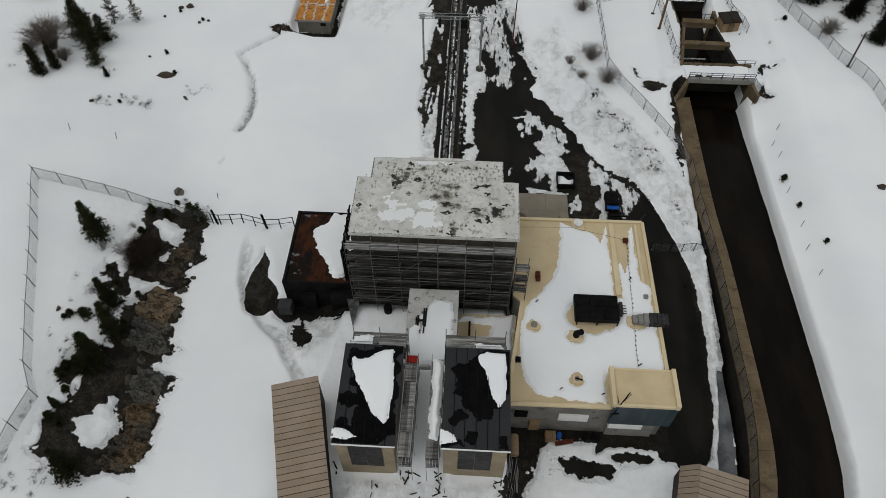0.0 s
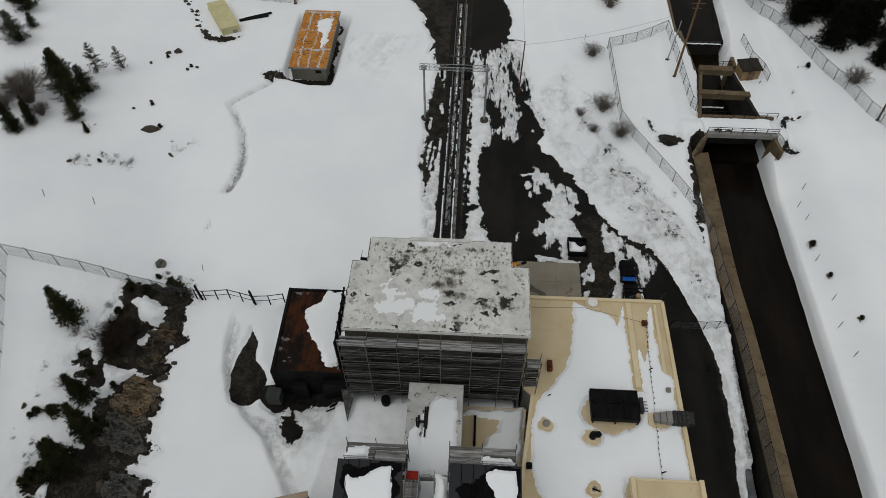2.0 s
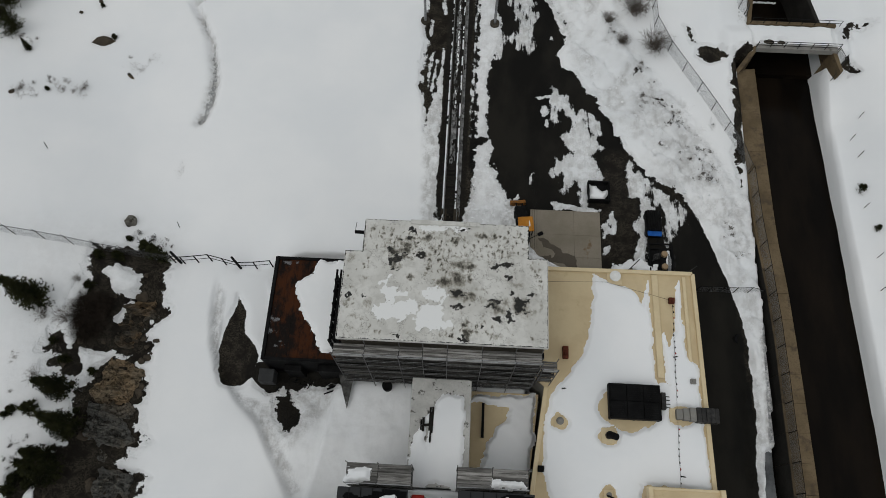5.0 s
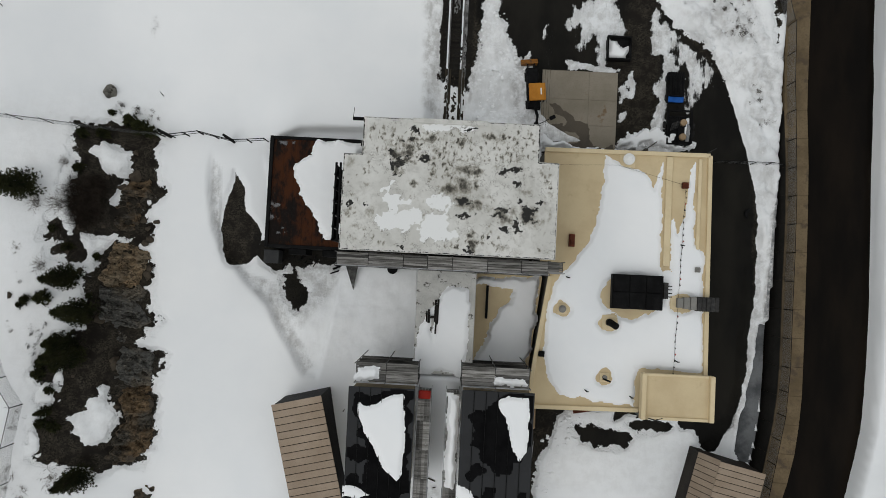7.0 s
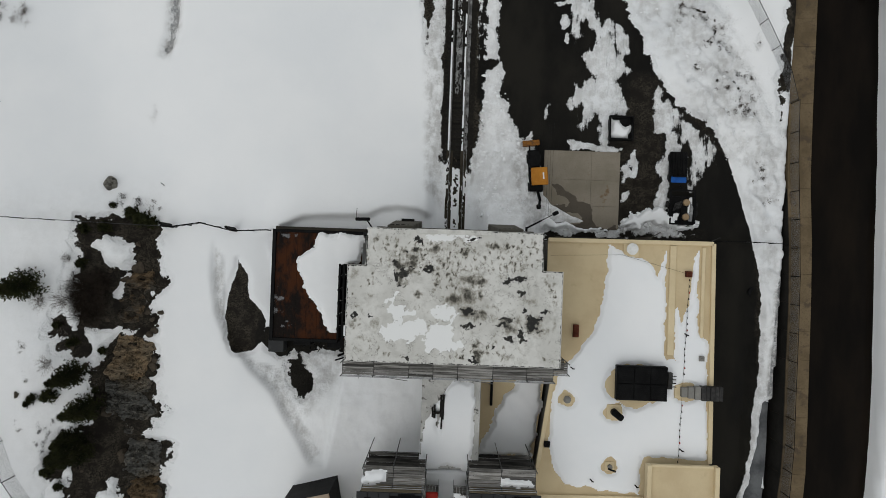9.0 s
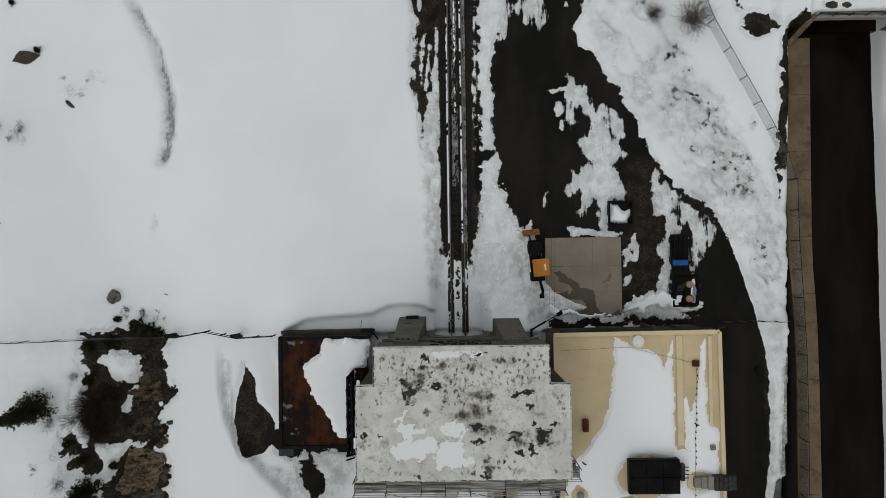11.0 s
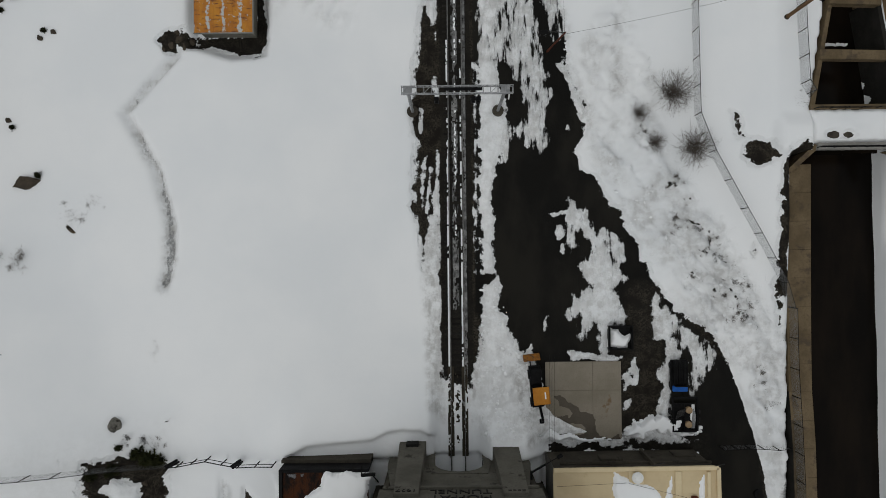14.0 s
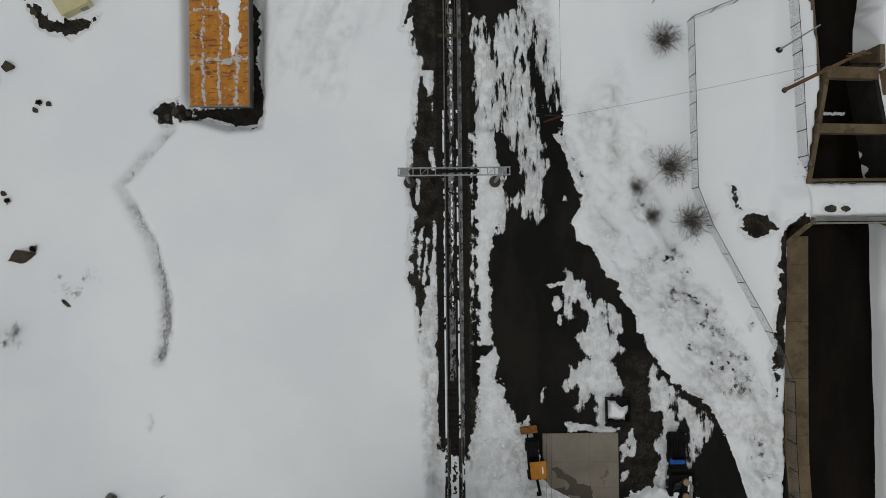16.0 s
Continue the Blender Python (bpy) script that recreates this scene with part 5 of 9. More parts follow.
part("portal_wall", arched_wall(-8.43, 6.3, 58.3, 58.85, -0.3, 12.4, 2.6, 4.2, 6.9), concrete_portal, portal, "dark concrete portal wall with arched tunnel mouth")
part("arch_ring", arched_wall(-4.3, 2.2, 58.85, 58.93, -0.3, 7.4, 2.5, 4.2, 6.8), concrete_portal, portal, "raised arch surround")
bm = bmesh.new()
block(bm, -8.5, 6.4, 58.3, 59.1, 12.4, 15.95)
part("parapet_band", bm, concrete_portal, portal, bevel=0.04)
bm = bmesh.new()
block(bm, -8.2, 6.1, 59.1, 59.35, 12.2, 12.6)
part("cornice", bm, concrete_portal, portal, bevel=0.04)
for sx in (-1, 1):
    a, b = CX + sx * 3.4, CX + sx * 6.4
    a, b = min(a, b), max(a, b)
    bm = bmesh.new()
    lo = [(a, 58.8), (b, 58.8), (b - 0.05, 60.6), (a + 0.05, 60.6)]
    hi = [(a + 0.4, 58.8), (b - 0.4, 58.8), (b - 0.4, 59.45), (a + 0.4, 59.45)]
    v = [bm.verts.new((*c, -0.3)) for c in lo] + [bm.verts.new((*c, 14.6)) for c in hi]
    for f in ((3, 2, 1, 0), (4, 5, 6, 7), (0, 1, 5, 4), (1, 2, 6, 5), (2, 3, 7, 6), (3, 0, 4, 7)):
        bm.faces.new([v[k] for k in f])
    part("buttress", bm, concrete_portal, portal, bevel=0.05)
    bm = bmesh.new()
    block(bm, CX + sx * 4.9 - 0.65, CX + sx * 4.9 + 0.65, 60.35, 60.62, 1.6, 3.0)
    part("vent_slot", bm, letter_black, portal, "dark recessed slot")
bm = bmesh.new()
v = []
for k in range(15):
    ang = k * math.pi / 14
    v.append((CX - 2.55 * math.cos(ang), 4.2 + 2.6 * math.sin(ang)))
ring = [(CX - 2.55, -0.2)] + v + [(CX + 2.55, -0.2)]
a = [bm.verts.new((p, 58.4, q)) for p, q in ring]
b = [bm.verts.new((p, 40.0, q)) for p, q in ring]
for k in range(len(ring) - 1):
    bm.faces.new((a[k], a[k + 1], b[k + 1], b[k]))
bm.faces.new(b)
part("tunnel_lining", bm, void_black, portal, "dark tunnel lining")


def lettering(text, at, size, turn, material, parent, name="letters", depth=0.03):
    cu = bpy.data.curves.new(name, "FONT")
    cu.body, cu.size, cu.extrude, cu.align_x, cu.align_y = text, size, depth, "CENTER", "CENTER"
    tmp = bpy.data.objects.new(name, cu)
    me = bpy.data.meshes.new_from_object(tmp)
    me.transform(Matrix.Translation(Vector(at) - base_of(parent).location) @ turn.to_4x4())
    me.materials.append(material)
    ob = new(name, me)
    ob.parent = parent
    bpy.data.objects.remove(tmp)
    return ob


FACE_NORTH = Euler((radians(90), 0, radians(180))).to_matrix()
lettering("MOFFAT", (CX, 59.14, 14.75), 1.45, FACE_NORTH, letter_black, portal)
lettering("TUNNEL", (CX, 59.14, 13.3), 1.45, FACE_NORTH, letter_black, portal)
lettering("1927", (CX - 4.9, 59.5, 13.9), 0.95, FACE_NORTH, letter_black, portal)
for k in range(4):
    bm = bmesh.new()
    block(bm, CX + 4.2 + 0.42 * k, CX + 4.5 + 0.42 * k, 59.45, 59.5, 13.55, 14.2)
    part("worn_digit", bm, letter_black, portal, "worn dark numeral")


# ---- scaffold on the south side ----


def scaffold(name, xs, y0, y1, z0, levels, label, boards=True, brace=True, rails=True, snowed=()):
    """Upright frames at xs, board decks on each level, guard rails on the outer side y0."""
    ob = thing(name, ((xs[0] + xs[-1]) / 2, (y0 + y1) / 2, z0), label, "scaffold")
    top = levels[-1] + 1.1
    for x in xs:
        for y in (y0, y1):
            bm = bmesh.new()
            rod(bm, (x, y, z0), (x, y, top), 0.045)
            part("standard", bm, scaffold_steel, ob)
        for z in levels:
            bm = bmesh.new()
            rod(bm, (x, y0 - 0.05, z - 0.06), (x, y1 + 0.05, z - 0.06), 0.026)
            part("transom", bm, steel_dark, ob)
    for a, b in zip(xs[:-1], xs[1:]):
        for n, z in enumerate(levels):
            for h in ((0.5, 1.0) if rails else ()):
                bm = bmesh.new()
                rod(bm, (a, y0, z + h), (b, y0, z + h), 0.036)
                # top-level rails in lighter steel than those below
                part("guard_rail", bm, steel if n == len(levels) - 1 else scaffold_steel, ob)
            for y in (y0, y1):
                bm = bmesh.new()
                rod(bm, (a, y, z - 0.1), (b, y, z - 0.1), 0.026)
                part("ledger", bm, steel_dark, ob)
            if boards:
                w = (y1 - y0) / 5
                for k in range(5):
                    bm = bmesh.new()
                    sag = 0.02 * math.sin(a * 3 + k * 1.7 + z)
                    block(bm, a + 0.03, b - 0.03, y0 + k * w + 0.015, y0 + (k + 1) * w - 0.015, z + sag, z + sag + 0.04)
                    # shade between the decks is in the colour: darker boards below the top
                    part("board", bm, deck_grey if z == levels[-1] else deck_wood_shaded, ob)
            if brace and (int(a * 1.3) + 2 * n) % 5 == 0:
                bm = bmesh.new()
                rod(bm, (a, y0 - 0.04, z), (b, y0 - 0.04, z + 2.0), 0.026)
                part("brace", bm, scaffold_steel, ob)
    return ob


bays = [-10.5, -7.75, -4.7, -2.6, -0.45, 2.6, 5.55, 7.85]
scaffold("scaffold", bays, 46.3, 47.45, ground_at(-1, 45.5), [5.2, 7.2, 9.2, 11.2, 13.2, 15.2], "tall steel tube scaffold with weathered board decks on the south wall")
side = scaffold("scaffold", [8.2, 9.6], 46.5, 47.5, 6.45, [8.2, 10.2, 12.2], "narrow scaffold bay beside the yellow roof", brace=False)
# dark steel gangway on the west side
walkway = thing("gangway", (-10.9, 52, 2.3), "black steel gangway frame on the west wall", "gangway")
for y in np.arange(48.6, 55.8, 1.2):
    for x in (-11.6, -10.35):
        bm = bmesh.new()
        block(bm, x - 0.08, x + 0.08, y - 0.08, y + 0.08, 2.0, 11.9)
        part("post", bm, black_metal, walkway)
    bm = bmesh.new()
    block(bm, -11.6, -10.3, y - 0.07, y + 0.07, 11.0, 11.25)
    part("cross_beam", bm, black_metal, walkway)
for x in (-11.6, -11.2, -10.8, -10.35):
    bm = bmesh.new()
    block(bm, x - 0.09, x + 0.09, 48.5, 55.8, 11.25, 11.45)
    part("rail", bm, black_metal, walkway)
bm = bmesh.new()
block(bm, -11.7, -10.25, 48.5, 55.8, 5.5, 5.7)
part("landing", bm, black_metal, walkway)
for y in np.arange(48.6, 54.7, 1.2):
    bm = bmesh.new()
    block(bm, -11.72, -11.68, y + 0.1, y + 1.1, 5.7, 10.6)
    part("side_screen", bm, black_metal, walkway)
snow_sheet("gangway_snow", [(-10.9, 48.9), (-10.35, 48.9), (-10.35, 55.3), (-10.7, 55.3)], [], 11.45, 0.12, "strip of snow on the gangway", seed=33, ragged=0.1)

# ---- concrete duct over the tunnel ----
duct = thing("concrete_duct", (-1, 41, 3), "grey concrete duct roof with patchy snow", "duct", kind="structure")
bm = bmesh.new()
block(bm, -3.7, 2.0, 36.3, 46.25, 2.0, 8.3)
part("duct_body", bm, concrete_pale, duct, bevel=0.05)
bm = bmesh.new()
block(bm, 1.55, 1.95, 36.6, 46.1, 8.3, 8.5)
part("kerb", bm, concrete_pale, duct)
snow_sheet("duct_snow", [(-3.6, 36.4), (1.45, 36.4), (1.45, 44.6), (-0.7, 45.1), (-1.3, 43.7), (-2.1, 42.9), (-3.2, 41.0)], [(-2.0, 41.0, 0.14, 0.7)], 8.3, 0.18, "snow on the concrete duct", seed=41)
plank_pile = thing("timber_pile", (-2.0, 41, 8.4), "dark weathered timbers lying in the snow", "timber")
for a, b, wide in (((-1.55, 43.5, 8.52), (-1.6, 41.1, 8.5), 0.2), ((-1.79, 43.45, 8.54), (-1.8, 41.3, 8.5), 0.2), ((-1.66, 43.0, 8.68), (-1.72, 40.2, 8.6), 0.16), ((-2.42, 42.5, 8.52), (-2.4, 41.2, 8.5), 0.22), ((-2.62, 42.3, 8.52), (-2.6, 41.3, 8.5), 0.14), ((-2.5, 41.75, 8.66), (-1.75, 41.8, 8.66), 0.24)):
    bm = bmesh.new()
    plank(bm, a, b, wide, 0.12)
    part("plank", bm, tie_wood, plank_pile)
# lower beige deck east of the duct
bm = bmesh.new()
prism(bm, [(2.05, 36.2), (7.9, 36.2), (9.0, 46.2), (2.05, 46.2)], 1.2, 3.35)
tagged(single("terrace", bm, yellow_roof), "beige membrane terrace between duct and flat roof", "terrace", kind="structure")
snow_sheet("terrace_snow", [(2.3, 36.6), (7.75, 36.6), (8.8, 46.1), (2.3, 46.1), (2.2, 45.2), (6.0, 44.8), (5.6, 43.0), (4.7, 42.5), (3.8, 41.1), (3.3, 39.2), (2.7, 38.0)], [], 3.35, 0.5, "drifted snow on the terrace", seed=47, ragged=0.25)
bm = bmesh.new()
block(bm, 3.25, 3.5, 41.6, 45.0, 3.35, 3.75)
single("steel_beam", bm, black_metal, "black steel beam lying on the terrace", "beam")

# ---- building with rusted roof ----
rusty = thing("rusted_roof_building", (-14.8, 53.4, 0.5), "dark low building with rusted metal roof and black rim", "building")


def rust_material():
    m, t, p = shader("rusted_roof_sheet")
    base = blend(t, ramp(t, noise_node(t, 0.5, 9, 0.75, (1, 0.45, 1)), 0.42, 0.56), (0.05, 0.0165, 0.006), (0.008, 0.006, 0.0052))
    base = blend(t, ramp(t, noise_node(t, 0.45, 5, 0.6), 0.62, 0.66), base, (0.16, 0.16, 0.165))
    base = blend(t, calc(t, "MULTIPLY", ramp(t, noise_node(t, 4, 6, 0.7), 0.5, 0.7), 0.5), base, (0.02, 0.016, 0.014))
    t.links.new(base, p.inputs["Base Color"])
    p.inputs["Roughness"].default_value = 0.75
    p.inputs["Specular IOR Level"].default_value = 0.08
    relief(t, p, noise_node(t, 4, 6, 0.7), 0.4, 0.02)
    return m


rust_sheet = rust_material()
k = 0
for x0 in np.arange(-18.9, -10.3, 1.08):
    bm = bmesh.new()
    block(bm, x0 + 0.008, min(x0 + 1.072, -10.2), 48.1, 58.7, 5.75, 5.95)
    part("roof_sheet", bm, rust_sheet, rusty)
for a in ((-19.25, -18.9, 47.8, 59.0, 0.0, 6.15), (-18.9, -10.2, 47.8, 48.1, 0.0, 6.1), (-18.9, -10.2, 58.7, 59.0, 0.0, 6.1)):
    bm = bmesh.new()
    block(bm, *a)
    part("wall", bm, black_metal, rusty, bevel=0.02)
bm = bmesh.new()
block(bm, -19.5, -10.2, 59.0, 59.35, 1.0, 3.9)
part("concrete_plinth", bm, concrete_dark, rusty)
snow_sheet("roof_snow", [(-14.6, 58.75), (-10.25, 58.8), (-10.25, 55.9), (-11.7, 55.8), (-11.8, 48.9), (-13.3, 48.9), (-14.5, 51.0), (-16.0, 53.4), (-17.0, 55.4), (-16.6, 56.2), (-15.2, 57.2)], [], 5.95, 0.4, "thick snow lying on the rusted roof", seed=52, ragged=0.3)
bm = bmesh.new()
block(bm, -13.6, -10.3, 47.1, 47.8, 1.0, 5.0), block(bm, -17.2, -15.4, 47.2, 47.8, 1.0, 4.2)
part("lean_to", bm, black_metal, rusty, bevel=0.05)
bm = bmesh.new()
block(bm, -20.1, -18.5, 46.2, 47.6, 1.2, 2.85)
single("metal_cabinet", bm, surface("grey_cabinet", (0.035, 0.036, 0.037), (0.05, 0.051, 0.051), 0.8, 8, 0.6), "dark grey metal cabinet on the gravel", "cabinet", bevel=0.06)
bm = bmesh.new()
rod(bm, (-10.6, 46.9, 2.6), (-12.9, 45.9, 2.0), 0.12), rod(bm, (-10.2, 46.5, 2.7), (-13.2, 45.4, 1.9), 0.08)
single("steel_beam", bm, black_metal, "dark bent steel beams beside the rusted building", "beam")
# sheet and drum under the scaffold
zc = ground_at(-10.5, 44.4)
bm = bmesh.new()
bmesh.ops.create_cone(bm, cap_ends=True, segments=3, radius1=1.0, radius2=1.0, depth=0.08)
for v, (x, y, z) in zip([v for v in bm.verts if v.co.z < 0] + [v for v in bm.verts if v.co.z > 0], 2 * [(-11.5, 47.0, zc + 1.3), (-9.9, 46.9, zc + 1.5), (-10.5, 43.8, zc + 0.15)]):
    v.co = Vector((x, y, z + (0.1 if v.co.z > 0 else 0)))
bmesh.ops.recalc_face_normals(bm, faces=bm.faces[:])
single("leaning_sheet", bm, surface("dull_sheet", (0.03, 0.03, 0.029), (0.1, 0.098, 0.092), 1.2, 8, 0.7, c3=(0.2, 0.2, 0.2), stain=(0.6, 0.66)), "grey pointed metal sheet leaning out from the scaffold", "sheet metal")
zc = ground_at(-6.5, 46.2)
drum = thing("steel_drum", (-6.5, 46.2, zc), "black steel drum in a hollow of the snow", "drum")
bm = bmesh.new()
tube(bm, (-6.5, 46.2), 0.48, zc - 0.2, zc + 0.95, 18)
part("drum_shell", bm, black_metal, drum, bevel=0.03)
for z in (zc + 0.3, zc + 0.65, zc + 0.93):
    bm = bmesh.new()
    tube(bm, (-6.5, 46.2), 0.51, z, z + 0.05, 18)
    part("rolling_hoop", bm, black_metal, drum)

# ---- building with the yellow roof ----
flat = thing("flat_roof_building", (16.5, 46, -0.6), "low grey block building with pale yellow flat roof", "building")
FOOT = [(8.3, 58.85), (8.3, 47.2), (9.35, 46.3), (7.95, 36.2), (7.9, 33.4), (25.0, 33.4), (24.72, 59.0)]
bm = bmesh.new()
prism(bm, [(8.5, 58.8), (8.5, 47.3), (9.5, 46.2), (8.15, 36.2), (8.1, 33.7), (24.75, 33.7), (24.5, 58.9)], -0.8, 6.1)
part("wall_body", bm, block_wall, flat)
bm = bmesh.new()
prism(bm, FOOT, 6.1, 6.4)
part("roof", bm, yellow_roof, flat, "pale yellow roof membrane")
for a, b in ((FOOT[0], FOOT[6]), (FOOT[6], (24.98, 37.2)), ((18.5, 33.55), FOOT[4]), (FOOT[4], FOOT[3]), (FOOT[3], FOOT[2])):
    bm = bmesh.new()
    plank(bm, (*a, 6.5), (*b, 6.5), 0.42, 0.32)
    part("parapet", bm, yellow_trim, flat, bevel=0.04)
for a in ((20.4, 21.05, 47.8, 58.7, 6.4, 6.62), (23.6, 23.95, 49.6, 58.6, 6.4, 6.6)):
    bm = bmesh.new()
    block(bm, *a)
    part("roof_kerb", bm, yellow_trim, flat, bevel=0.05)
pent = [(18.5, 33.2), (25.2, 33.2), (25.2, 37.2), (18.5, 37.2)]
bm = bmesh.new()
prism(bm, [(18.7, 33.4), (25.0, 33.4), (25.0, 37.0), (18.7, 37.0)], 5.0, 7.9)
part("penthouse_wall", bm, block_wall, flat)
bm = bmesh.new()
prism(bm, pent, 7.9, 8.0)
part("penthouse_roof", bm, yellow_roof, flat)
for a in ((18.3, 18.75, 33.0, 37.4, 7.6, 8.45), (24.85, 25.3, 33.0, 37.4, 7.6, 8.45), (18.75, 24.85, 33.0, 33.3, 7.7, 8.15), (18.75, 24.85, 37.15, 37.4, 7.7, 8.1)):
    bm = bmesh.new()
    block(bm, *a)
    part("penthouse_parapet", bm, yellow_trim, flat, bevel=0.04)
for k in range(8):
    bm = bmesh.new()
    x = 18.6 + 0.83 * k
    block(bm, x + 0.01, x + 0.82, 33.02, 33.3, 3.5, 7.65)
    part("cladding_panel", bm, blue_clad, flat, "blue-grey metal cladding panel")
bm = bmesh.new()
block(bm, 18.8, 22.4, 32.95, 33.5, 2.5, 3.48)
part("white_fascia", bm, white_paint, flat)
bm = bmesh.new()
block(bm, 18.9, 24.0, 33.4, 33.72, -0.5, 2.5)
part("roller_door", bm, concrete_grey, flat, "grey roller door")
bm = bmesh.new()
block(bm, 13.4, 16.6, 33.5, 33.75, 2.6, 4.0)
part("window_frame", bm, white_paint, flat, "white window panel")
bm = bmesh.new()
block(bm, 10.4, 11.6, 33.5, 33.75, -0.4, 2.2)
part("door", bm, tan_wood, flat, "tan timber door")
bm = bmesh.new()
block(bm, 8.6, 10.0, 33.5, 33.72, 3.0, 4.3)
part("vent_louvre", bm, black_metal, flat)
# facing on the north side, darker than the block walls
bm = bmesh.new()
prism(bm, [(8.5, 58.82), (24.45, 58.93), (24.45, 59.03), (8.5, 58.92)], -0.6, 6.08)
part("north_wall", bm, concrete_dark, flat, "dark concrete facing on the north side")
# north wall: pipes, boxes and a hanging bucket arm
for a in ((9.2, 24.6, 59.0, 59.25, 4.9, 5.1), (13.5, 15.8, 59.0, 59.3, 2.6, 4.2), (18.3, 18.6, 59.0, 59.5, 1.2, 6.3), (21.6, 23.8, 59.0, 59.2, 0.8, 2.9)):
    bm = bmesh.new()
    block(bm, *a)
    part("wall_box", bm, concrete_dark, flat, bevel=0.02)
bm = bmesh.new()
rod(bm, (18.0, 59.1, 6.2), (19.0, 59.9, 7.8), 0.05)
part("conduit", bm, steel_dark, flat)
bm = bmesh.new()
rod(bm, (24.2, 59.1, 6.4), (25.0, 59.6, 7.4), 0.05)
part("conduit", bm, steel_dark, flat)
bm = bmesh.new()
rod(bm, (18.6, 32.9, 5.4), (19.6, 33.3, 10.6), 0.06), rod(bm, (19.0, 33.05, 8.0), (18.6, 33.4, 9.4), 0.035), rod(bm, (19.3, 33.1, 9.0), (19.9, 33.5, 9.9), 0.035), rod(bm, (18.4, 32.8, 6.4), (19.3, 33.0, 6.2), 0.08)
part("mast", bm, black_metal, flat, "leaning dark antenna mast")
snow_sheet("roof_snow", [(14.3, 58.5), (14.2, 54), (13.4, 50.6), (11.6, 47.8), (10.0, 45.9), (9.5, 44.6), (8.9, 39.2), (9.6, 36), (10.8, 34.6), (18.2, 33.9), (18.2, 37.6), (24.7, 37.6), (24.5, 49.4), (23.4, 50), (23.4, 58.4),
                         (22.9, 57.6), (22.6, 53.2), (21.9, 51.0), (21.3, 53), (21.25, 47.3), (20.2, 47.2), (20.2, 58.5), (19.4, 55.4), (18.6, 56.9), (16.3, 57.7)],
           [(10.65, 43.1, 0.75, 0.75), (15.35, 42.0, 0.9, 0.9), (15.1, 36.6, 0.75, 0.75), (17.5, 44.7, 2.95, 2.15), (22.4, 44.2, 1.3, 0.85), (11.3, 49.9, 1.2, 1.4), (9.8, 46.6, 0.6, 0.8)],
           6.4, 0.17, "smooth snow cover on the yellow roof", ragged=0.16, seed=63)


def pipe_vent(at, r, h, mat, label, cap=True):
    ob = thing("roof_vent", at, label, "vent")
    x, y, z = at
    bm = bmesh.new()
    block(bm, x - r * 1.5, x + r * 1.5, y - r * 1.5, y + r * 1.5, z, z + 0.15)
    part("curb", bm, yellow_trim, ob, bevel=0.02)
    bm = bmesh.new()
    tube(bm, (x, y), r * 0.75, z + 0.15, z + h, 18)
    part("pipe", bm, mat, ob)
    if cap:
        bm = bmesh.new()
        tube(bm, (x, y), r * 1.15, z + h, z + h + 0.12, 20), tube(bm, (x, y), r * 1.15, z + h + 0.12, z + h + 0.32, 20, r * 0.5)
        part("cap", bm, mat, ob)
    return ob


pipe_vent((16.55, 58.2, 6.4), 0.5, 0.55, white_paint, "white mushroom vent on the roof edge")
pipe_vent((10.65, 43.1, 6.4), 0.32, 0.35, concrete_grey, "pale round roof vent in a melted ring")
stack = pipe_vent((15.35, 42.0, 6.4), 0.48, 0.7, black_metal, "black flue stack with bent outlet", cap=False)
bm = bmesh.new()
rod(bm, (15.35, 42.0, 7.1), (15.75, 41.7, 7.9), 0.33, 16)
part("elbow", bm, black_metal, stack)
tee = pipe_vent((15.1, 36.6, 6.4), 0.3, 0.5, concrete_grey, "grey vent pipe with dark tee piece", cap=False)
bm = bmesh.new()
rod(bm, (14.85, 36.5, 7.05), (15.6, 36.25, 7.05), 0.09)
part("tee_bar", bm, black_metal, tee)
for at, tilt in (((13.2, 35.3, 6.5), 0.4), ((21.9, 38.6, 6.5), 0.5), ((10.9, 46.3, 6.5), 0.5), ((22.1, 50.0, 6.5), 0.3), ((17.6, 34.9, 6.5), 0.4)):
    bm = bmesh.new()
    rod(bm, at, (at[0] + tilt * 0.4, at[1] - 0.1, at[2] + 0.6), 0.06), rod(bm, (at[0] + tilt * 0.4 - 0.12, at[1] - 0.1, at[2] + 0.6), (at[0] + tilt * 0.4 + 0.12, at[1] - 0.1, at[2] + 0.62), 0.05)
    single("anchor_post", bm, black_metal, "short dark anchor post standing in roof snow", "post", "roof anchors")
for at, s, mat, label in (((11.3, 49.9), (0.28, 0.62), rust_red, "rust-red toolbox on the yellow roof"), ((22.3, 55.9), (0.3, 0.3), rust_red, "rust-red roof hatch turned askew"), ((8.8, 38.6), (0.28, 0.28), black_metal, "dark box on the roof edge"), ((8.9, 49.4), (0.25, 0.3), black_metal, "dark box beside the scaffold"), ((23.8, 47.6), (0.25, 0.25), concrete_grey, "small grey roof drain box")):
    bm = bmesh.new()
    block(bm, at[0] - s[0], at[0] + s[0], at[1] - s[1], at[1] + s[1], 6.4, 6.85)
    block(bm, at[0] - s[0] * 0.6, at[0] + s[0] * 0.3, at[1] - s[1] * 0.5, at[1] + s[1] * 0.2, 6.84, 7.0)
    single("roof_box", bm, mat, label, "box", bevel=0.03)

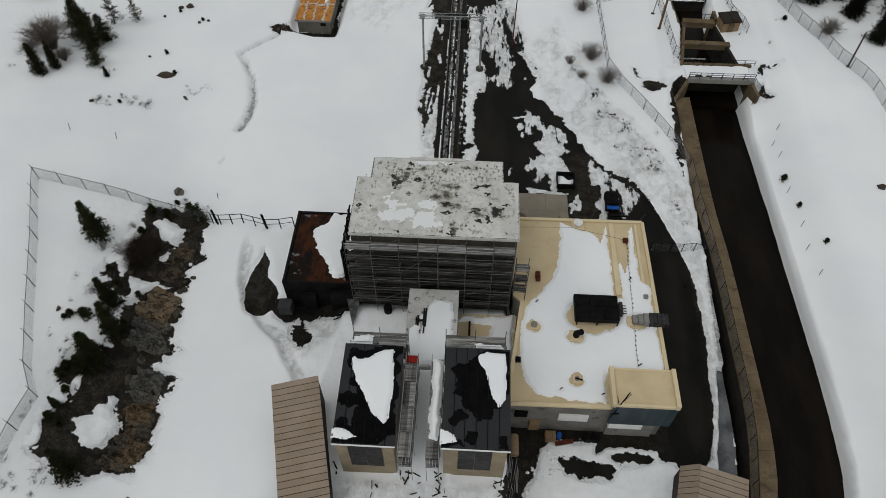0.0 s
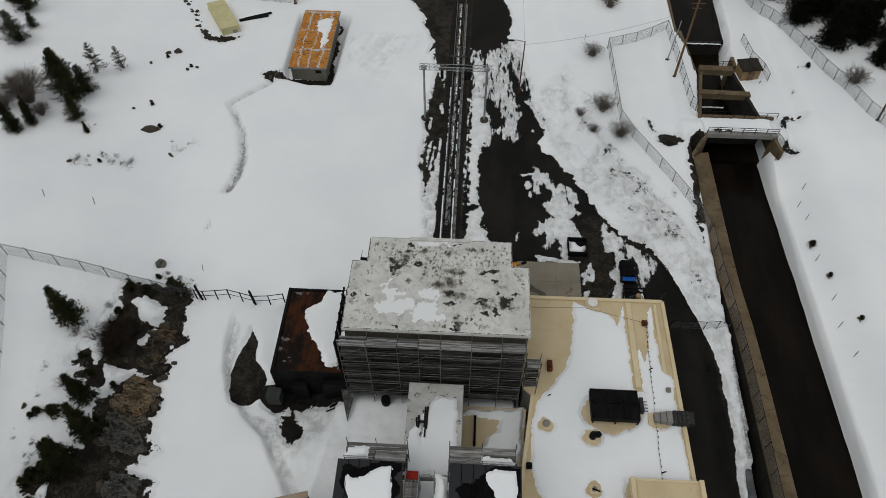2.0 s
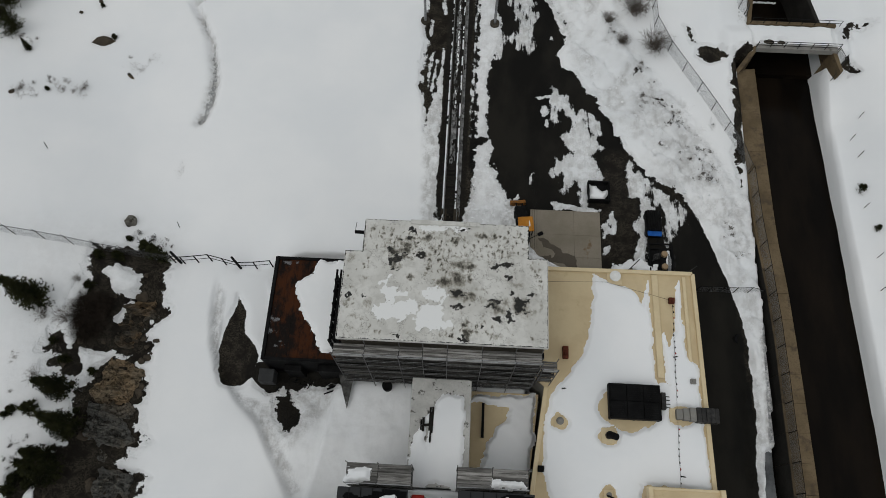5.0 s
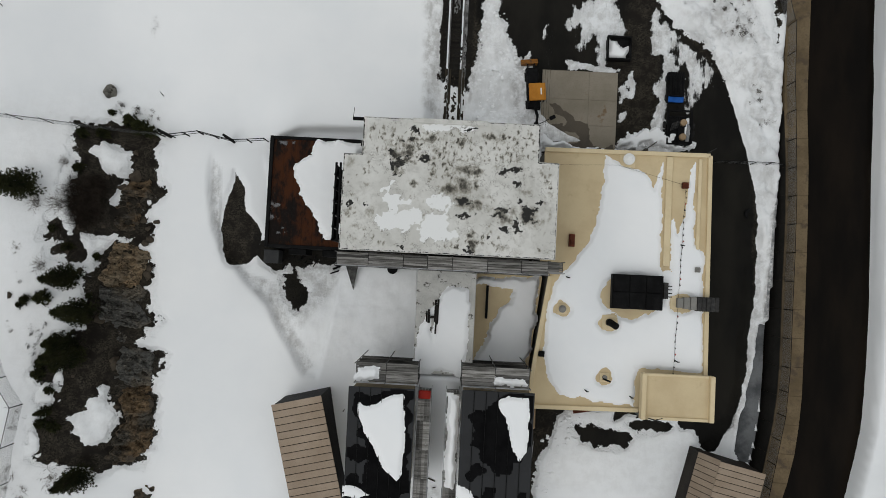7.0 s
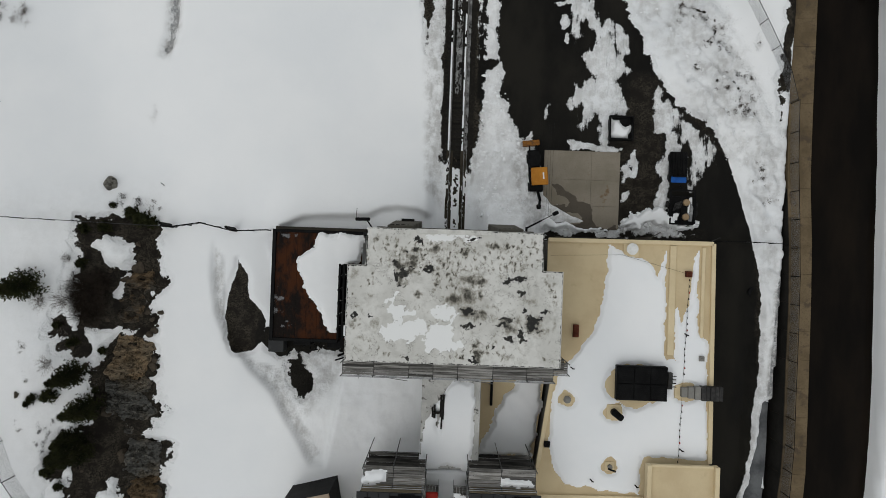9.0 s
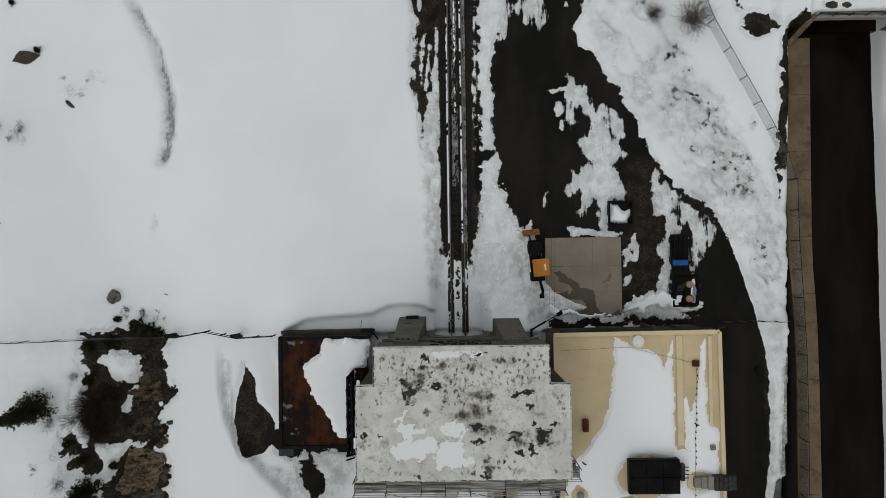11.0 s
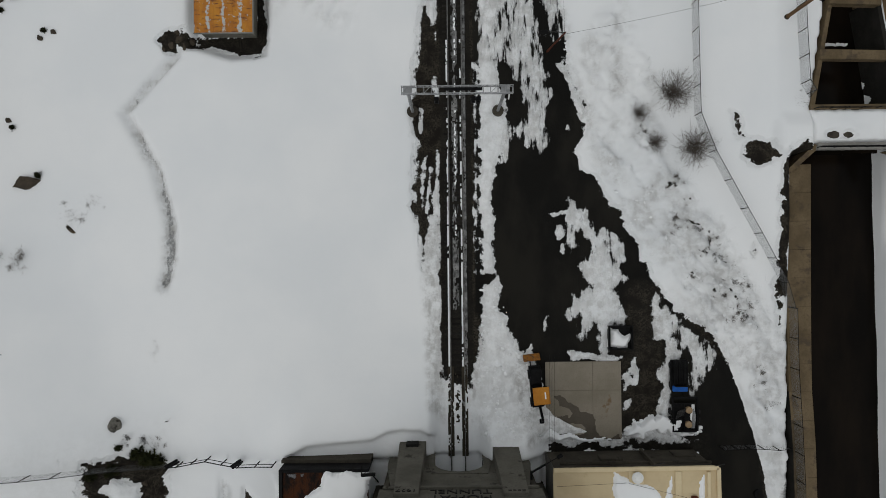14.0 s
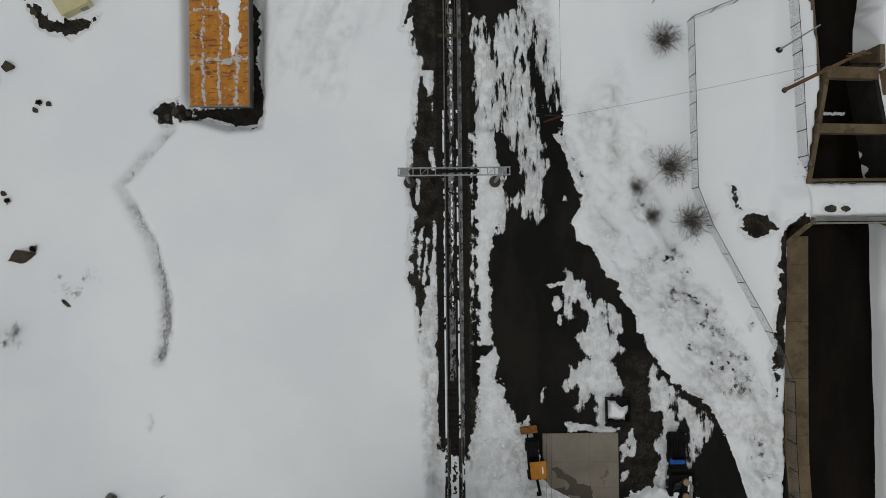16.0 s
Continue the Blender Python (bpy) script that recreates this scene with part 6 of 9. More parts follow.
unit = thing("air_handler", (17.8, 45.1, 6.4), "long black louvred air handler on steel legs", "air handler")
bm = bmesh.new()
block(bm, 15.2, 20.15, 43.45, 46.8, 7.1, 7.85)
part("casing", bm, black_metal, unit, bevel=0.04)
for i in range(3):
    for j in range(2):
        x0, y0 = 15.3 + 1.6 * i, 43.55 + 1.6 * j
        bm = bmesh.new()
        block(bm, x0, x0 + 1.55, y0, y0 + 1.52, 7.85, 7.96)
        fan = part("louvre_panel", bm, black_metal, unit, bevel=0.02)
        for s in range(7):
            bm = bmesh.new()
            block(bm, x0 + 0.06, x0 + 1.49, y0 + 0.1 + 0.2 * s, y0 + 0.23 + 0.2 * s, 7.96, 7.985)
            part("slat", bm, black_metal, fan)
for x in (15.5, 17.8, 20.1):
    for y in (43.6, 46.6):
        bm = bmesh.new()
        block(bm, x - 0.07, x + 0.07, y - 0.07, y + 0.07, 6.4, 7.1)
        part("leg", bm, steel_dark, unit)
bm = bmesh.new()
block(bm, 20.35, 20.75, 44.6, 46.2, 6.8, 7.5)
for k in range(4):
    rod(bm, (20.7, 44.8 + 0.35 * k, 7.2), (21.2, 44.8 + 0.35 * k, 7.2), 0.05)
part("pipe_manifold", bm, steel_dark, unit)
cond = thing("condenser", (23.8, 44.3, 6.4), "grey ribbed condenser hood overhanging the roof edge", "condenser")
bm = bmesh.new()
block(bm, 21.3, 21.9, 43.6, 44.9, 6.4, 6.6)
part("base", bm, yellow_trim, cond)
for k in range(3):
    bm = bmesh.new()
    x = 21.8 + 0.62 * k
    block(bm, x, x + 0.6, 43.8 - 0.08 * k, 44.75 + 0.08 * k, 6.6, 7.15 + 0.1 * k)
    part("duct_section", bm, concrete_grey, cond, bevel=0.04)
for k in range(5):
    bm = bmesh.new()
    x = 23.66 + 0.44 * k
    block(bm, x, x + 0.42, 43.55, 44.95, 6.6 - 0.05 * k, 7.45 - 0.1 * max(0, k - 2))
    part("hood_section", bm, steel_dark, cond, bevel=0.04)
flags = thing("pennant_line", (22.0, 46, 6.6), "string of small red and dark pennants lying on the snow", "pennants")
for k in range(30):
    y = 55.2 - 0.62 * k
    if 43.2 < y < 45.4:
        continue
    bm = bmesh.new()
    x = 22.35 - 0.02 * k + 0.06 * math.sin(k)
    prism(bm, [(x, y), (x + 0.12, y + 0.06), (x + 0.02, y + 0.24)], 6.62, 6.7)
    part("pennant", bm, red_paint if k % 6 == 2 else black_metal, flags)
bm = bmesh.new()
rod(bm, (22.35, 55.4, 6.66), (21.8, 37.2, 6.66), 0.012, 4), rod(bm, (22.3, 55.9, 6.7), (15.6, 57.6, 6.7), 0.015, 4), rod(bm, (15.6, 57.6, 6.7), (8.6, 57.3, 6.7), 0.015, 4)
part("cord", bm, black_metal, flags)


# ---- two sheds with black standing-seam roofs ----
def shed_roof_material():
    m, t, p = shader("dark_seam_roof")
    patch = ramp(t, calc(t, "ADD", noise_node(t, 0.35, 3, 0.45), calc(t, "MULTIPLY", calc(t, "SUBTRACT", noise_node(t, 2.5, 5, 0.6), 0.5), 0.08)), 0.47, 0.49)
    col = blend(t, calc(t, "MULTIPLY", patch, 0.25), (0.03, 0.031, 0.033), (0.016, 0.016, 0.017))
    col = blend(t, calc(t, "MULTIPLY", ramp(t, noise_node(t, 6, 5, 0.7), 0.5, 0.75), 0.3), col, (0.03, 0.03, 0.031))
    t.links.new(col, p.inputs["Base Color"])
    t.links.new(calc(t, "MULTIPLY_ADD", patch, -0.1, 0.65), p.inputs["Roughness"])
    p.inputs["Specular IOR Level"].default_value = 0.1
    relief(t, p, noise_node(t, 6, 5, 0.7), 0.15, 0.01)
    return m


seam_roof = shed_roof_material()


def fan_shed(x0, x1, y0, y1, za, zb, base, label):
    """za: roof height at the south end, zb: at the north end."""
    ob = thing("fan_shed", ((x0 + x1) / 2, (y0 + y1) / 2, base), label, "shed", "fan sheds")
    w = 0.25
    for nm, a in (("wall", (x0 + w, x0 + w + 0.2, y0 + w, y1 - w)), ("wall", (x1 - w - 0.2, x1 - w, y0 + w, y1 - w)), ("wall", (x0 + w + 0.2, x1 - w - 0.2, y0 + w, y0 + w + 0.2)), ("wall", (x0 + w + 0.2, x1 - w - 0.2, y1 - w - 0.2, y1 - w))):
        bm = bmesh.new()
        block(bm, *a, base, min(za, zb) - 0.12)
        part(nm, bm, beige_wall, ob)
    n = 6
    step = (x1 - x0) / n
    for k in range(n):
        bm = bmesh.new()
        a, b = x0 + k * step + 0.012, x0 + (k + 1) * step - 0.012
        prism(bm, [(a, y0), (b, y0), (b, y1), (a, y1)], [za - 0.18, za - 0.18, zb - 0.18, zb - 0.18], [za, za, zb, zb])
        part("roof_panel", bm, seam_roof, ob)
        if k:
            bm = bmesh.new()
            plank(bm, (x0 + k * step, y0, za + 0.03), (x0 + k * step, y1, zb + 0.03), 0.05, 0.08)
            part("seam", bm, black_metal, ob)
    bm = bmesh.new()
    plank(bm, (x0, y0 - 0.03, za - 0.1), (x1, y0 - 0.03, za - 0.1), 0.08, 0.2)
    part("fascia", bm, white_paint, ob, "pale roof edge trim")
    cx = (x0 + x1) / 2
    for i in range(2):
        for j in range(2):
            bm = bmesh.new()
            block(bm, cx - 1.6 + 1.62 * i, cx - 0.02 + 1.62 * i, y0 + w - 0.05, y0 + w, za - 0.55 - 2.6 * (j + 1) + 0.03, za - 0.55 - 2.6 * j)
            part("door_panel", bm, steel_dark, ob, "dark grey louvre panel")
    return ob


fan_shed(-9.05, -3.15, 25.4, 35.65, 13.35, 13.75, 5.0, "beige shed with black standing-seam roof and melting snow")
fan_shed(1.0, 7.42, 25.6, 35.8, 13.1, 13.62, -0.5, "beige shed with wet black seam roof and a snow strip")
sl1 = lambda x, y: 13.35 + (y - 25.4) * 0.039
sl2 = lambda x, y: 13.1 + (y - 25.6) * 0.051
wet_black = surface("wet_black_membrane", (0.003, 0.003, 0.0033), (0.006, 0.006, 0.0065), 0.8, 8, 0.5, bump=0.1, shine=0.02)


def wet_sheet(corners, slope, seed, bound):
    """Dark meltwater film on a shed roof."""
    xs, ys = np.arange(bound[0], bound[1], 0.1), np.arange(bound[2], bound[3], 0.1)
    x, y = np.meshgrid(xs, ys)
    wx, wy = x + 0.4 * fractal(x, y, 0.9, seed, 3), y + 0.4 * fractal(x, y, 0.9, seed + 5, 3)
    d = np.full(x.shape, -9.0)
    for poly in corners:
        d = np.maximum(d, inside(wx, wy, poly))
    return tagged(new("meltwater", grid_mesh("meltwater", xs, ys, slope(x, y) + 0.012, d > 0, wet_black)), "black meltwater film on the seam roof", "meltwater", kind="stuff")


wet_sheet([[(-8.5, 34.9), (-7.2, 34.5), (-5.4, 35.5), (-3.5, 35.5), (-3.3, 29), (-3.4, 26.4), (-5.2, 25.5), (-8.95, 25.5), (-8.95, 27.5), (-7.4, 27.6), (-7.0, 29.0), (-8.8, 29.6), (-8.4, 30.4), (-7.4, 30.6), (-7.9, 32.4), (-8.3, 33.4)]], sl1, 301, (-8.95, -3.2, 25.5, 35.6))
wet_sheet([[(2.4, 33.4), (3.4, 34.4), (4.2, 35.2), (5.2, 35.6), (7.2, 35.6), (7.2, 31.8), (6.4, 29.6), (5.6, 29.4), (4.6, 30.2), (4.2, 31.8), (3.0, 31.6), (2.0, 32.4)], [(1.6, 28.0), (1.9, 29.2), (3.0, 29.2), (3.3, 28.3), (2.4, 27.6)], [(3.6, 33.9), (2.2, 34.2), (1.7, 33.2), (2.4, 32.4), (2.0, 31.0), (3.0, 30.0), (4.6, 28.4), (5.6, 28.6), (6.2, 30.4), (4.8, 32.0)], [(6.2, 26.0), (7.3, 26.0), (7.3, 27.2), (6.4, 27.0)], [(1.2, 25.8), (3.2, 25.8), (2.6, 26.5), (1.2, 26.7)], [(3.2, 27.2), (4.4, 27.0), (4.2, 26.2), (3.2, 26.4)]], sl2, 311, (1.1, 7.35, 25.7, 35.7))
snow_sheet("roof_snow", [(-8.2, 34.2), (-7.4, 33.9), (-6.3, 34.4), (-5.3, 35.2), (-4.2, 35.2), (-3.9, 33.5), (-3.9, 28.0), (-4.5, 27.4), (-6.1, 29.2), (-7.3, 31.5), (-8.2, 33.4)], [], 13, 0.16, "melting wedge of snow on the black roof", slope=sl1, seed=72, ragged=0.14)
snow_sheet("roof_snow", [(-9.0, 26.9), (-8.0, 26.85), (-6.5, 26.0), (-9.0, 25.75)], [], 13, 0.12, "small snow remnant on the roof corner", slope=sl1, seed=77, ragged=0.14)
snow_sheet("roof_snow", [(4.1, 34.9), (5.0, 35.4), (6.95, 35.4), (7.0, 31.0), (6.4, 29.6), (5.5, 31.2), (4.8, 33.6)], [], 13, 0.16, "narrowing strip of snow on the black roof", slope=sl2, seed=81, ragged=0.14)
snow_sheet("roof_snow", [(1.05, 27.4), (1.6, 27.3), (2.6, 26.2), (1.05, 25.9)], [], 13, 0.12, "small snow remnant on the roof corner", slope=sl2, seed=86, ragged=0.14)


def side_scaffold(name, x0, x1, ys, levels, base, label):
    """A scaffold along y beside a shed."""
    ob = thing(name, ((x0 + x1) / 2, (ys[0] + ys[-1]) / 2, base), label, "scaffold")
    for y in ys:
        for x in (x0, x1):
            bm = bmesh.new()
            rod(bm, (x, y, base), (x, y, levels[-1] + 1.1), 0.032)
            part("standard", bm, steel, ob)
        for z in levels:
            bm = bmesh.new()
            rod(bm, (x0 - 0.05, y, z - 0.06), (x1 + 0.05, y, z - 0.06), 0.028)
            part("transom", bm, steel_dark, ob)
    for a, b in zip(ys[:-1], ys[1:]):
        for z in levels:
            for x in (x0, x1):
                for h in (0.0, 0.5, 1.0):
                    bm = bmesh.new()
                    rod(bm, (x, a, z + h - (0.1 if h == 0 else 0)), (x, b, z + h - (0.1 if h == 0 else 0)), 0.026)
                    part("guard_rail", bm, steel if h else steel_dark, ob)
            for k in range(4):
                w = (x1 - x0) / 4
                bm = bmesh.new()
                block(bm, x0 + k * w + 0.012, x0 + (k + 1) * w - 0.012, a + 0.03, b - 0.03, z, z + 0.045)
                part("board", bm, deck_grey, ob)
    return ob


yl = [24.9, 27.4, 30.0, 32.6, 35.2]
side_scaffold("scaffold", -2.95, -1.75, yl, [9.9, 12.1], ground_at(-2, 27), "steel scaffold walkway beside the black shed roof")
side_scaffold("scaffold", -0.35, 0.85, yl, [9.9, 12.1], ground_at(0, 27), "steel scaffold walkway heaped with snow")
snow_sheet("walkway_snow", [(-0.25, 26.8), (0.75, 26.6), (0.8, 35.0), (-0.25, 35.1)], [], 12.14, 0.4, "long heap of snow on the walkway boards", seed=91, ragged=0.12)
scaffold("scaffold", [-8.6, -5.9, -3.0], 36.0, 37.7, ground_at(-6, 37.5), [8.2, 10.4, 12.6], "steel scaffold platform at the shed's end")
scaffold("scaffold", [0.9, 3.9, 7.0], 36.1, 37.8, ground_at(3, 38), [8.2, 10.4, 12.6], "steel scaffold platform at the shed's end")
snow_sheet("walkway_snow", [(-8.5, 36.1), (-6.4, 36.1), (-6.6, 37.3), (-8.4, 37.4)], [], 12.64, 0.35, "snow heaped on the platform boards", seed=95)
snow_sheet("walkway_snow", [(4.0, 36.2), (6.7, 36.2), (6.4, 36.9), (4.2, 37.0)], [], 12.64, 0.3, "snow heaped on the platform boards", seed=97)
bm = bmesh.new()
plank(bm, (-2.9, 35.0, 12.3), (-1.8, 35.0, 12.3), 0.75, 0.3)
single("red_tarpaulin", bm, red_paint, "folded red tarpaulin on the walkway boards", "tarpaulin", bevel=0.08)


# ---- ribbed brown sheds ----
def ribbed_shed(name, corner, along, across, length, width, zs, base, label, rib=0.62, shade_walls=False):
    """corner: the roof's first corner; along, across: unit ways; zs: roof heights at the start and end, on both sides."""
    ob = thing(name, (corner[0] + along[0] * length / 2 + across[0] * width / 2, corner[1] + along[1] * length / 2 + across[1] * width / 2, base), label, "shed")
    at = lambda s, w: (corner[0] + along[0] * s + across[0] * w, corner[1] + along[1] * s + across[1] * w)
    n = int(length / rib)
    hz = lambda s, w: (zs[0] * (1 - s / length) + zs[1] * s / length) * (1 - w / width) + (zs[2] * (1 - s / length) + zs[3] * s / length) * w / width
    for k in range(n):
        a, b = k * rib, (k + 1) * rib
        bm = bmesh.new()
        pts = [at(a + 0.02, 0), at(b - 0.05, 0), at(b - 0.05, width), at(a + 0.02, width)]
        hs = [hz(a, 0), hz(b, 0), hz(b, width), hz(a, width)]
        prism(bm, pts, [h - 0.12 for h in hs], hs)
        part("roof_sheet", bm, brown_sheet, ob)
        bm = bmesh.new()
        pts = [at(b - 0.05, 0), at(b + 0.02, 0), at(b + 0.02, width), at(b - 0.05, width)]
        hs = [hz(b, 0) - 0.07, hz(b, 0) - 0.07, hz(b, width) - 0.07, hz(b, width) - 0.07]
        prism(bm, pts, [h - 0.05 for h in hs], hs)
        part("roof_joint", bm, brown_dark, ob)
    for s0, s1, w0, w1 in ((0.1, 0.3, 0.1, width - 0.1), (length - 0.3, length - 0.1, 0.1, width - 0.1), (0.3, length - 0.3, 0.1, 0.3), (0.3, length - 0.3, width - 0.3, width - 0.1)):
        bm = bmesh.new()
        prism(bm, [at(s0, w0), at(s1, w0), at(s1, w1), at(s0, w1)], base, [hz(s0, w0) - 0.13, hz(s1, w0) - 0.13, hz(s1, w1) - 0.13, hz(s0, w1) - 0.13])
        # black on the long shed's walls stands in for their shade
        part("wall", bm, black_metal if shade_walls else brown_dark, ob)
    return ob


u = Vector((0.245, -0.97)).normalized()
w = Vector((0.97, 0.245)).normalized()
ribbed_shed("equipment_shed", (-16.84, 32.8), u, w, 14.9, 4.85, (9.4, 9.0, 9.7, 9.3), 2.5, "long shed with brown ribbed metal roof", 0.68, True)
u2 = Vector((-0.235, -0.97)).normalized()
w2 = Vector((0.97, -0.235)).normalized()
ribbed_shed("lower_shed", (27.5, 28.55), u2, w2, 12.4, 4.95, (4.75, 4.75, 4.3, 4.3), -0.6, "shed with pale brown ribbed gable roof")
ribbed_shed("lower_shed", (26.0, 29.0), u2, w2, 12.4, 1.55, (2.9, 2.9, 4.75, 4.75), -0.6, "shaded brown ribbed side of the gable shed")


# ---- railway ----
track = thing("railway_track", (CX, 100, 0.2), "single railway track with steel rails on dark ballast", "railway", kind="structure")
bm = bmesh.new()
block(bm, -1.3, 1.3, -0.11, 0.11, 0, 0.17)
tie_mesh = mesh_of("tie", bm, tie_wood)
for k, y in enumerate(np.arange(59.5, 150, 0.56)):
    piece("tie", tie_mesh, track, (CX, float(y), 0.125), 0.01 * math.sin(k * 2.1))
for sx in (-1, 1):
    bm = bmesh.new()
    x = CX + sx * 0.755
    block(bm, x - 0.07, x + 0.07, 41, 150, 0.31, 0.34), block(bm, x - 0.012, x + 0.012, 41, 150, 0.34, 0.44), block(bm, x - 0.036, x + 0.036, 41, 150, 0.44, 0.48)
    part("rail", bm, rail_steel, track, "worn steel rail")
for sx in (-1, 1):
    bm = bmesh.new()
    x = CX + sx * 0.5
    block(bm, x - 0.03, x + 0.03, 112, 128, 0.3, 0.42)
    part("guard_timber", bm, old_wood, track)
bm = bmesh.new()
block(bm, CX - 1.4, CX + 1.4, 111.9, 112.3, 0.1, 0.4)
part("deck_edge", bm, concrete_dark, track)

def speckle(name, x0, x1, y0, y1, share, seed, label, mat, thick=0.05, long=2.0, z=0.3):
    """Broken specks of snow or slush strewn along a strip between the rails."""
    xs, ys = np.arange(x0, x1, 0.06), np.arange(y0, y1, 0.09)
    x, y = np.meshgrid(xs, ys)
    bend_x, bend_y = x + 0.12 * lattice(x, y, 0.3, seed + 11), y + 0.25 * lattice(x, y, 0.3, seed + 13)
    patch = fractal(0.8 * bend_x + 0.25 * bend_y / long, bend_y / long - 0.3 * bend_x, 0.24, seed, 4, 0.75) + 0.6 * lattice(x, y, 3.5, seed + 7) + 2 * share - 1
    fade = np.minimum(x - x0, x1 - x) / (x1 - x0) * 2
    keep = patch * 0.7 + 0.5 * fade > 0.3
    me = grid_mesh(name, xs, ys, z + thick * (0.6 + 0.4 * lattice(x, y, 0.2, seed + 3)), keep, mat)
    return tagged(new(name, me), label, "snow", kind="stuff")


speckle("rail_slush", CX - 0.42, CX + 0.3, 74, 128, 0.5, 61, "grey slush between the rails", slush_pale, 0.04, 5.0)
speckle("rail_slush", CX - 0.15, CX + 0.1, 82, 128, 0.28, 63, "white specks of snow between the rails", snow, 0.06, 4.0)
speckle("rail_slush", CX + 0.82, CX + 1.16, 60, 128, 0.78, 65, "grey slush beside the rail", slush_pale, 0.05, 6.0)
speckle("rail_snow", CX + 0.48, CX + 0.66, 66, 104, 0.5, 67, "short dashes of snow inside the rail", snow, 0.05, 6.0)
speckle("rail_snow", CX - 1.0, CX - 0.78, 60, 80, 0.95, 69, "thin line of snow beside the rail", snow, 0.06, 8.0)
speckle("rail_snow", CX - 1.0, CX - 0.78, 80, 104, 0.5, 71, "broken line of snow beside the rail", snow, 0.06, 3.0)
for k, (a, b, much) in enumerate(((-1.1, -0.8, 0.62), (-0.72, -0.42, 0.78), (0.42, 0.72, 0.7), (0.8, 1.12, 0.66))):
    speckle("rail_groove", CX + a, CX + b, 58.6, 68.4, much, 81 + 2 * k, "dark wet groove in the snow beside the rail", soil, 0.02, 5.0, 0.376)
speckle("ballast_grit", CX - 0.3, CX + 0.3, 60, 68, 0.2, 95, "dark grit on the snow between the rails", soil, 0.02, 2.0, 0.376)

gantry = thing("signal_gantry", (CX, 96.1, 0.3), "grey lattice signal bridge on two posts over the track", "signal gantry")
for x in (-5.69, 3.6):
    z = ground_at(x, 96.1)
    bm = bmesh.new()
    tube(bm, (x, 96.1), 0.62, z - 0.3, z + 0.35, 20)
    foot = part("footing", bm, concrete_dark, gantry)
    for k in range(6):
        bm = bmesh.new()
        tube(bm, (x + 0.42 * math.cos(k * 1.047), 96.1 + 0.42 * math.sin(k * 1.047)), 0.05, z + 0.35, z + 0.5, 6)
        part("bolt", bm, steel_dark, foot)
    bm = bmesh.new()
    tube(bm, (x, 96.1), 0.17, z + 0.3, 10.2, 16)
    part("post", bm, steel, gantry)
    bm = bmesh.new()
    block(bm, x - 0.42, x + 0.42, 95.68, 96.52, 10.15, 10.3)
    part("cap_plate", bm, steel, gantry)
for y in (95.75, 96.45):
    for z in (10.05, 10.6):
        bm = bmesh.new()
        block(bm, -6.3, 4.35, y - 0.035, y + 0.035, z - 0.035, z + 0.035)
        part("chord", bm, steel, gantry)
xs = np.linspace(-6.25, 4.3, 16)
for k, x in enumerate(xs):
    bm = bmesh.new()
    for z in (10.05, 10.6):
        rod(bm, (x, 95.75, z), (x, 96.45, z), 0.035, 4)
    for y in (95.75, 96.45):
        rod(bm, (x, y, 10.05), (x, y, 10.6), 0.03, 4)
        if k < 15:
            rod(bm, (x, y, 10.05), (xs[k + 1], y, 10.6), 0.028, 4)
    if k < 15 and k % 3 == 0:
        rod(bm, (x, 95.75, 10.6), (xs[k + 1], 96.45, 10.6), 0.028, 4)
    part("lattice", bm, steel, gantry)
bm = bmesh.new()
block(bm, -2.2, 1.4, 95.95, 96.25, 10.62, 10.68)
part("cable_tray", bm, black_metal, gantry)
for x in (-2.95, 0.55, 1.05):
    bm = bmesh.new()
    block(bm, x - 0.22, x + 0.22, 95.1, 95.5, 8.9, 10.3)
    head = part("signal_head", bm, black_metal, gantry, bevel=0.04)
    bm = bmesh.new()
    rod(bm, (x, 95.1, 9.9), (x, 94.95, 9.9), 0.13, 10)
    part("hood", bm, black_metal, head)
bm = bmesh.new()
rod(bm, (3.95, 95.6, 10.3), (3.98, 95.4, 9.3), 0.08)
part("insulator", bm, white_paint, gantry)


def pole(at, top, r, mat, label, arms=()):
    ob = thing("utility_pole", at, label, "pole")
    bm = bmesh.new()
    rod(bm, (at[0], at[1], at[2] - 0.4), top, r, 12, r * 0.7)
    part("shaft", bm, mat, ob)
    bm = bmesh.new()
    bmesh.ops.create_icosphere(bm, subdivisions=2, radius=0.32, matrix=Matrix.Translation(at) @ Matrix.Diagonal((1, 1, 0.35, 1)))
    for v in bm.verts:
        v.co += 0.12 * noise.noise_vector(v.co * 2.1)
    part("earth_collar", bm, soil, ob)
    for p, q in arms:
        bm = bmesh.new()
        rod(bm, p, q, 0.06)
        part("cross_arm", bm, mat, ob)
    return ob


pole((33.86, 105.1, ground_at(33.86, 105.1)), (34.0, 105.2, 16.8), 0.2, pole_wood, "tall brown timber pole beside the basin fence", [((33.0, 105.2, 16.2), (35.0, 105.2, 16.2)), ((33.3, 105.2, 15.4), (34.7, 105.2, 15.4))])
pole((33.3, 109.3, ground_at(33.3, 109.3)), (33.8, 109.6, 10.3), 0.1, steel, "slim grey steel pole beside the fence")
pole((61.3, 93.9, ground_at(61.3, 93.9)), (63.0, 96.8, 9.5), 0.16, bark, "dark leaning timber pole by the fence")
pole((-31.3, 124.3, ground_at(-31.3, 124.3)), (-31.6, 124.6, 12.5), 0.17, pole_wood, "dark timber pole at the compound corner")
pole((-49.0, 126.0, ground_at(-49, 126)), (-49.6, 126.0, 12.0), 0.17, pole_wood, "dark timber pole at the compound corner")
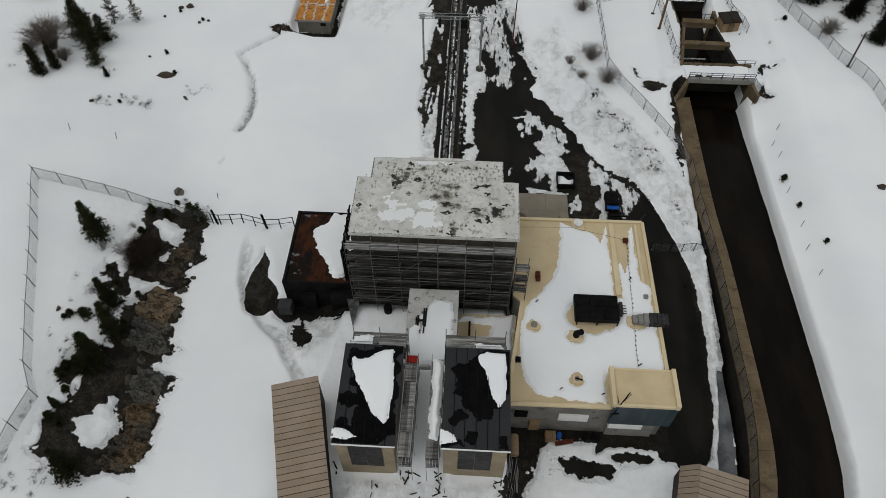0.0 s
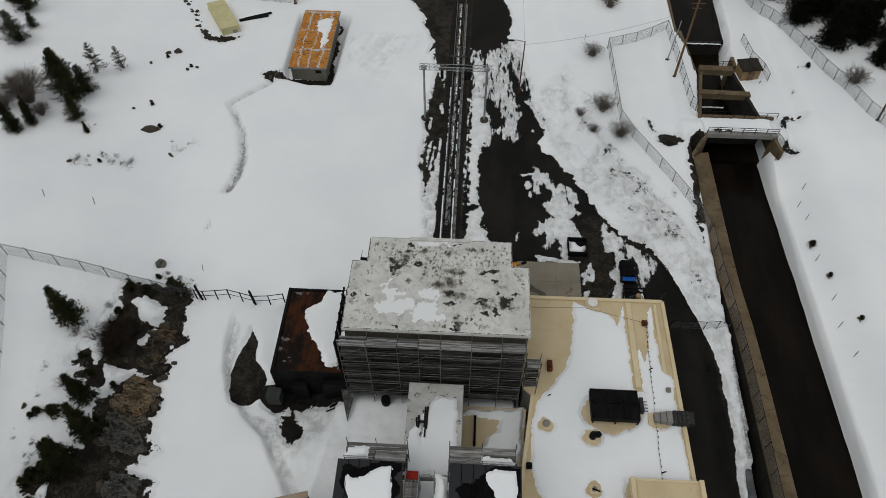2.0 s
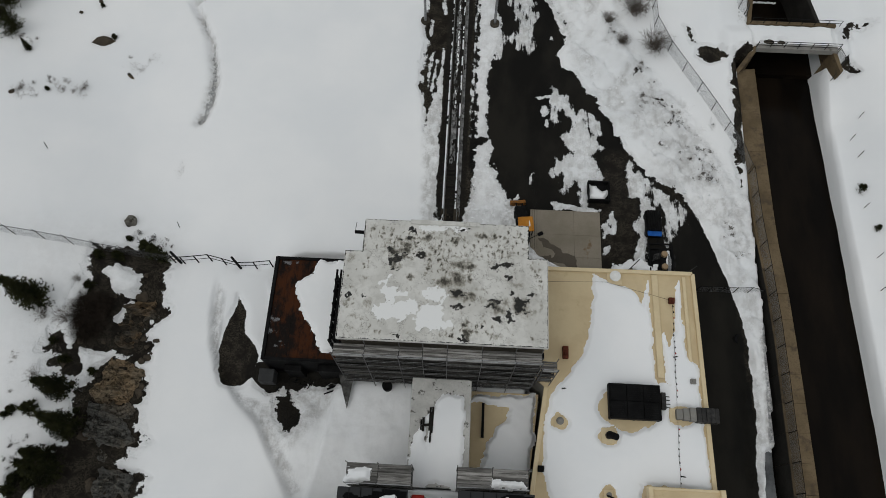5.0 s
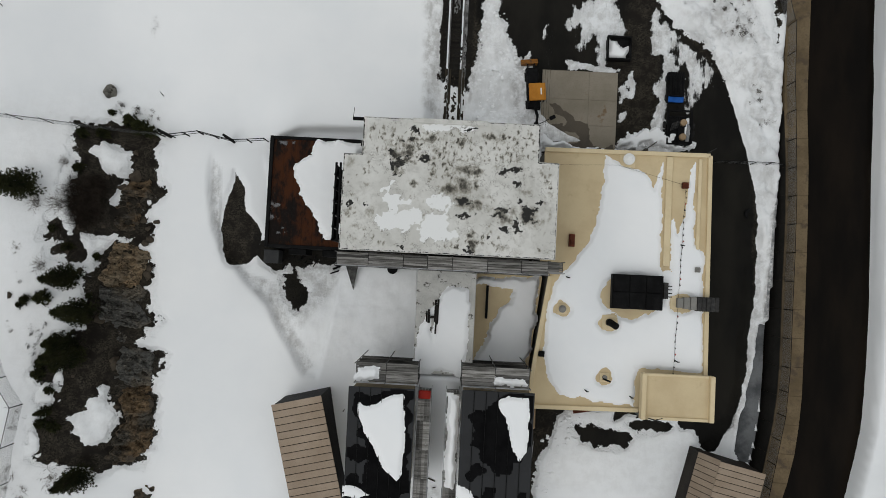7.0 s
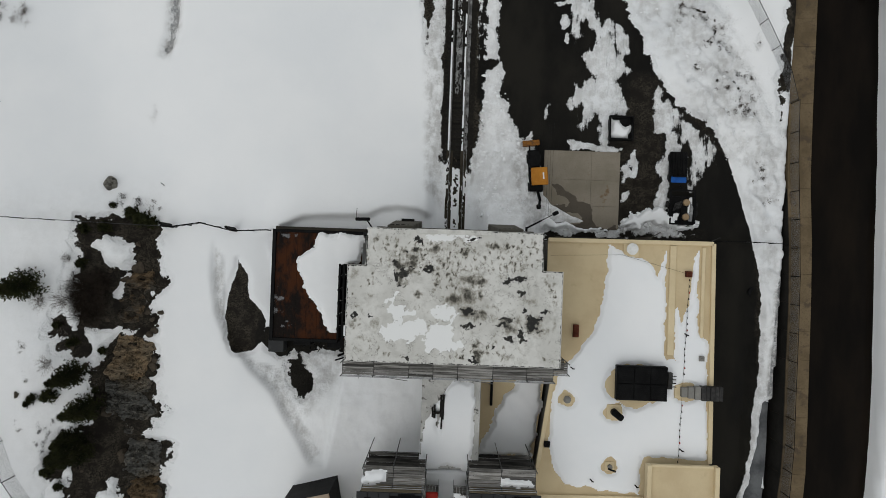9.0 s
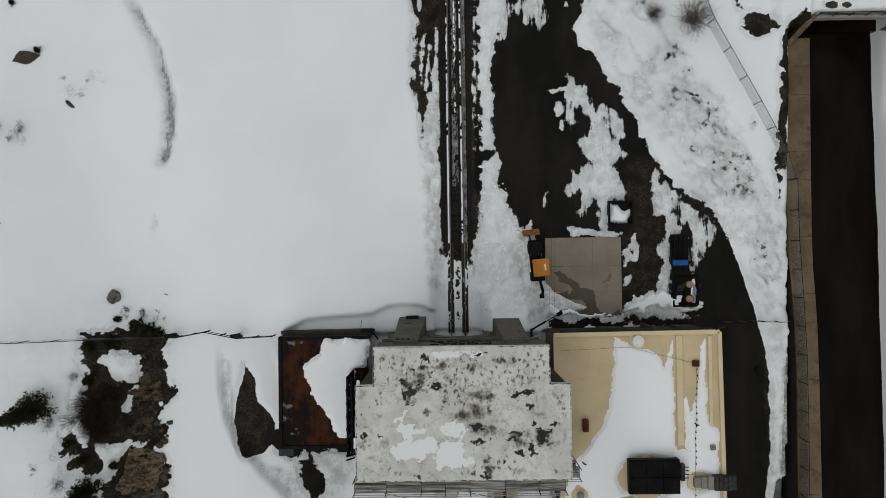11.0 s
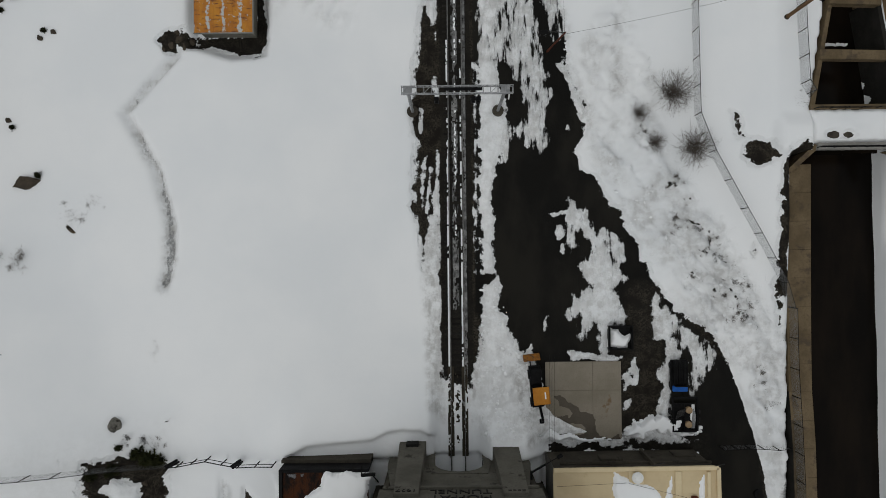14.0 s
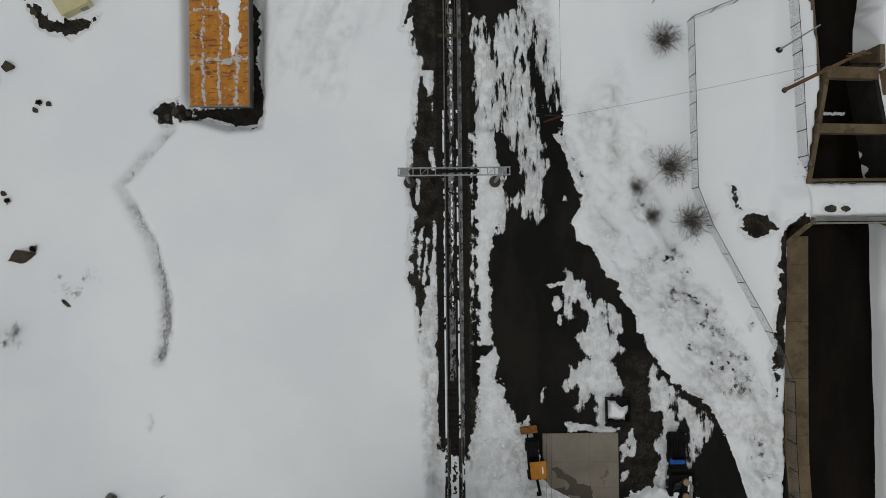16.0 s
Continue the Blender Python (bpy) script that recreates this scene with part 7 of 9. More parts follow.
pole((-15.4, 129.7, ground_at(-15.4, 129.7)), (-15.4, 129.9, 11.0), 0.18, pole_wood, "brown timber pole standing in snow")
lamp = thing("street_lamp", (9.05, 101.2, 0.1), "dark steel street lamp with a curved arm", "street lamp")
bm = bmesh.new()
rod(bm, (9.05, 102.6, 0.0), (9.1, 101.0, 11.7), 0.12, 12, 0.08)
part("post", bm, rust_red, lamp)
bm = bmesh.new()
rod(bm, (9.1, 101.0, 11.6), (8.0, 101.0, 11.95), 0.05), rod(bm, (8.0, 101.0, 11.95), (7.4, 101.0, 11.9), 0.05)
arm = part("arm", bm, steel_dark, lamp)
bm = bmesh.new()
bmesh.ops.create_icosphere(bm, subdivisions=2, radius=0.5, matrix=Matrix.Translation((7.1, 101.0, 11.85)) @ Matrix.Diagonal((1.0, 0.42, 0.28, 1)))
part("lamp_head", bm, black_metal, arm)


def cable(points, r, label, sag=1.0):
    bm = bmesh.new()
    for p, q in zip(points[:-1], points[1:]):
        p, q = Vector(p), Vector(q)
        last = p
        for k in range(1, 13):
            u = k / 12
            now = p.lerp(q, u) - Vector((0, 0, 4 * sag * u * (1 - u)))
            rod(bm, last, now, r, 4)
            last = now
    return single("overhead_cable", bm, black_metal, label, "cable")


cable([(9.1, 101.0, 11.2), (34.0, 105.2, 15.4)], 0.014, "thin black cable between lamp and timber pole")
cable([(9.1, 101.0, 11.2), (9.4, 138, 11)], 0.012, "thin black cable running along the road")
for x in (8.0, 8.25, 8.5):
    cable([(x, 61.2, 6.2), (x - 0.1, 70.5, 7.5)], 0.012, "thin drop cable beside the concrete slab", 0.2)


# ---- fences ----
def wire_material():
    m, t, p = shader("chain_link")
    uv = t.nodes.new("ShaderNodeUVMap")
    sep = t.nodes.new("ShaderNodeSeparateXYZ")
    t.links.new(uv.outputs["UV"], sep.inputs[0])
    hits = []
    for op in ("ADD", "SUBTRACT"):
        s = calc(t, op, sep.outputs[0], sep.outputs[1])
        s = calc(t, "FRACT", calc(t, "MULTIPLY", calc(t, "ADD", s, 500.0), 14.0))
        hits.append(calc(t, "LESS_THAN", s, 0.15))
    t.links.new(calc(t, "MAXIMUM", hits[0], hits[1]), p.inputs["Alpha"])
    p.inputs["Base Color"].default_value = (0.2, 0.205, 0.21, 1)
    p.inputs["Metallic"].default_value, p.inputs["Roughness"].default_value = 0.5, 0.5
    return m


chain_link = wire_material()


def fence(points, height, label, step=3.0, mesh_on=True, mat=steel_dark, r=0.045, outrigger=False):
    """points: x, y; it follows the ground unless a height is given as a third number."""
    pts = [Vector((*p[:2], p[2] if len(p) > 2 else ground_at(p[0], p[1]))) for p in points]
    ob = thing("fence", pts[0], label, "fence", "fences")
    along = 0.0
    for a, b in zip(pts[:-1], pts[1:]):
        n = max(1, round((b - a).length / step))
        spots = []
        for k in range(n + 1):
            p = a.lerp(b, k / n)
            if len(points[0]) == 2:
                p.z = ground_at(p.x, p.y)
            spots.append(p)
        for k, p in enumerate(spots):
            bm = bmesh.new()
            rod(bm, p - Vector((0, 0, 0.2)), p + Vector((0, 0, height + 0.05)), r)
            if outrigger:
                rod(bm, p + Vector((0, 0, height)), p + Vector((-0.25, 0.1, height + 0.35)), r * 0.6)
            part("post", bm, mat, ob)
        for p, q in zip(spots[:-1], spots[1:]):
            bm = bmesh.new()
            rod(bm, p + Vector((0, 0, height)), q + Vector((0, 0, height)), r * 0.7)
            part("top_rail", bm, mat, ob)
            length = (q - p).length
            if mesh_on:
                me = bpy.data.meshes.new("mesh_panel")
                o = base_of(ob).location
                c = [p - o, q - o, q - o + Vector((0, 0, height)), p - o + Vector((0, 0, height))]
                me.from_pydata([tuple(v) for v in c], [], [(0, 1, 2, 3)])
                lay = me.uv_layers.new(name="UVMap")
                for i, w_ in enumerate(((along, 0), (along + length, 0), (along + length, height), (along, height))):
                    lay.data[i].uv = w_
                me.materials.append(chain_link)
                panel = new("mesh_panel", me)
                panel.parent = ob
            else:
                bm = bmesh.new()
                rod(bm, p + Vector((0, 0, height * 0.5)), q + Vector((0, 0, height * 0.5)), r * 0.5)
                part("mid_rail", bm, mat, ob)
            along += length
    return ob


fence([(-31.2, 58.9), (-36, 59.0), (-43.5, 59.1), (-51.8, 59.3)], 2.1, "chain-link fence climbing the snowy slope", outrigger=True)
fence([(-51.8, 59.3), (-48.6, 50.3), (-45.6, 40.8), (-43.2, 33.9), (-41.7, 31.2), (-42.2, 27.4), (-42.6, 20)], 2.1, "chain-link fence along the hillside above the crag", outrigger=True)
fence([(-20.3, 58.9), (-24, 58.7), (-27.3, 59.4), (-30.2, 58.9), (-31.2, 58.9)], 1.9, "dark steel rail fence with heavy posts", 1.8, False, black_metal, 0.07)
for x, y in ((-30.6, 58.9), (-24.0, 58.75)):
    bm = bmesh.new()
    z = ground_at(x, y)
    rod(bm, (x, y, z - 0.2), (x - 0.25, y + 0.15, z + 2.5), 0.13, 10), rod(bm, (x - 0.2, y + 0.2, z - 0.2), (x - 0.4, y + 0.3, z + 2.5), 0.13, 10)
    single("gate_post", bm, black_metal, "heavy black gate post in the fence", "post", "gate posts")
fence([(28.8, 114.4), (23.9, 112.5), (24.2, 94.9), (25.7, 91.0), (28.9, 85.0), (33.4, 77.2), (34.3, 74.5)], 2.0, "grey chain-link fence round the basin ground")
fence([(36.4, 95.9), (35.2, 98.0), (34.7, 108.7), (34.2, 117.4), (28.8, 114.4)], 2.0, "grey chain-link fence beside the basin")
fence([(float(wall_line(y)) + 0.2, y, 1.05) for y in (74.5, 68, 62, 56, 50, 44, 38, 33, 28, 23, 18)], 1.9, "chain-link fence standing on the canal wall", 3.05, mat=black_metal)
fence([(66, 80.5), (62.6, 91.0), (60.2, 95.6), (58.6, 100.9), (56.6, 105.6), (54.7, 111.4), (52.6, 117), (48.6, 130), (45.6, 141)], 2.1, "tall chain-link fence below the dark wood")
fence([(27.2, 59.4), (29.9, 59.5), (34.4, 59.4)], 1.7, "chain-link gate across the snowy lane", 1.6, mat=black_metal)
fence([(-49.5, 125.6), (-31.0, 124.2), (-29.8, 133), (-30, 140)], 2.2, "chain-link fence round the transformer compound", 3.0)
fence([(46.6, 88.6), (48.0, 90.6), (46.8, 91.2)], 1.0, "low wire fence beside the culvert", 1.2)
fence([(46.4, 115), (46.9, 110.4), (48.2, 107.0), (48.4, 104.6)], 1.5, "low wire fence round the gate hut", 2.2)


# ---- yard: slab, vehicles, trailers ----
slab = thing("concrete_slab", (12.6, 64.6, 0), "tan concrete slab with dark wet patches", "slab", kind="structure")
for i in range(2):
    for j in range(3):
        bm = bmesh.new()
        x0, x1 = ((8.45, 13.55), (13.57, 16.65))[i]
        y0, y1 = ((60.4, 62.8), (62.82, 65.6), (65.62, 68.72))[j]
        block(bm, x0, x1, y0, y1, -0.3, 0.42)
        part("slab_panel", bm, concrete_pad, slab)


def wet_patch(corners, dry, seed):
    xs, ys = np.arange(8.4, 16.7, 0.08), np.arange(60.3, 68.0, 0.08)
    x, y = np.meshgrid(xs, ys)
    d = inside(x + 0.12 * fractal(x, y, 0.9, seed, 3), y + 0.12 * fractal(x, y, 0.9, seed + 5, 3), corners)
    d = np.minimum(d, -inside(x + 0.15 * fractal(x, y, 0.9, seed + 9, 3), y, dry))
    d = np.where((x < 8.45) | (x > 16.65), -1, d)
    return tagged(new("wet_patch", grid_mesh("wet_patch", xs, ys, np.full(x.shape, 0.424), d > 0, concrete_wet)), "dark wet patch on the concrete slab", "wet patch", kind="stuff")


wet_patch([(7.8, 62.5), (8.1, 62.9), (8.8, 62.9), (9.3, 62.2), (9.8, 62.1), (9.8, 62.8), (10.7, 62.9), (10.9, 62.4), (11.4, 63.0), (11.2, 63.5), (10.6, 63.9), (10.0, 63.9), (9.8, 64.6), (9.4, 64.9), (9.9, 65.1), (10.7, 64.5), (12.0, 63.8), (12.2, 63.1), (13.4, 63.0), (13.8, 62.4), (13.8, 61.3), (14.2, 60.6), (15.5, 60.3), (16.3, 60.8), (16.6, 60.2), (14.6, 59.8), (12.2, 60.3), (10.3, 60.4), (8.8, 61.6)],
          [(10.7, 61.5), (11.1, 62.1), (12.4, 62.0), (12.9, 61.4), (12.6, 60.8), (11.5, 60.7)], 101)
snow_sheet("slab_snow", [(8.3, 60.2), (8.3, 62.9), (9.1, 61.7), (9.9, 61.0), (11.5, 60.75), (12.7, 60.6), (14.5, 60.4), (16.2, 60.2)], [], 0.42, 0.5, "snow bank swept against the slab", seed=107)
snow_sheet("snow_bank", [(16.9, 60.7), (17.2, 61.9), (19.5, 62.7), (21.5, 62.7), (23.5, 61.5), (25.4, 61.9), (25.5, 60.8)], [], 0.1, 0.9, "ploughed heap of snow below the north wall", seed=109, ragged=0.5)


def wheel(at, r, w, parent, axis_x=True):
    bm = bmesh.new()
    d = Vector((w / 2, 0, 0)) if axis_x else Vector((0, w / 2, 0))
    rod(bm, Vector(at) - d, Vector(at) + d, r, 18)
    tyre = part("wheel", bm, rubber, parent, bevel=0.03)
    bm = bmesh.new()
    rod(bm, Vector(at) - d * 1.06, Vector(at) + d * 1.06, r * 0.5, 12)
    part("rim", bm, steel_dark, tyre)


loader = thing("backhoe_loader", (7.4, 66, 0.3), "orange and black backhoe loader parked beside the slab", "loader")
zg = 0.42
for y in (64.6, 67.6):
    for x in (6.75, 7.95):
        wheel((x, y, zg + 0.52), 0.55, 0.34, loader)
bm = bmesh.new()
block(bm, 6.7, 7.95, 64.1, 68.5, zg + 0.55, zg + 1.25)
part("chassis", bm, black_metal, loader, bevel=0.06)
bm = bmesh.new()
block(bm, 6.75, 7.9, 66.6, 68.3, zg + 1.25, zg + 1.75)
part("engine_cover", bm, black_metal, loader, bevel=0.12)
for x in (6.85, 8.35):
    for y in (64.75, 66.25):
        bm = bmesh.new()
        block(bm, x - 0.05, x + 0.05, y - 0.05, y + 0.05, zg + 1.2, zg + 2.5)
        part("cab_post", bm, black_metal, loader)
bm = bmesh.new()
block(bm, 6.75, 8.5, 64.6, 66.45, zg + 2.5, zg + 2.68)
canopy = part("cab_roof", bm, machine_orange, loader, "orange cab roof", bevel=0.07)
bm = bmesh.new()
block(bm, 7.95, 8.1, 65.2, 65.9, zg + 2.68, zg + 2.71)
part("roof_vent", bm, white_paint, canopy)
bm = bmesh.new()
block(bm, 7.2, 7.85, 65.0, 65.7, zg + 1.25, zg + 2.0)
part("seat", bm, black_metal, loader, bevel=0.08)
for x in (6.95, 7.65):
    bm = bmesh.new()
    plank(bm, (x, 67.0, zg + 1.5), (x, 69.0, zg + 0.9), 0.12, 0.22)
    part("loader_arm", bm, black_metal, loader)
bm = bmesh.new()
v = [(6.3, 69.0), (8.1, 69.05), (8.1, 69.7), (6.3, 69.65)]
prism(bm, v, zg + 0.15, [zg + 1.05, zg + 1.05, zg + 0.45, zg + 0.45])
part("front_bucket", bm, surface("worn_bucket", (0.2, 0.085, 0.02), (0.32, 0.13, 0.025), 1.4, 9, 0.6, c3=(0.06, 0.045, 0.035), stain=(0.5, 0.6)), loader, "scratched orange front bucket", bevel=0.05)
bm = bmesh.new()
plank(bm, (7.5, 64.2, zg + 1.1), (7.55, 63.0, zg + 2.4), 0.25, 0.3)
part("boom", bm, black_metal, loader)
bm = bmesh.new()
plank(bm, (7.55, 63.0, zg + 2.4), (7.6, 62.5, zg + 0.8), 0.2, 0.25)
stick = part("stick", bm, black_metal, loader)
bm = bmesh.new()
block(bm, 7.35, 7.85, 62.2, 62.7, zg + 0.35, zg + 0.85)
part("rear_bucket", bm, black_metal, stick, bevel=0.08)

loader.rotation_euler = (0, 0, 0.09)

cart = thing("utility_vehicle", (22.75, 67.3, 0.3), "blue utility vehicle with ribbed black bed cover", "vehicle")
zg = ground_at(22.7, 67.3) + 0.05
for y in (66.2, 68.3):
    for x in (21.95, 23.5):
        wheel((x, y, zg + 0.36), 0.36, 0.28, cart)
bm = bmesh.new()
block(bm, 21.85, 23.6, 65.6, 68.9, zg + 0.35, zg + 0.95)
part("body", bm, black_metal, cart, "black body", bevel=0.08)
bm = bmesh.new()
block(bm, 21.9, 23.55, 65.55, 66.2, zg + 0.95, zg + 1.15)
part("bonnet", bm, blue_paint, cart, "bright blue bonnet", bevel=0.08)
bm = bmesh.new()
block(bm, 21.78, 21.86, 65.7, 68.6, zg + 0.5, zg + 0.9)
part("side_panel", bm, black_metal, cart)
for k in range(6):
    bm = bmesh.new()
    x = 22.02 + 0.265 * k
    block(bm, x, x + 0.235, 66.25, 68.85, zg + 0.95, zg + 1.18)
    part("cover_slat", bm, black_metal, cart, bevel=0.03)
bm = bmesh.new()
block(bm, 22.1, 23.4, 66.15, 66.24, zg + 1.1, zg + 1.6)
part("windscreen_frame", bm, black_metal, cart)

trailer = thing("flatbed_trailer", (23.4, 63.0, 0.3), "black flatbed trailer loaded with lids, grating and pipes", "trailer")
zg = ground_at(23.4, 63) + 0.03
for a in ((22.0, 22.18, 61.1, 64.9), (24.62, 24.8, 61.1, 64.9), (22.18, 24.62, 64.72, 64.9), (22.18, 24.62, 64.1, 64.22), (22.18, 24.62, 61.1, 61.28), (23.25, 23.38, 61.28, 64.1)):
    bm = bmesh.new()
    block(bm, *a, zg + 0.55, zg + 0.75)
    part("frame_bar", bm, black_metal, trailer)
bm = bmesh.new()
block(bm, 22.18, 24.62, 61.28, 64.1, zg + 0.48, zg + 0.55)
part("deck", bm, black_metal, trailer)
for y in (62.4, 63.3):
    for x in (21.85, 24.95):
        wheel((x, y, zg + 0.36), 0.36, 0.2, trailer)
bm = bmesh.new()
rod(bm, (23.3, 64.9, zg + 0.6), (23.1, 65.4, zg + 0.5), 0.06)
part("drawbar", bm, black_metal, trailer)
for c in ((23.75, 63.5), (23.7, 61.95)):
    bm = bmesh.new()
    tube(bm, c, 0.36, zg + 0.56, zg + 1.0, 20)
    single("barrel", bm, tan_plastic, "tan round barrel on the trailer", "barrel", "barrels", bevel=0.03)
grate = thing("steel_grating", (22.8, 62.9, zg + 0.6), "dark steel grating lying askew on the trailer", "grating")
for k in range(7):
    bm = bmesh.new()
    plank(bm, (22.35 + 0.13 * k, 62.55 + 0.06 * k, zg + 0.82), (22.6 + 0.13 * k, 63.4 + 0.05 * k, zg + 0.86), 0.06, 0.08)
    part("bar", bm, steel_dark, grate)
for k in range(4):
    bm = bmesh.new()
    rod(bm, (24.1 + 0.1 * k, 61.5, zg + 0.62), (24.3 + 0.08 * k, 63.6 - 0.2 * k, zg + 0.66), 0.05, 6)
    single("steel_pipe", bm, steel, "thin grey pipe on the trailer", "pipe", "pipes")
snow_sheet("trailer_snow", [(22.3, 61.4), (22.9, 61.4), (23.0, 62.4), (22.4, 62.3)], [], zg + 0.56, 0.18, "patch of snow on the trailer deck", seed=121, ragged=0.15)
snow_sheet("trailer_snow", [(24.1, 62.2), (24.55, 62.3), (24.5, 64.0), (24.2, 64.0)], [], zg + 0.56, 0.15, "strip of snow on the trailer deck", seed=123, ragged=0.1)

crate = thing("skip_trailer", (16.55, 71.3, 0.2), "dark open-sided skip filled with snow", "skip")
zg = ground_at(16.5, 71.3)
for a in ((15.25, 15.4, 70.0, 72.6), (17.7, 17.85, 70.0, 72.6), (15.4, 17.7, 70.0, 70.15), (15.4, 17.7, 72.45, 72.6)):
    bm = bmesh.new()
    block(bm, *a, zg + 0.1, zg + 1.0)
    part("side_panel", bm, black_metal, crate, bevel=0.02)
bm = bmesh.new()
block(bm, 15.4, 17.7, 70.15, 72.45, zg + 0.15, zg + 0.35)
part("floor", bm, black_metal, crate)
snow_sheet("skip_snow", [(15.5, 70.3), (17.5, 70.3), (17.6, 71.8), (16.8, 71.5), (16.4, 72.3), (15.5, 72.3)], [(16.9, 72.2, 0.3, 0.4)], zg + 0.35, 0.4, "snow heaped inside the skip", seed=127, ragged=0.2)

# south yard clutter against the block wall
pallet = thing("pallet_stack", (12.9, 32.6, -0.3), "pale timber pallets leaning at the block wall", "pallets")
for k in range(6):
    bm = bmesh.new()
    block(bm, 12.3 + 0.2 * k, 12.45 + 0.2 * k, 32.1, 33.2, ground_at(12.9, 32.6), ground_at(12.9, 32.6) + 0.8)
    part("board", bm, tan_wood, pallet)
bm = bmesh.new()
block(bm, 13.6, 14.1, 32.5, 33.1, -0.4, 0.6)
single("plastic_drum", bm, blue_paint, "blue plastic drum by the pallets", "drum", bevel=0.12)
bm = bmesh.new()
plank(bm, (13.4, 31.9, -0.1), (15.4, 32.3, 0.05), 0.5, 0.2)
single("steel_plate", bm, rust_red, "rust-brown steel plate lying in the yard", "plate", bevel=0.02)
for x0 in (16.6, 17.5):
    bm = bmesh.new()
    block(bm, x0, x0 + 0.8, 32.3, 33.1, -0.5, 0.6), block(bm, x0 + 0.1, x0 + 0.7, 32.35, 33.0, 0.59, 0.75)
    single("waste_bin", bm, black_metal, "dark waste bin beside the roller door", "bin", "waste bins", bevel=0.06)
tank = thing("fuel_tank", (8.75, 31.4, -0.3), "rounded tan steel tank beside the shed wall", "tank")
bm = bmesh.new()
rod(bm, (8.75, 30.0, 0.7), (8.75, 32.4, 0.7), 0.55, 18)
part("tank_shell", bm, tan_plastic, tank, bevel=0.12)
for y in (30.5, 31.9):
    bm = bmesh.new()
    block(bm, 8.3, 9.2, y - 0.1, y + 0.1, -0.6, 0.3)
    part("saddle", bm, black_metal, tank)
rnd = random.Random(8)
for k in range(14):
    bm = bmesh.new()
    x, y = 8.0 + 1.2 * rnd.random(), 23.5 + 5.5 * rnd.random()
    rod(bm, (x, y, 0.0), (x + 0.5 * rnd.random(), y + 2.4, 0.15 + 0.3 * rnd.random()), 0.035, 5)
    single("scaffold_tube", bm, steel, "loose grey scaffold tube on the ground", "tube", "scaffold tubes")


# ---- huts and far buildings ----
def orange_roof():
    """Orange felt, browned in blots, with pale scale peeling along the joints both ways."""
    m, t, p = shader("peeling_orange_roof")
    c = blend(t, ramp(t, noise_node(t, 0.9, 6, 0.6, (1, 0.5, 1)), 0.35, 0.65), (0.5, 0.21, 0.02), (0.38, 0.135, 0.015))
    c = blend(t, ramp(t, noise_node(t, 1.2, 9, 0.75, (0.6, 2.2, 1)), 0.52, 0.6), c, (0.15, 0.055, 0.018))
    tc = t.nodes.new("ShaderNodeTexCoord")
    sep = t.nodes.new("ShaderNodeSeparateXYZ")
    t.links.new(tc.outputs["Object"], sep.inputs[0])
    lanes = []
    for axis_out, pitch, half in ((sep.outputs[0], 1.7, 0.2), (sep.outputs[1], 5.3, 0.1)):
        wander = calc(t, "MULTIPLY", noise_node(t, 0.45, 4, 0.6), 1.6)
        f = calc(t, "ABSOLUTE", calc(t, "SUBTRACT", calc(t, "FRACT", calc(t, "MULTIPLY", calc(t, "ADD", calc(t, "ADD", axis_out, 100.3), wander), 1 / pitch)), 0.5))
        lanes.append(calc(t, "SUBTRACT", 1.0, ramp(t, f, 0.0, half)))
    lane = calc(t, "MAXIMUM", lanes[0], lanes[1])
    rough = calc(t, "SUBTRACT", noise_node(t, 2.2, 9, 0.75), 0.5)
    scale = ramp(t, calc(t, "ADD", calc(t, "MULTIPLY", lane, 0.34), calc(t, "ADD", calc(t, "MULTIPLY", rough, 2.0), calc(t, "MULTIPLY", noise_node(t, 0.35, 3, 0.5), 0.5))), 0.46, 0.54)
    c = blend(t, scale, c, (0.45, 0.455, 0.45))
    t.links.new(c, p.inputs["Base Color"])
    p.inputs["Roughness"].default_value = 0.85
    relief(t, p, noise_node(t, 1.3, 8, 0.7), 0.5, 0.03)
    return m


orange_felt = orange_roof()
hut = thing("orange_roof_hut", (-25.4, 112, 0), "long low hut with peeling orange roof", "hut")
bm = bmesh.new()
block(bm, -28.2, -22.6, 104.4, 119.8, -0.3, 3.0)
part("wall", bm, hut_wall, hut)
for i in range(3):
    for j in range(4):
        bm = bmesh.new()
        block(bm, -28.5 + 2.06 * i, -28.5 + 2.06 * (i + 1) - 0.02, 104.1 + 4.0 * j, 104.1 + 4.0 * (j + 1) - 0.02, 3.0, 3.22)
        part("roof_sheet", bm, orange_felt, hut)
bm = bmesh.new()
block(bm, -28.55, -22.25, 104.02, 104.1, 2.95, 3.26), block(bm, -22.32, -22.24, 104.1, 120.1, 2.95, 3.26)
part("edge_trim", bm, concrete_grey, hut)
bm = bmesh.new()
block(bm, -24.2, -23.3, 104.28, 104.42, 2.0, 2.5)
part("wall_vent", bm, black_metal, hut)
snow_sheet("roof_snow", [(-25.2, 117.6), (-23.2, 118.0), (-23.2, 110.6), (-23.9, 109.2), (-24.3, 111.2), (-24.5, 113.6), (-25.6, 115.6)], [], 3.22, 0.14, "tongue of snow on the orange roof", seed=131, ragged=0.3)

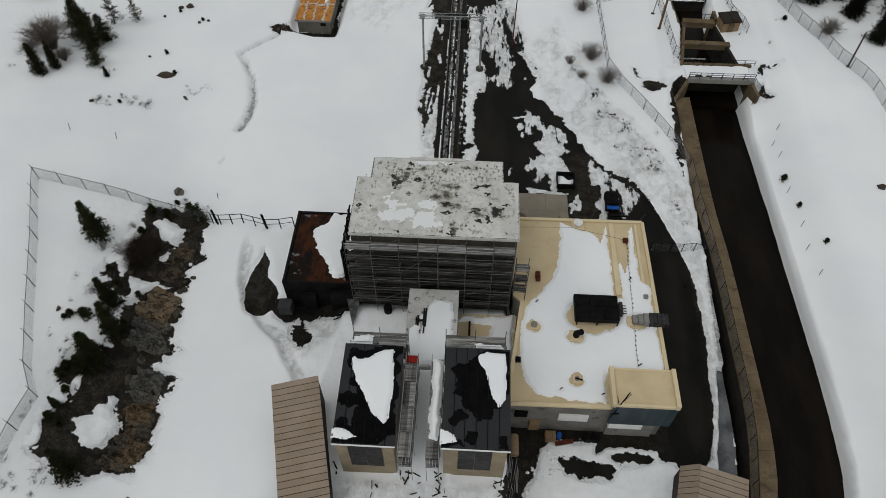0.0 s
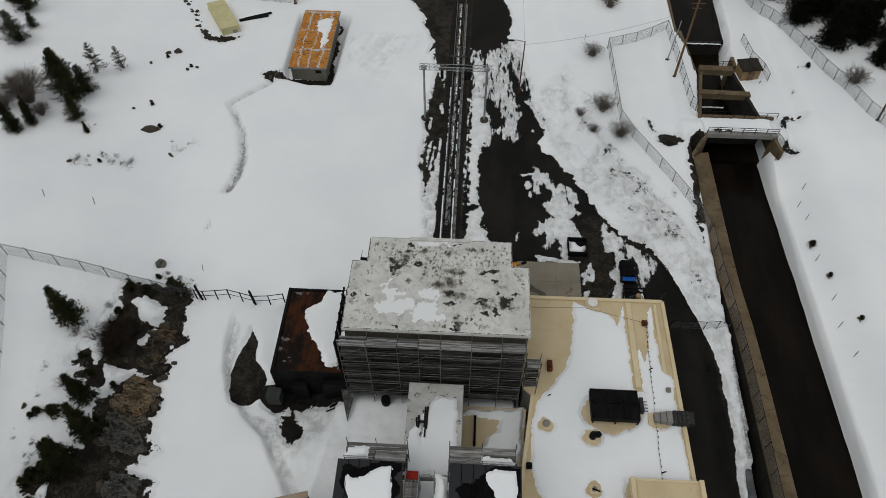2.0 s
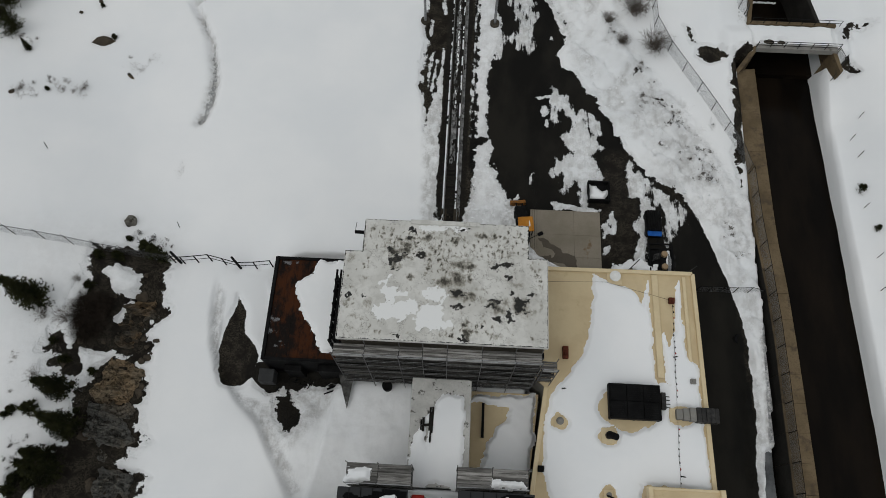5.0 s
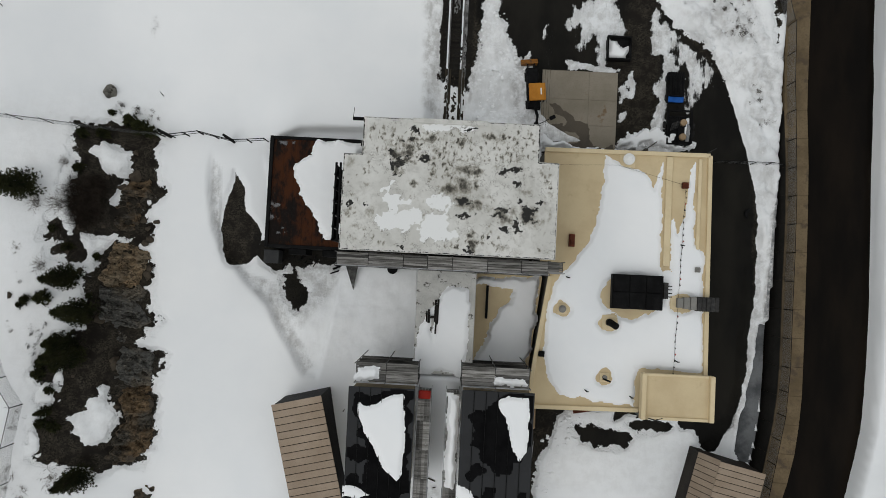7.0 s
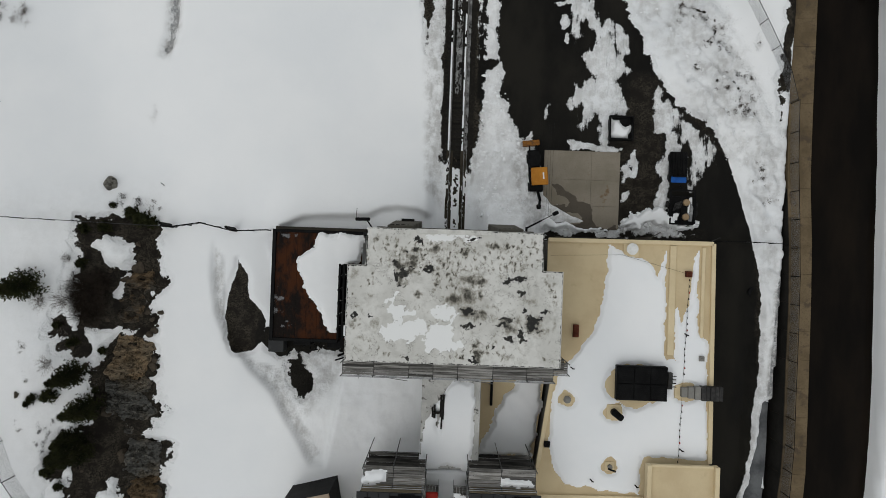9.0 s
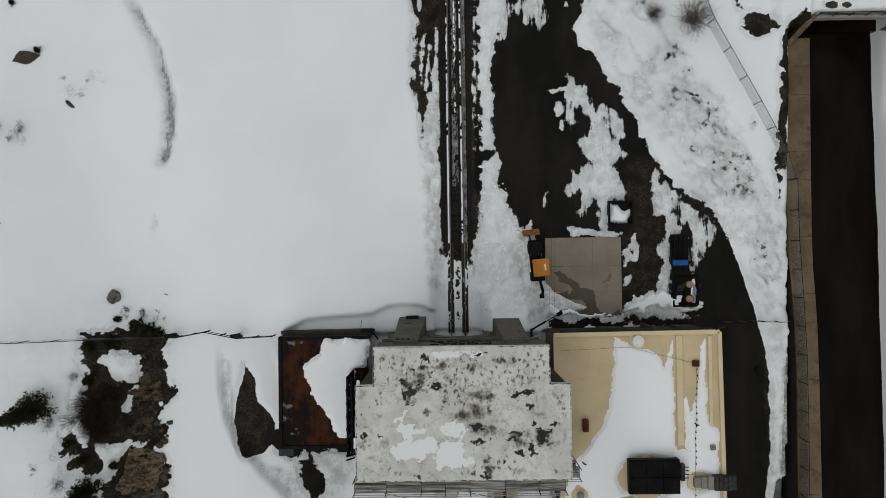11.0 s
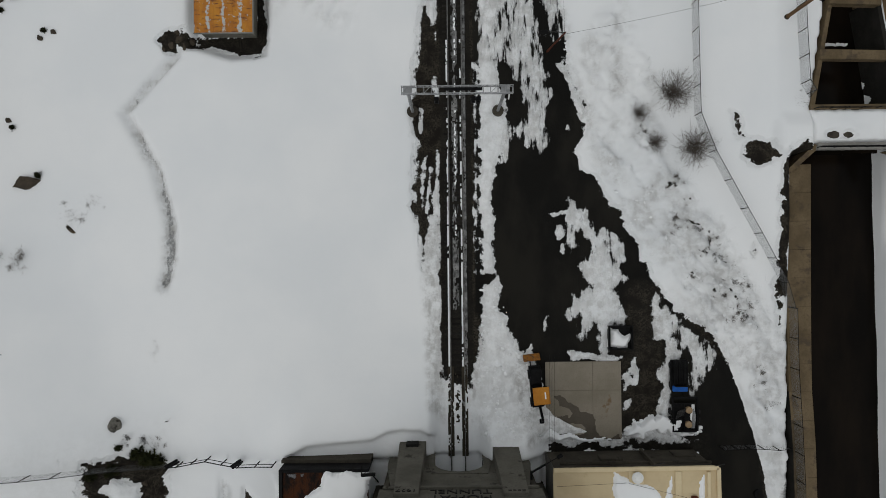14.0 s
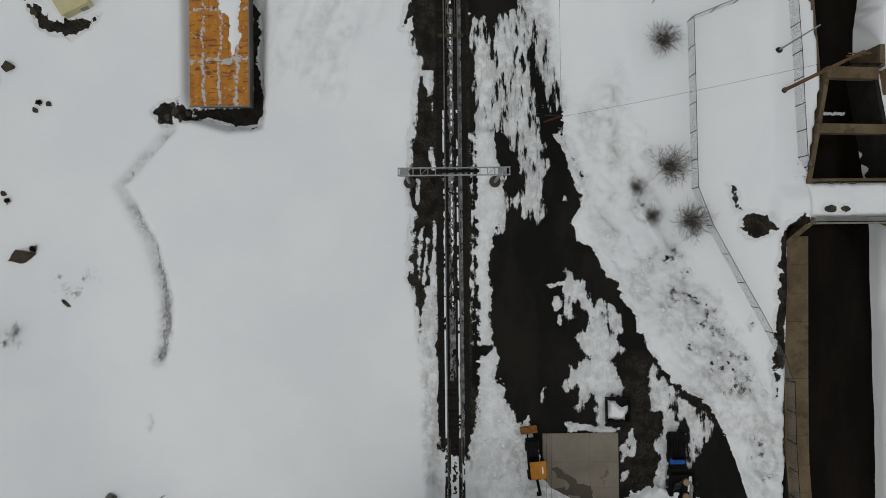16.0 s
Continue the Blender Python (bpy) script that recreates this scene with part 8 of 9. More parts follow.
cream = thing("cream_cabin", (-42.6, 118.6, 0.5), "cream metal cabin half sunk in snow", "cabin")
d1 = Vector((0.52, -0.855))
d2 = Vector((0.9, 0.44)).normalized()
c0 = Vector((-46.5, 121.3))
pts = [c0, c0 + d2 * 3.1, c0 + d2 * 3.1 + d1 * 8.6, c0 + d1 * 8.6]
bm = bmesh.new()
prism(bm, [tuple(p) for p in pts], 0.0, 3.0)
part("wall", bm, cream_metal, cream)
bm = bmesh.new()
mid = (pts[0] + pts[2]) / 2
prism(bm, [tuple(mid + (p - mid) * 1.03) for p in pts], 3.0, 3.18)
part("roof", bm, cream_metal, cream, bevel=0.04)
bm = bmesh.new()
q = pts[2] - d2 * 1.3
prism(bm, [tuple(q), tuple(q + d2 * 0.8), tuple(q + d2 * 0.8 + d1 * 0.05), tuple(q + d1 * 0.05)], 1.2, 2.4)
part("hatch", bm, concrete_grey, cream)
bm = bmesh.new()
plank(bm, (-40.2, 118.4, 1.8), (-35.4, 120.2, 1.9), 0.65, 0.4), plank(bm, (-39.4, 118.9, 1.9), (-34.9, 120.9, 1.95), 0.4, 0.3)
single("tarpaulin_roll", bm, black_metal, "rolled black tarpaulin lying in the snow", "tarpaulin", bevel=0.12)

trafo = thing("transformer", (-39.8, 130.4, 0.8), "row of grey steel switchgear cabinets", "switchgear")
for k in range(7):
    bm = bmesh.new()
    x = -43.8 + 1.18 * k
    block(bm, x, x + 1.14, 129.4, 131.6, 0.8, 3.6)
    cab = part("cabinet", bm, concrete_grey, trafo, bevel=0.04)
    bm = bmesh.new()
    block(bm, x + 0.15, x + 0.95, 129.36, 129.4, 1.5, 2.9)
    part("door_panel", bm, steel, cab)

gate_hut = thing("gate_hut", (45.4, 105.8, 3), "small tan boarded hut with dark roof by the basin", "hut")
HUT_SIDE, HUT_BACK = Vector((3.25, 0.62)), Vector((-0.4, 2.8))
hut_corner = Vector((43.95, 104.25))
hut_at = lambda u, v: tuple(hut_corner + HUT_SIDE * u + HUT_BACK * v)
for k in range(9):
    bm = bmesh.new()
    prism(bm, [hut_at(0.05 + 0.1 * k, 0.05), hut_at(0.145 + 0.1 * k, 0.05), hut_at(0.145 + 0.1 * k, 0.09), hut_at(0.05 + 0.1 * k, 0.09)], 2.6, 5.0)
    part("board", bm, tan_wood, gate_hut)
for u0, u1, v0, v1 in ((0.05, 0.09, 0.09, 0.95), (0.91, 0.95, 0.09, 0.95), (0.09, 0.91, 0.91, 0.95)):
    bm = bmesh.new()
    prism(bm, [hut_at(u0, v0), hut_at(u1, v0), hut_at(u1, v1), hut_at(u0, v1)], 2.6, 5.05)
    part("wall", bm, tan_wood, gate_hut)
for u0, u1 in ((0.0, 0.49), (0.51, 1.0)):
    bm = bmesh.new()
    prism(bm, [hut_at(u0, -0.03), hut_at(u1, -0.03), hut_at(u1, 1.03), hut_at(u0, 1.03)], 5.0, [5.16 + 0.2 * min(u0, 1 - u0) * 2, 5.16 + 0.2 * min(u1, 1 - u1) * 2, 5.3, 5.3])
    part("roof", bm, brown_dark, gate_hut, "dark brown roof", bevel=0.02)
bm = bmesh.new()
prism(bm, [hut_at(0.35, 0.02), hut_at(0.65, 0.02), hut_at(0.65, 0.045), hut_at(0.35, 0.045)], 2.8, 4.75)
part("door", bm, old_wood, gate_hut)
bm = bmesh.new()
prism(bm, [hut_at(0.1, -0.35), hut_at(0.95, -0.3), hut_at(1.2, 0.1), hut_at(1.0, 0.02), hut_at(0.06, 0.02)], 2.6, 3.15)
tagged(single("muddy_apron", bm, soil), "dark muddy ground before the gate hut", "ground", kind="structure")

# ---- rocks ----


def rock_material(name, cool, warm, pale, bias=0.5):
    """Bedded rock: two hues, dark beds and thin wandering fractures."""
    m, t, p = shader(name)
    hue = ramp(t, noise_node(t, 0.3, 5, 0.6), bias - 0.1, bias + 0.1)
    col = blend(t, hue, cool, warm)
    beds = noise_node(t, 0.8, 9, 0.75, (0.8, 2.0, 2.6), turn=14)
    grain = noise_node(t, 5, 7, 0.75)
    col = blend(t, calc(t, "MULTIPLY", ramp(t, beds, 0.5, 0.6), 0.8), col, (0.022, 0.019, 0.015))
    col = blend(t, calc(t, "MULTIPLY", ramp(t, grain, 0.5, 0.66), 0.6), col, pale)
    seam = noise_node(t, 1.1, 5, 0.55, (0.7, 1.9, 1.5), turn=-18)
    gap = calc(t, "SUBTRACT", 1.0, ramp(t, calc(t, "ABSOLUTE", calc(t, "SUBTRACT", seam, 0.5)), 0.004, 0.02))
    joint = noise_node(t, 0.7, 4, 0.5, (1.6, 0.6, 1), turn=20)
    gap = calc(t, "MAXIMUM", gap, calc(t, "SUBTRACT", 1.0, ramp(t, calc(t, "ABSOLUTE", calc(t, "SUBTRACT", joint, 0.5)), 0.002, 0.012)))
    col = blend(t, calc(t, "MULTIPLY", gap, 0.7), col, (0.012, 0.011, 0.009))
    t.links.new(col, p.inputs["Base Color"])
    p.inputs["Roughness"].default_value = 0.9
    p.inputs["Specular IOR Level"].default_value = 0.1
    relief(t, p, calc(t, "SUBTRACT", calc(t, "ADD", beds, calc(t, "MULTIPLY", grain, 0.4)), calc(t, "MULTIPLY", gap, 0.4)), 1.0, 0.3)
    return m


rock_mat = rock_material("brown_rock", (0.085, 0.078, 0.066), (0.19, 0.13, 0.075), (0.23, 0.185, 0.125))
tan_rock = rock_material("tan_rock", (0.22, 0.175, 0.12), (0.33, 0.235, 0.14), (0.42, 0.335, 0.23))
grey_rock = rock_material("grey_rock", (0.125, 0.124, 0.115), (0.2, 0.17, 0.13), (0.3, 0.28, 0.24), 0.56)


def outcrop(corners, height, seed, label, mat=rock_mat):
    """A ledge of bedded rock: steep on its outline, broken into steps on top."""
    xs0, ys0 = [c[0] for c in corners], [c[1] for c in corners]
    xs, ys = np.arange(min(xs0) - 0.4, max(xs0) + 0.4, 0.11), np.arange(min(ys0) - 0.4, max(ys0) + 0.4, 0.11)
    x, y = np.meshgrid(xs, ys)
    d = inside(x + 0.35 * fractal(x, y, 1.6, seed, 4, 0.55), y + 0.35 * fractal(x, y, 1.6, seed + 7, 4, 0.55), corners)
    base = ground_height(x, y) - 0.3
    beds = np.abs(fractal(x + 0.4 * y, y * 1.5, 2.0, seed + 3, 5, 0.62))
    steps = np.floor(4 * (0.5 + 0.5 * fractal(x, y, 2.8, seed + 13, 3))) / 4
    top = height * smooth(-0.15, 0.55, d) * (0.55 + 0.45 * steps) - 0.95 * beds
    at = Vector((float(x.mean()), float(y.mean()), float(base.min())))
    ob = thing("rock_ledge", at, label, "rock", "crag rocks")
    n = 3
    for k in range(n):
        rows = slice(k * len(ys) // n, (k + 1) * len(ys) // n + 1)
        me = grid_mesh("rock_bed", xs - at.x, ys[rows] - at.y, (base + np.where(d > -0.2, np.maximum(top, 0.02), -0.4))[rows] - at.z, (d > -0.2)[rows], mat)
        me.polygons.foreach_set("use_smooth", [False] * len(me.polygons))
        bed_part = new("rock_bed", me)
        bed_part.parent = ob
    return ob


outcrop([(-35.6, 46.6), (-35.2, 47.8), (-33.9, 47.8), (-31.9, 47.0), (-31.3, 45.8), (-31.6, 45.0), (-32.3, 44.4), (-32.2, 42.9), (-36.2, 42.7), (-36.5, 44.0), (-35.8, 45.2)], 1.9, 201, "tan rounded rock head above the snow", tan_rock)
outcrop([(-36.2, 43.0), (-32.2, 43.2), (-31.9, 41.7), (-31.9, 40.0), (-31.0, 39.3), (-31.7, 38.5), (-32.9, 37.1), (-33.9, 36.9), (-34.7, 38.3), (-35.3, 39.3), (-36.3, 39.3), (-36.4, 41.2)], 1.9, 211, "grey bedded rock ledge with thin fractures", grey_rock)
outcrop([(-33.9, 36.9), (-32.4, 37.2), (-30.6, 36.2), (-30.7, 34.8), (-31.0, 32.7), (-33.4, 32.6), (-34.7, 33.5), (-34.3, 35.4)], 1.9, 221, "dark grey bedded rock ledge with a ragged edge", grey_rock)
outcrop([(-33.4, 32.9), (-31.0, 33.0), (-30.5, 31.6), (-30.3, 27.7), (-30.5, 26.4), (-31.7, 25.2), (-33.7, 24.6), (-35.0, 25.6), (-34.0, 27.9), (-33.4, 29.6), (-34.2, 31.7)], 1.9, 231, "brown broken rock ledge beside a snow patch")
outcrop([(-35.4, 51.5), (-34.8, 52.7), (-34.3, 53.9), (-33.8, 54.5), (-32.0, 54.3), (-31.5, 52.8), (-32.2, 51.8), (-32.9, 51.3), (-32.9, 50.4), (-33.4, 49.0), (-35.0, 48.6), (-35.3, 49.2)], 1.3, 241, "brown fractured rock ledge among soil")
outcrop([(-32.9, 20.5), (-32.3, 22.5), (-31.0, 23.1), (-30.0, 22.5), (-29.9, 20.5), (-31.4, 19)], 1.5, 251, "brown rounded rock ledge in the snow")


scree_stone = surface("scree_stone", (0.05, 0.042, 0.033), (0.085, 0.068, 0.05), 0.8, 9, 0.95, bump=0.8, depth=0.04)


def rock(at, size, seed, label, mat=rock_mat, group="boulders", turn=None):
    bm = bmesh.new()
    bmesh.ops.create_icosphere(bm, subdivisions=3, radius=1.0)
    rnd = random.Random(seed)
    cuts = [(Vector((rnd.uniform(-1, 1), rnd.uniform(-1, 1), rnd.uniform(-0.2, 1))).normalized(), rnd.uniform(0.42, 0.8)) for _ in range(15)]
    off = Vector((seed * 3.1, seed * 1.7, 0))
    for v in bm.verts:
        for n_, c in cuts:
            over = v.co.dot(n_) - c
            if over > 0:
                v.co -= n_ * over
        v.co += 0.17 * noise.noise_vector(v.co * 1.9 + off) + 0.05 * noise.noise_vector(v.co * 5 + off)
        v.co = Vector((v.co.x * size[0], v.co.y * size[1], v.co.z * size[2]))
    bmesh.ops.rotate(bm, verts=bm.verts[:], matrix=Matrix.Rotation(rnd.uniform(0, 6.28) if turn is None else turn, 3, "Z"))
    bmesh.ops.translate(bm, verts=bm.verts[:], vec=at)
    return single("boulder", bm, mat, label, "boulder", group)


def on(x, y, up=0.0):
    return (x, y, ground_at(x, y) + up)


rock(on(-36.8, 63.0, 0.2), (1.0, 0.8, 0.8), 3, "grey angular boulder above the fence", granite)
rock(on(-46.4, 88.5, 0.15), (2.0, 0.95, 0.7), 5, "long brown boulder half buried in snow", scree_stone, turn=0.1)
rock(on(-42.0, 83.6, 0.0), (0.9, 0.4, 0.3), 7, "low dark boulder in the snow")
for k, (x, y, s) in enumerate(((-49.9, 108.3, 0.6), (-48.4, 108.9, 0.9), (-45.5, 104.1, 0.45), (-51.8, 105.2, 0.45), (-48.4, 95.1, 0.4), (-50.3, 92.8, 0.35), (-44.0, 104.8, 0.4), (-31.4, 49.9, 0.45), (-31.7, 48.5, 0.25), (-32.2, 49.2, 0.4), (-32.6, 49.9, 0.45), (-32.0, 48.0, 0.5), (-32.5, 47.6, 0.6), (-43.4, 41.8, 0.4), (-37.9, 44.4, 0.5), (-39.2, 46.4, 0.5), (36.6 + 1.8, 92.6, 0.55), (40.0, 92.7, 0.4), (59.5, 69.7, 0.8), (-53.2, 78.0, 0.4))):
    rock(on(x, y, s * 0.3), (s, s * 0.8, s * 0.6), 11 + k, "small dark stone lying in the snow", scree_stone, group="small stones")
for k, (x, y, sz) in enumerate(((-31.4, 103.2, 0.5), (-30.6, 103.8, 0.65), (-30.0, 103.0, 0.45), (-32.2, 102.8, 0.35), (-29.4, 103.7, 0.5), (-30.8, 104.6, 0.4))):
    rock(on(x, y, sz * 0.3), (sz, sz * 0.8, sz * 0.6), 180 + k, "dark snow-streaked boulder beside the orange hut", scree_stone)
rnd = random.Random(77)
for k in range(34):
    u = k / 33 * 8
    row_x, row_y = np.interp(u, range(9), [-52.6, -51.2, -50.5, -49.3, -48.3, -47.2, -47.2, -46.2, -45.8]), np.interp(u, range(9), [126.6, 123.9, 122.8, 120.7, 120.1, 117.9, 116.7, 115.7, 114.6])
    if k % 3 != 1:
        x, y, size = float(row_x) + rnd.gauss(0, 0.25), float(row_y) + rnd.gauss(0, 0.25), rnd.uniform(0.2, 0.6)
        rock(on(x, y, size * 0.15), (size, size * 0.8, size * 0.55), 50 + k, "small dark stone in a row beside the cabin", scree_stone, group="row of stones")
scree = random.Random(31)
made = 0
while made < 46:
    x, y = scree.uniform(-42, -31), scree.uniform(24, 59)
    spot = np.array([x]), np.array([y])
    if float(inside(*spot, CRAG)[0]) > 0.3 and max(float(inside(*spot, patch)[0]) for patch in (CRAG_SNOW, CRAG_SNOW_LOW, CRAG_SNOW_TOP)) < -0.3:
        s = scree.uniform(0.18, 0.55) if made % 7 else scree.uniform(0.6, 1.0)
        rock(on(x, y, s * 0.2), (s, s * 0.85, s * 0.65), 100 + made, "brown broken stone on dark soil", scree_stone, group="crag stones")
        made += 1


# ---- trees and bushes ----
def conifer(name, height, spread, whorls, per, seed, label, bare_low=0.08, leaf=needles, tuft=0.3, lift=0.15, gaps=0.12):
    """A trunk and whorls of boughs, each set with tufts of needles; lift: how far the boughs turn upwards; gaps: share of missing boughs."""
    rnd = random.Random(seed)
    ob = thing(name, (0, 0, 0), label, "tree", "conifers")
    bm = bmesh.new()
    rod(bm, (0, 0, -0.3), (0, 0, height * 0.97), 0.012 * height + 0.03, 8, 0.015)
    part("trunk", bm, bark, ob)
    verts, faces = [], []

    def needle_tuft(c, size, way):
        for _ in range(9):
            a = (Vector((rnd.gauss(0, 1), rnd.gauss(0, 1), rnd.gauss(0, 0.8))).normalized() * 0.9 + way).normalized()
            b = a.cross(Vector((rnd.gauss(0, 1), rnd.gauss(0, 1), rnd.gauss(0, 1)))).normalized()
            n = len(verts)
            L, W = size * rnd.uniform(0.55, 1.1), size * rnd.uniform(0.09, 0.17)
            verts.extend([tuple(c - a * L * 0.3), tuple(c + a * L * 0.3 + b * W), tuple(c + a * L), tuple(c + a * L * 0.3 - b * W)])
            faces.append((n, n + 1, n + 2, n + 3))

    bough_bm = bmesh.new()
    for k in range(whorls):
        u = bare_low + (1 - bare_low) * (k + 0.3 * rnd.random()) / whorls
        z = height * u
        reach = spread * (1 - u) ** 0.75 * rnd.uniform(0.8, 1.1) + 0.05 * spread
        for j in range(per):
            if rnd.random() < gaps:
                continue
            ang = math.tau * (j + rnd.random() * 0.9) / per + k * 0.7
            r = reach * rnd.uniform(0.6, 1.15)
            way = Vector((math.cos(ang), math.sin(ang), -0.12 + lift * rnd.uniform(0.3, 1.3) + 0.4 * u)).normalized()
            root = Vector((0, 0, z))
            rod(bough_bm, root, root + way * r * 0.85, 0.02 + 0.006 * r, 3, 0.008)
            side = way.cross(Vector((0, 0, 1))).normalized()
            n = max(2, int(r / (tuft * 0.85)) + 1)
            for i in range(n):
                sdist = (i + 0.8) / n
                fan = 0.32 * r * (1 - abs(2 * sdist - 1.1) * 0.6)
                for m_ in range(1 if sdist > 0.85 else 2):
                    c = root + way * r * sdist + side * rnd.uniform(-fan, fan) + Vector((0, 0, rnd.uniform(-0.12, 0.12)))
                    needle_tuft(c, tuft * rnd.uniform(0.8, 1.2), way * 0.8 + side * rnd.uniform(-0.5, 0.5))
    tagged(part("bough", bough_bm, bark, ob), kind="stuff")
    for _ in range(7):
        needle_tuft(Vector((0, 0, height * rnd.uniform(0.9, 0.98))), tuft, Vector((rnd.uniform(-0.3, 0.3), rnd.uniform(-0.3, 0.3), 1)).normalized())
    me = bpy.data.meshes.new("crown")
    me.from_pydata(verts, [], faces)
    me.materials.append(leaf)
    crown = new("crown", me)
    crown.parent = ob
    return ob


def plant(proto, spots, seed):
    rnd = random.Random(seed)
    for k, (x, y, s) in enumerate(spots):
        m = Matrix.LocRotScale((x, y, ground_at(x, y) - 0.05), Euler((rnd.uniform(-0.05, 0.05), rnd.uniform(-0.05, 0.05), rnd.uniform(0, 6.28))), None)
        if k == 0:
            proto.matrix_basis = m @ Matrix.Diagonal((s, s, s, 1))
        else:
            proto.scale, keep = (s, s, s), proto.scale.copy()
            copy_thing(proto, m)
            proto.scale = keep


young = conifer("conifer", 5.0, 1.35, 16, 11, 3, "dark green young conifer growing among snow", bare_low=0.03, tuft=0.2, gaps=0.05)
plant(young, [(-42.6, 52.6, 1.35), (-38.5, 43.9, 1.15), (-37.3, 40.3, 1.25), (-37.9, 36.2, 1.3), (-38.6, 37.4, 0.9), (-61.0, 84.8, 0.8), (-62.6, 87.0, 0.65), (-53.9, 85.2, 0.4), (-39.6, 30.6, 0.5), (-62.2, 82.6, 1.1), (-36.4, 24.0, 1.2)], 5)
pine = conifer("conifer", 7.0, 3.1, 13, 11, 9, "tall dark conifer on the snowy slope", bare_low=0.04, tuft=0.27, lift=0.4)
plant(pine, [(-60.6, 94.6, 0.95), (-58.4, 92.2, 0.85), (-62.0, 96.6, 0.75), (-57.4, 94.6, 0.7), (-56.3, 87.9, 0.6), (-73.4, 112.6, 0.8), (-71.0, 103.6, 0.78), (-75.5, 114.0, 0.7), (-70.8, 108.0, 0.4)], 6)
thin = conifer("conifer", 6.0, 2.4, 10, 8, 15, "thin open young conifer in snow", bare_low=0.1, tuft=0.2, lift=0.6, gaps=0.35)
plant(thin, [(-58.0, 99.8, 0.95), (-55.1, 102.4, 0.75), (-73.8, 104.6, 0.6)], 7)
spruce = conifer("conifer", 13.0, 3.8, 26, 14, 21, "tall black-green spruce at the edge of the wood", bare_low=0.03, leaf=spruce_needles, tuft=0.42, lift=0.05)
plant(spruce, [(59.8, 112.4, 0.85), (55.8, 118.8, 0.7), (66.0, 107.6, 0.6), (69.4, 113.4, 0.9), (67.6, 100.4, 0.55), (63.4, 118.0, 1.0), (58.2, 123.6, 1.0), (66.8, 122.4, 1.1), (73.0, 107.0, 0.8), (52.6, 127.5, 0.9), (73.5, 118.5, 1.1), (61.5, 129.5, 1.1), (69.0, 130.0, 1.1),
                (55.5, 134.5, 1.0), (77.5, 111.5, 1.0), (78.5, 123.0, 1.1), (64.6, 113.6, 0.7), (60.6, 121.0, 1.0), (62.4, 124.6, 1.0), (63.5, 138.5, 1.1), (76.0, 99.5, 0.8)], 8)


def bush(name, height, spread, stems, seed, label, root=0.3, leaf=twig):
    rnd = random.Random(seed)
    ob = thing(name, (0, 0, 0), label, "bush", "bare bushes")
    bm = bmesh.new()
    for _ in range(stems):
        ang, out = rnd.uniform(0, 6.28), rnd.uniform(0.1, 1.0) ** 0.7 * spread
        p = Vector((rnd.uniform(-1, 1) * root * spread, rnd.uniform(-1, 1) * root * spread, -0.05))
        q = p + Vector((math.cos(ang) * out * 0.4, math.sin(ang) * out * 0.4, height * rnd.uniform(0.4, 0.6)))
        ang += rnd.gauss(0, 0.5)
        e = p * 0.6 + Vector((math.cos(ang) * out, math.sin(ang) * out, height * rnd.uniform(0.7, 1.0) * (1.1 - 0.45 * out / spread)))
        rod(bm, p, q, 0.006 * height + 0.004, 3, 0.004 * height + 0.003), rod(bm, q, e, 0.004 * height + 0.003, 3, 0.003)
        for _ in range(6):
            s = q.lerp(e, rnd.uniform(0.0, 0.9))
            rod(bm, s, s + (e - q).normalized() * rnd.uniform(0.3, 0.6) * height * 0.5 + Vector((rnd.gauss(0, 0.16), rnd.gauss(0, 0.16), rnd.gauss(0.05, 0.1))) * height * 0.6, 0.003 * height + 0.002, 3, 0.002)
    tagged(part("twig_crown", bm, leaf, ob), kind="stuff")
    return ob


willow = bush("bare_bush", 2.6, 2.3, 170, 41, "leafless grey-brown bush in snow", 0.3)
plant(willow, [(21.2, 110.6, 0.85), (21.9, 97.2, 1.0), (23.9, 91.6, 0.95), (24.6, 127.7, 0.9), (25.4, 124.6, 0.8), (60.5, 102.7, 1.0), (18.2, 95.0, 0.5), (19.8, 92.0, 0.5)], 12)
broad = bush("bare_bush", 5.2, 3.9, 300, 43, "large rounded leafless bush on the slope", 0.12)
plant(broad, [(-63.4, 89.6, 1.0), (-60.6, 87.0, 0.4), (-65.6, 87.4, 0.35)], 13)
dark_twig = surface("dark_twigs", (0.018, 0.014, 0.011), (0.04, 0.031, 0.024), 2.0, 14, 0.95)
brown_bush = bush("bare_bush", 2.4, 2.3, 520, 55, "dense dark brown leafless bush on the crag", leaf=dark_twig)
plant(brown_bush, [(-37.9, 52.0, 1.0), (-37.4, 50.4, 0.9), (-36.9, 53.0, 0.6)], 22)
fine_bush = bush("bare_bush", 1.8, 1.2, 46, 57, "thin leafless grey bush standing in snow")
plant(fine_bush, [(-41.8, 50.9, 0.75), (-39.7, 51.0, 1.0), (-41.0, 44.8, 0.8), (-39.7, 55.4, 0.5)], 24)


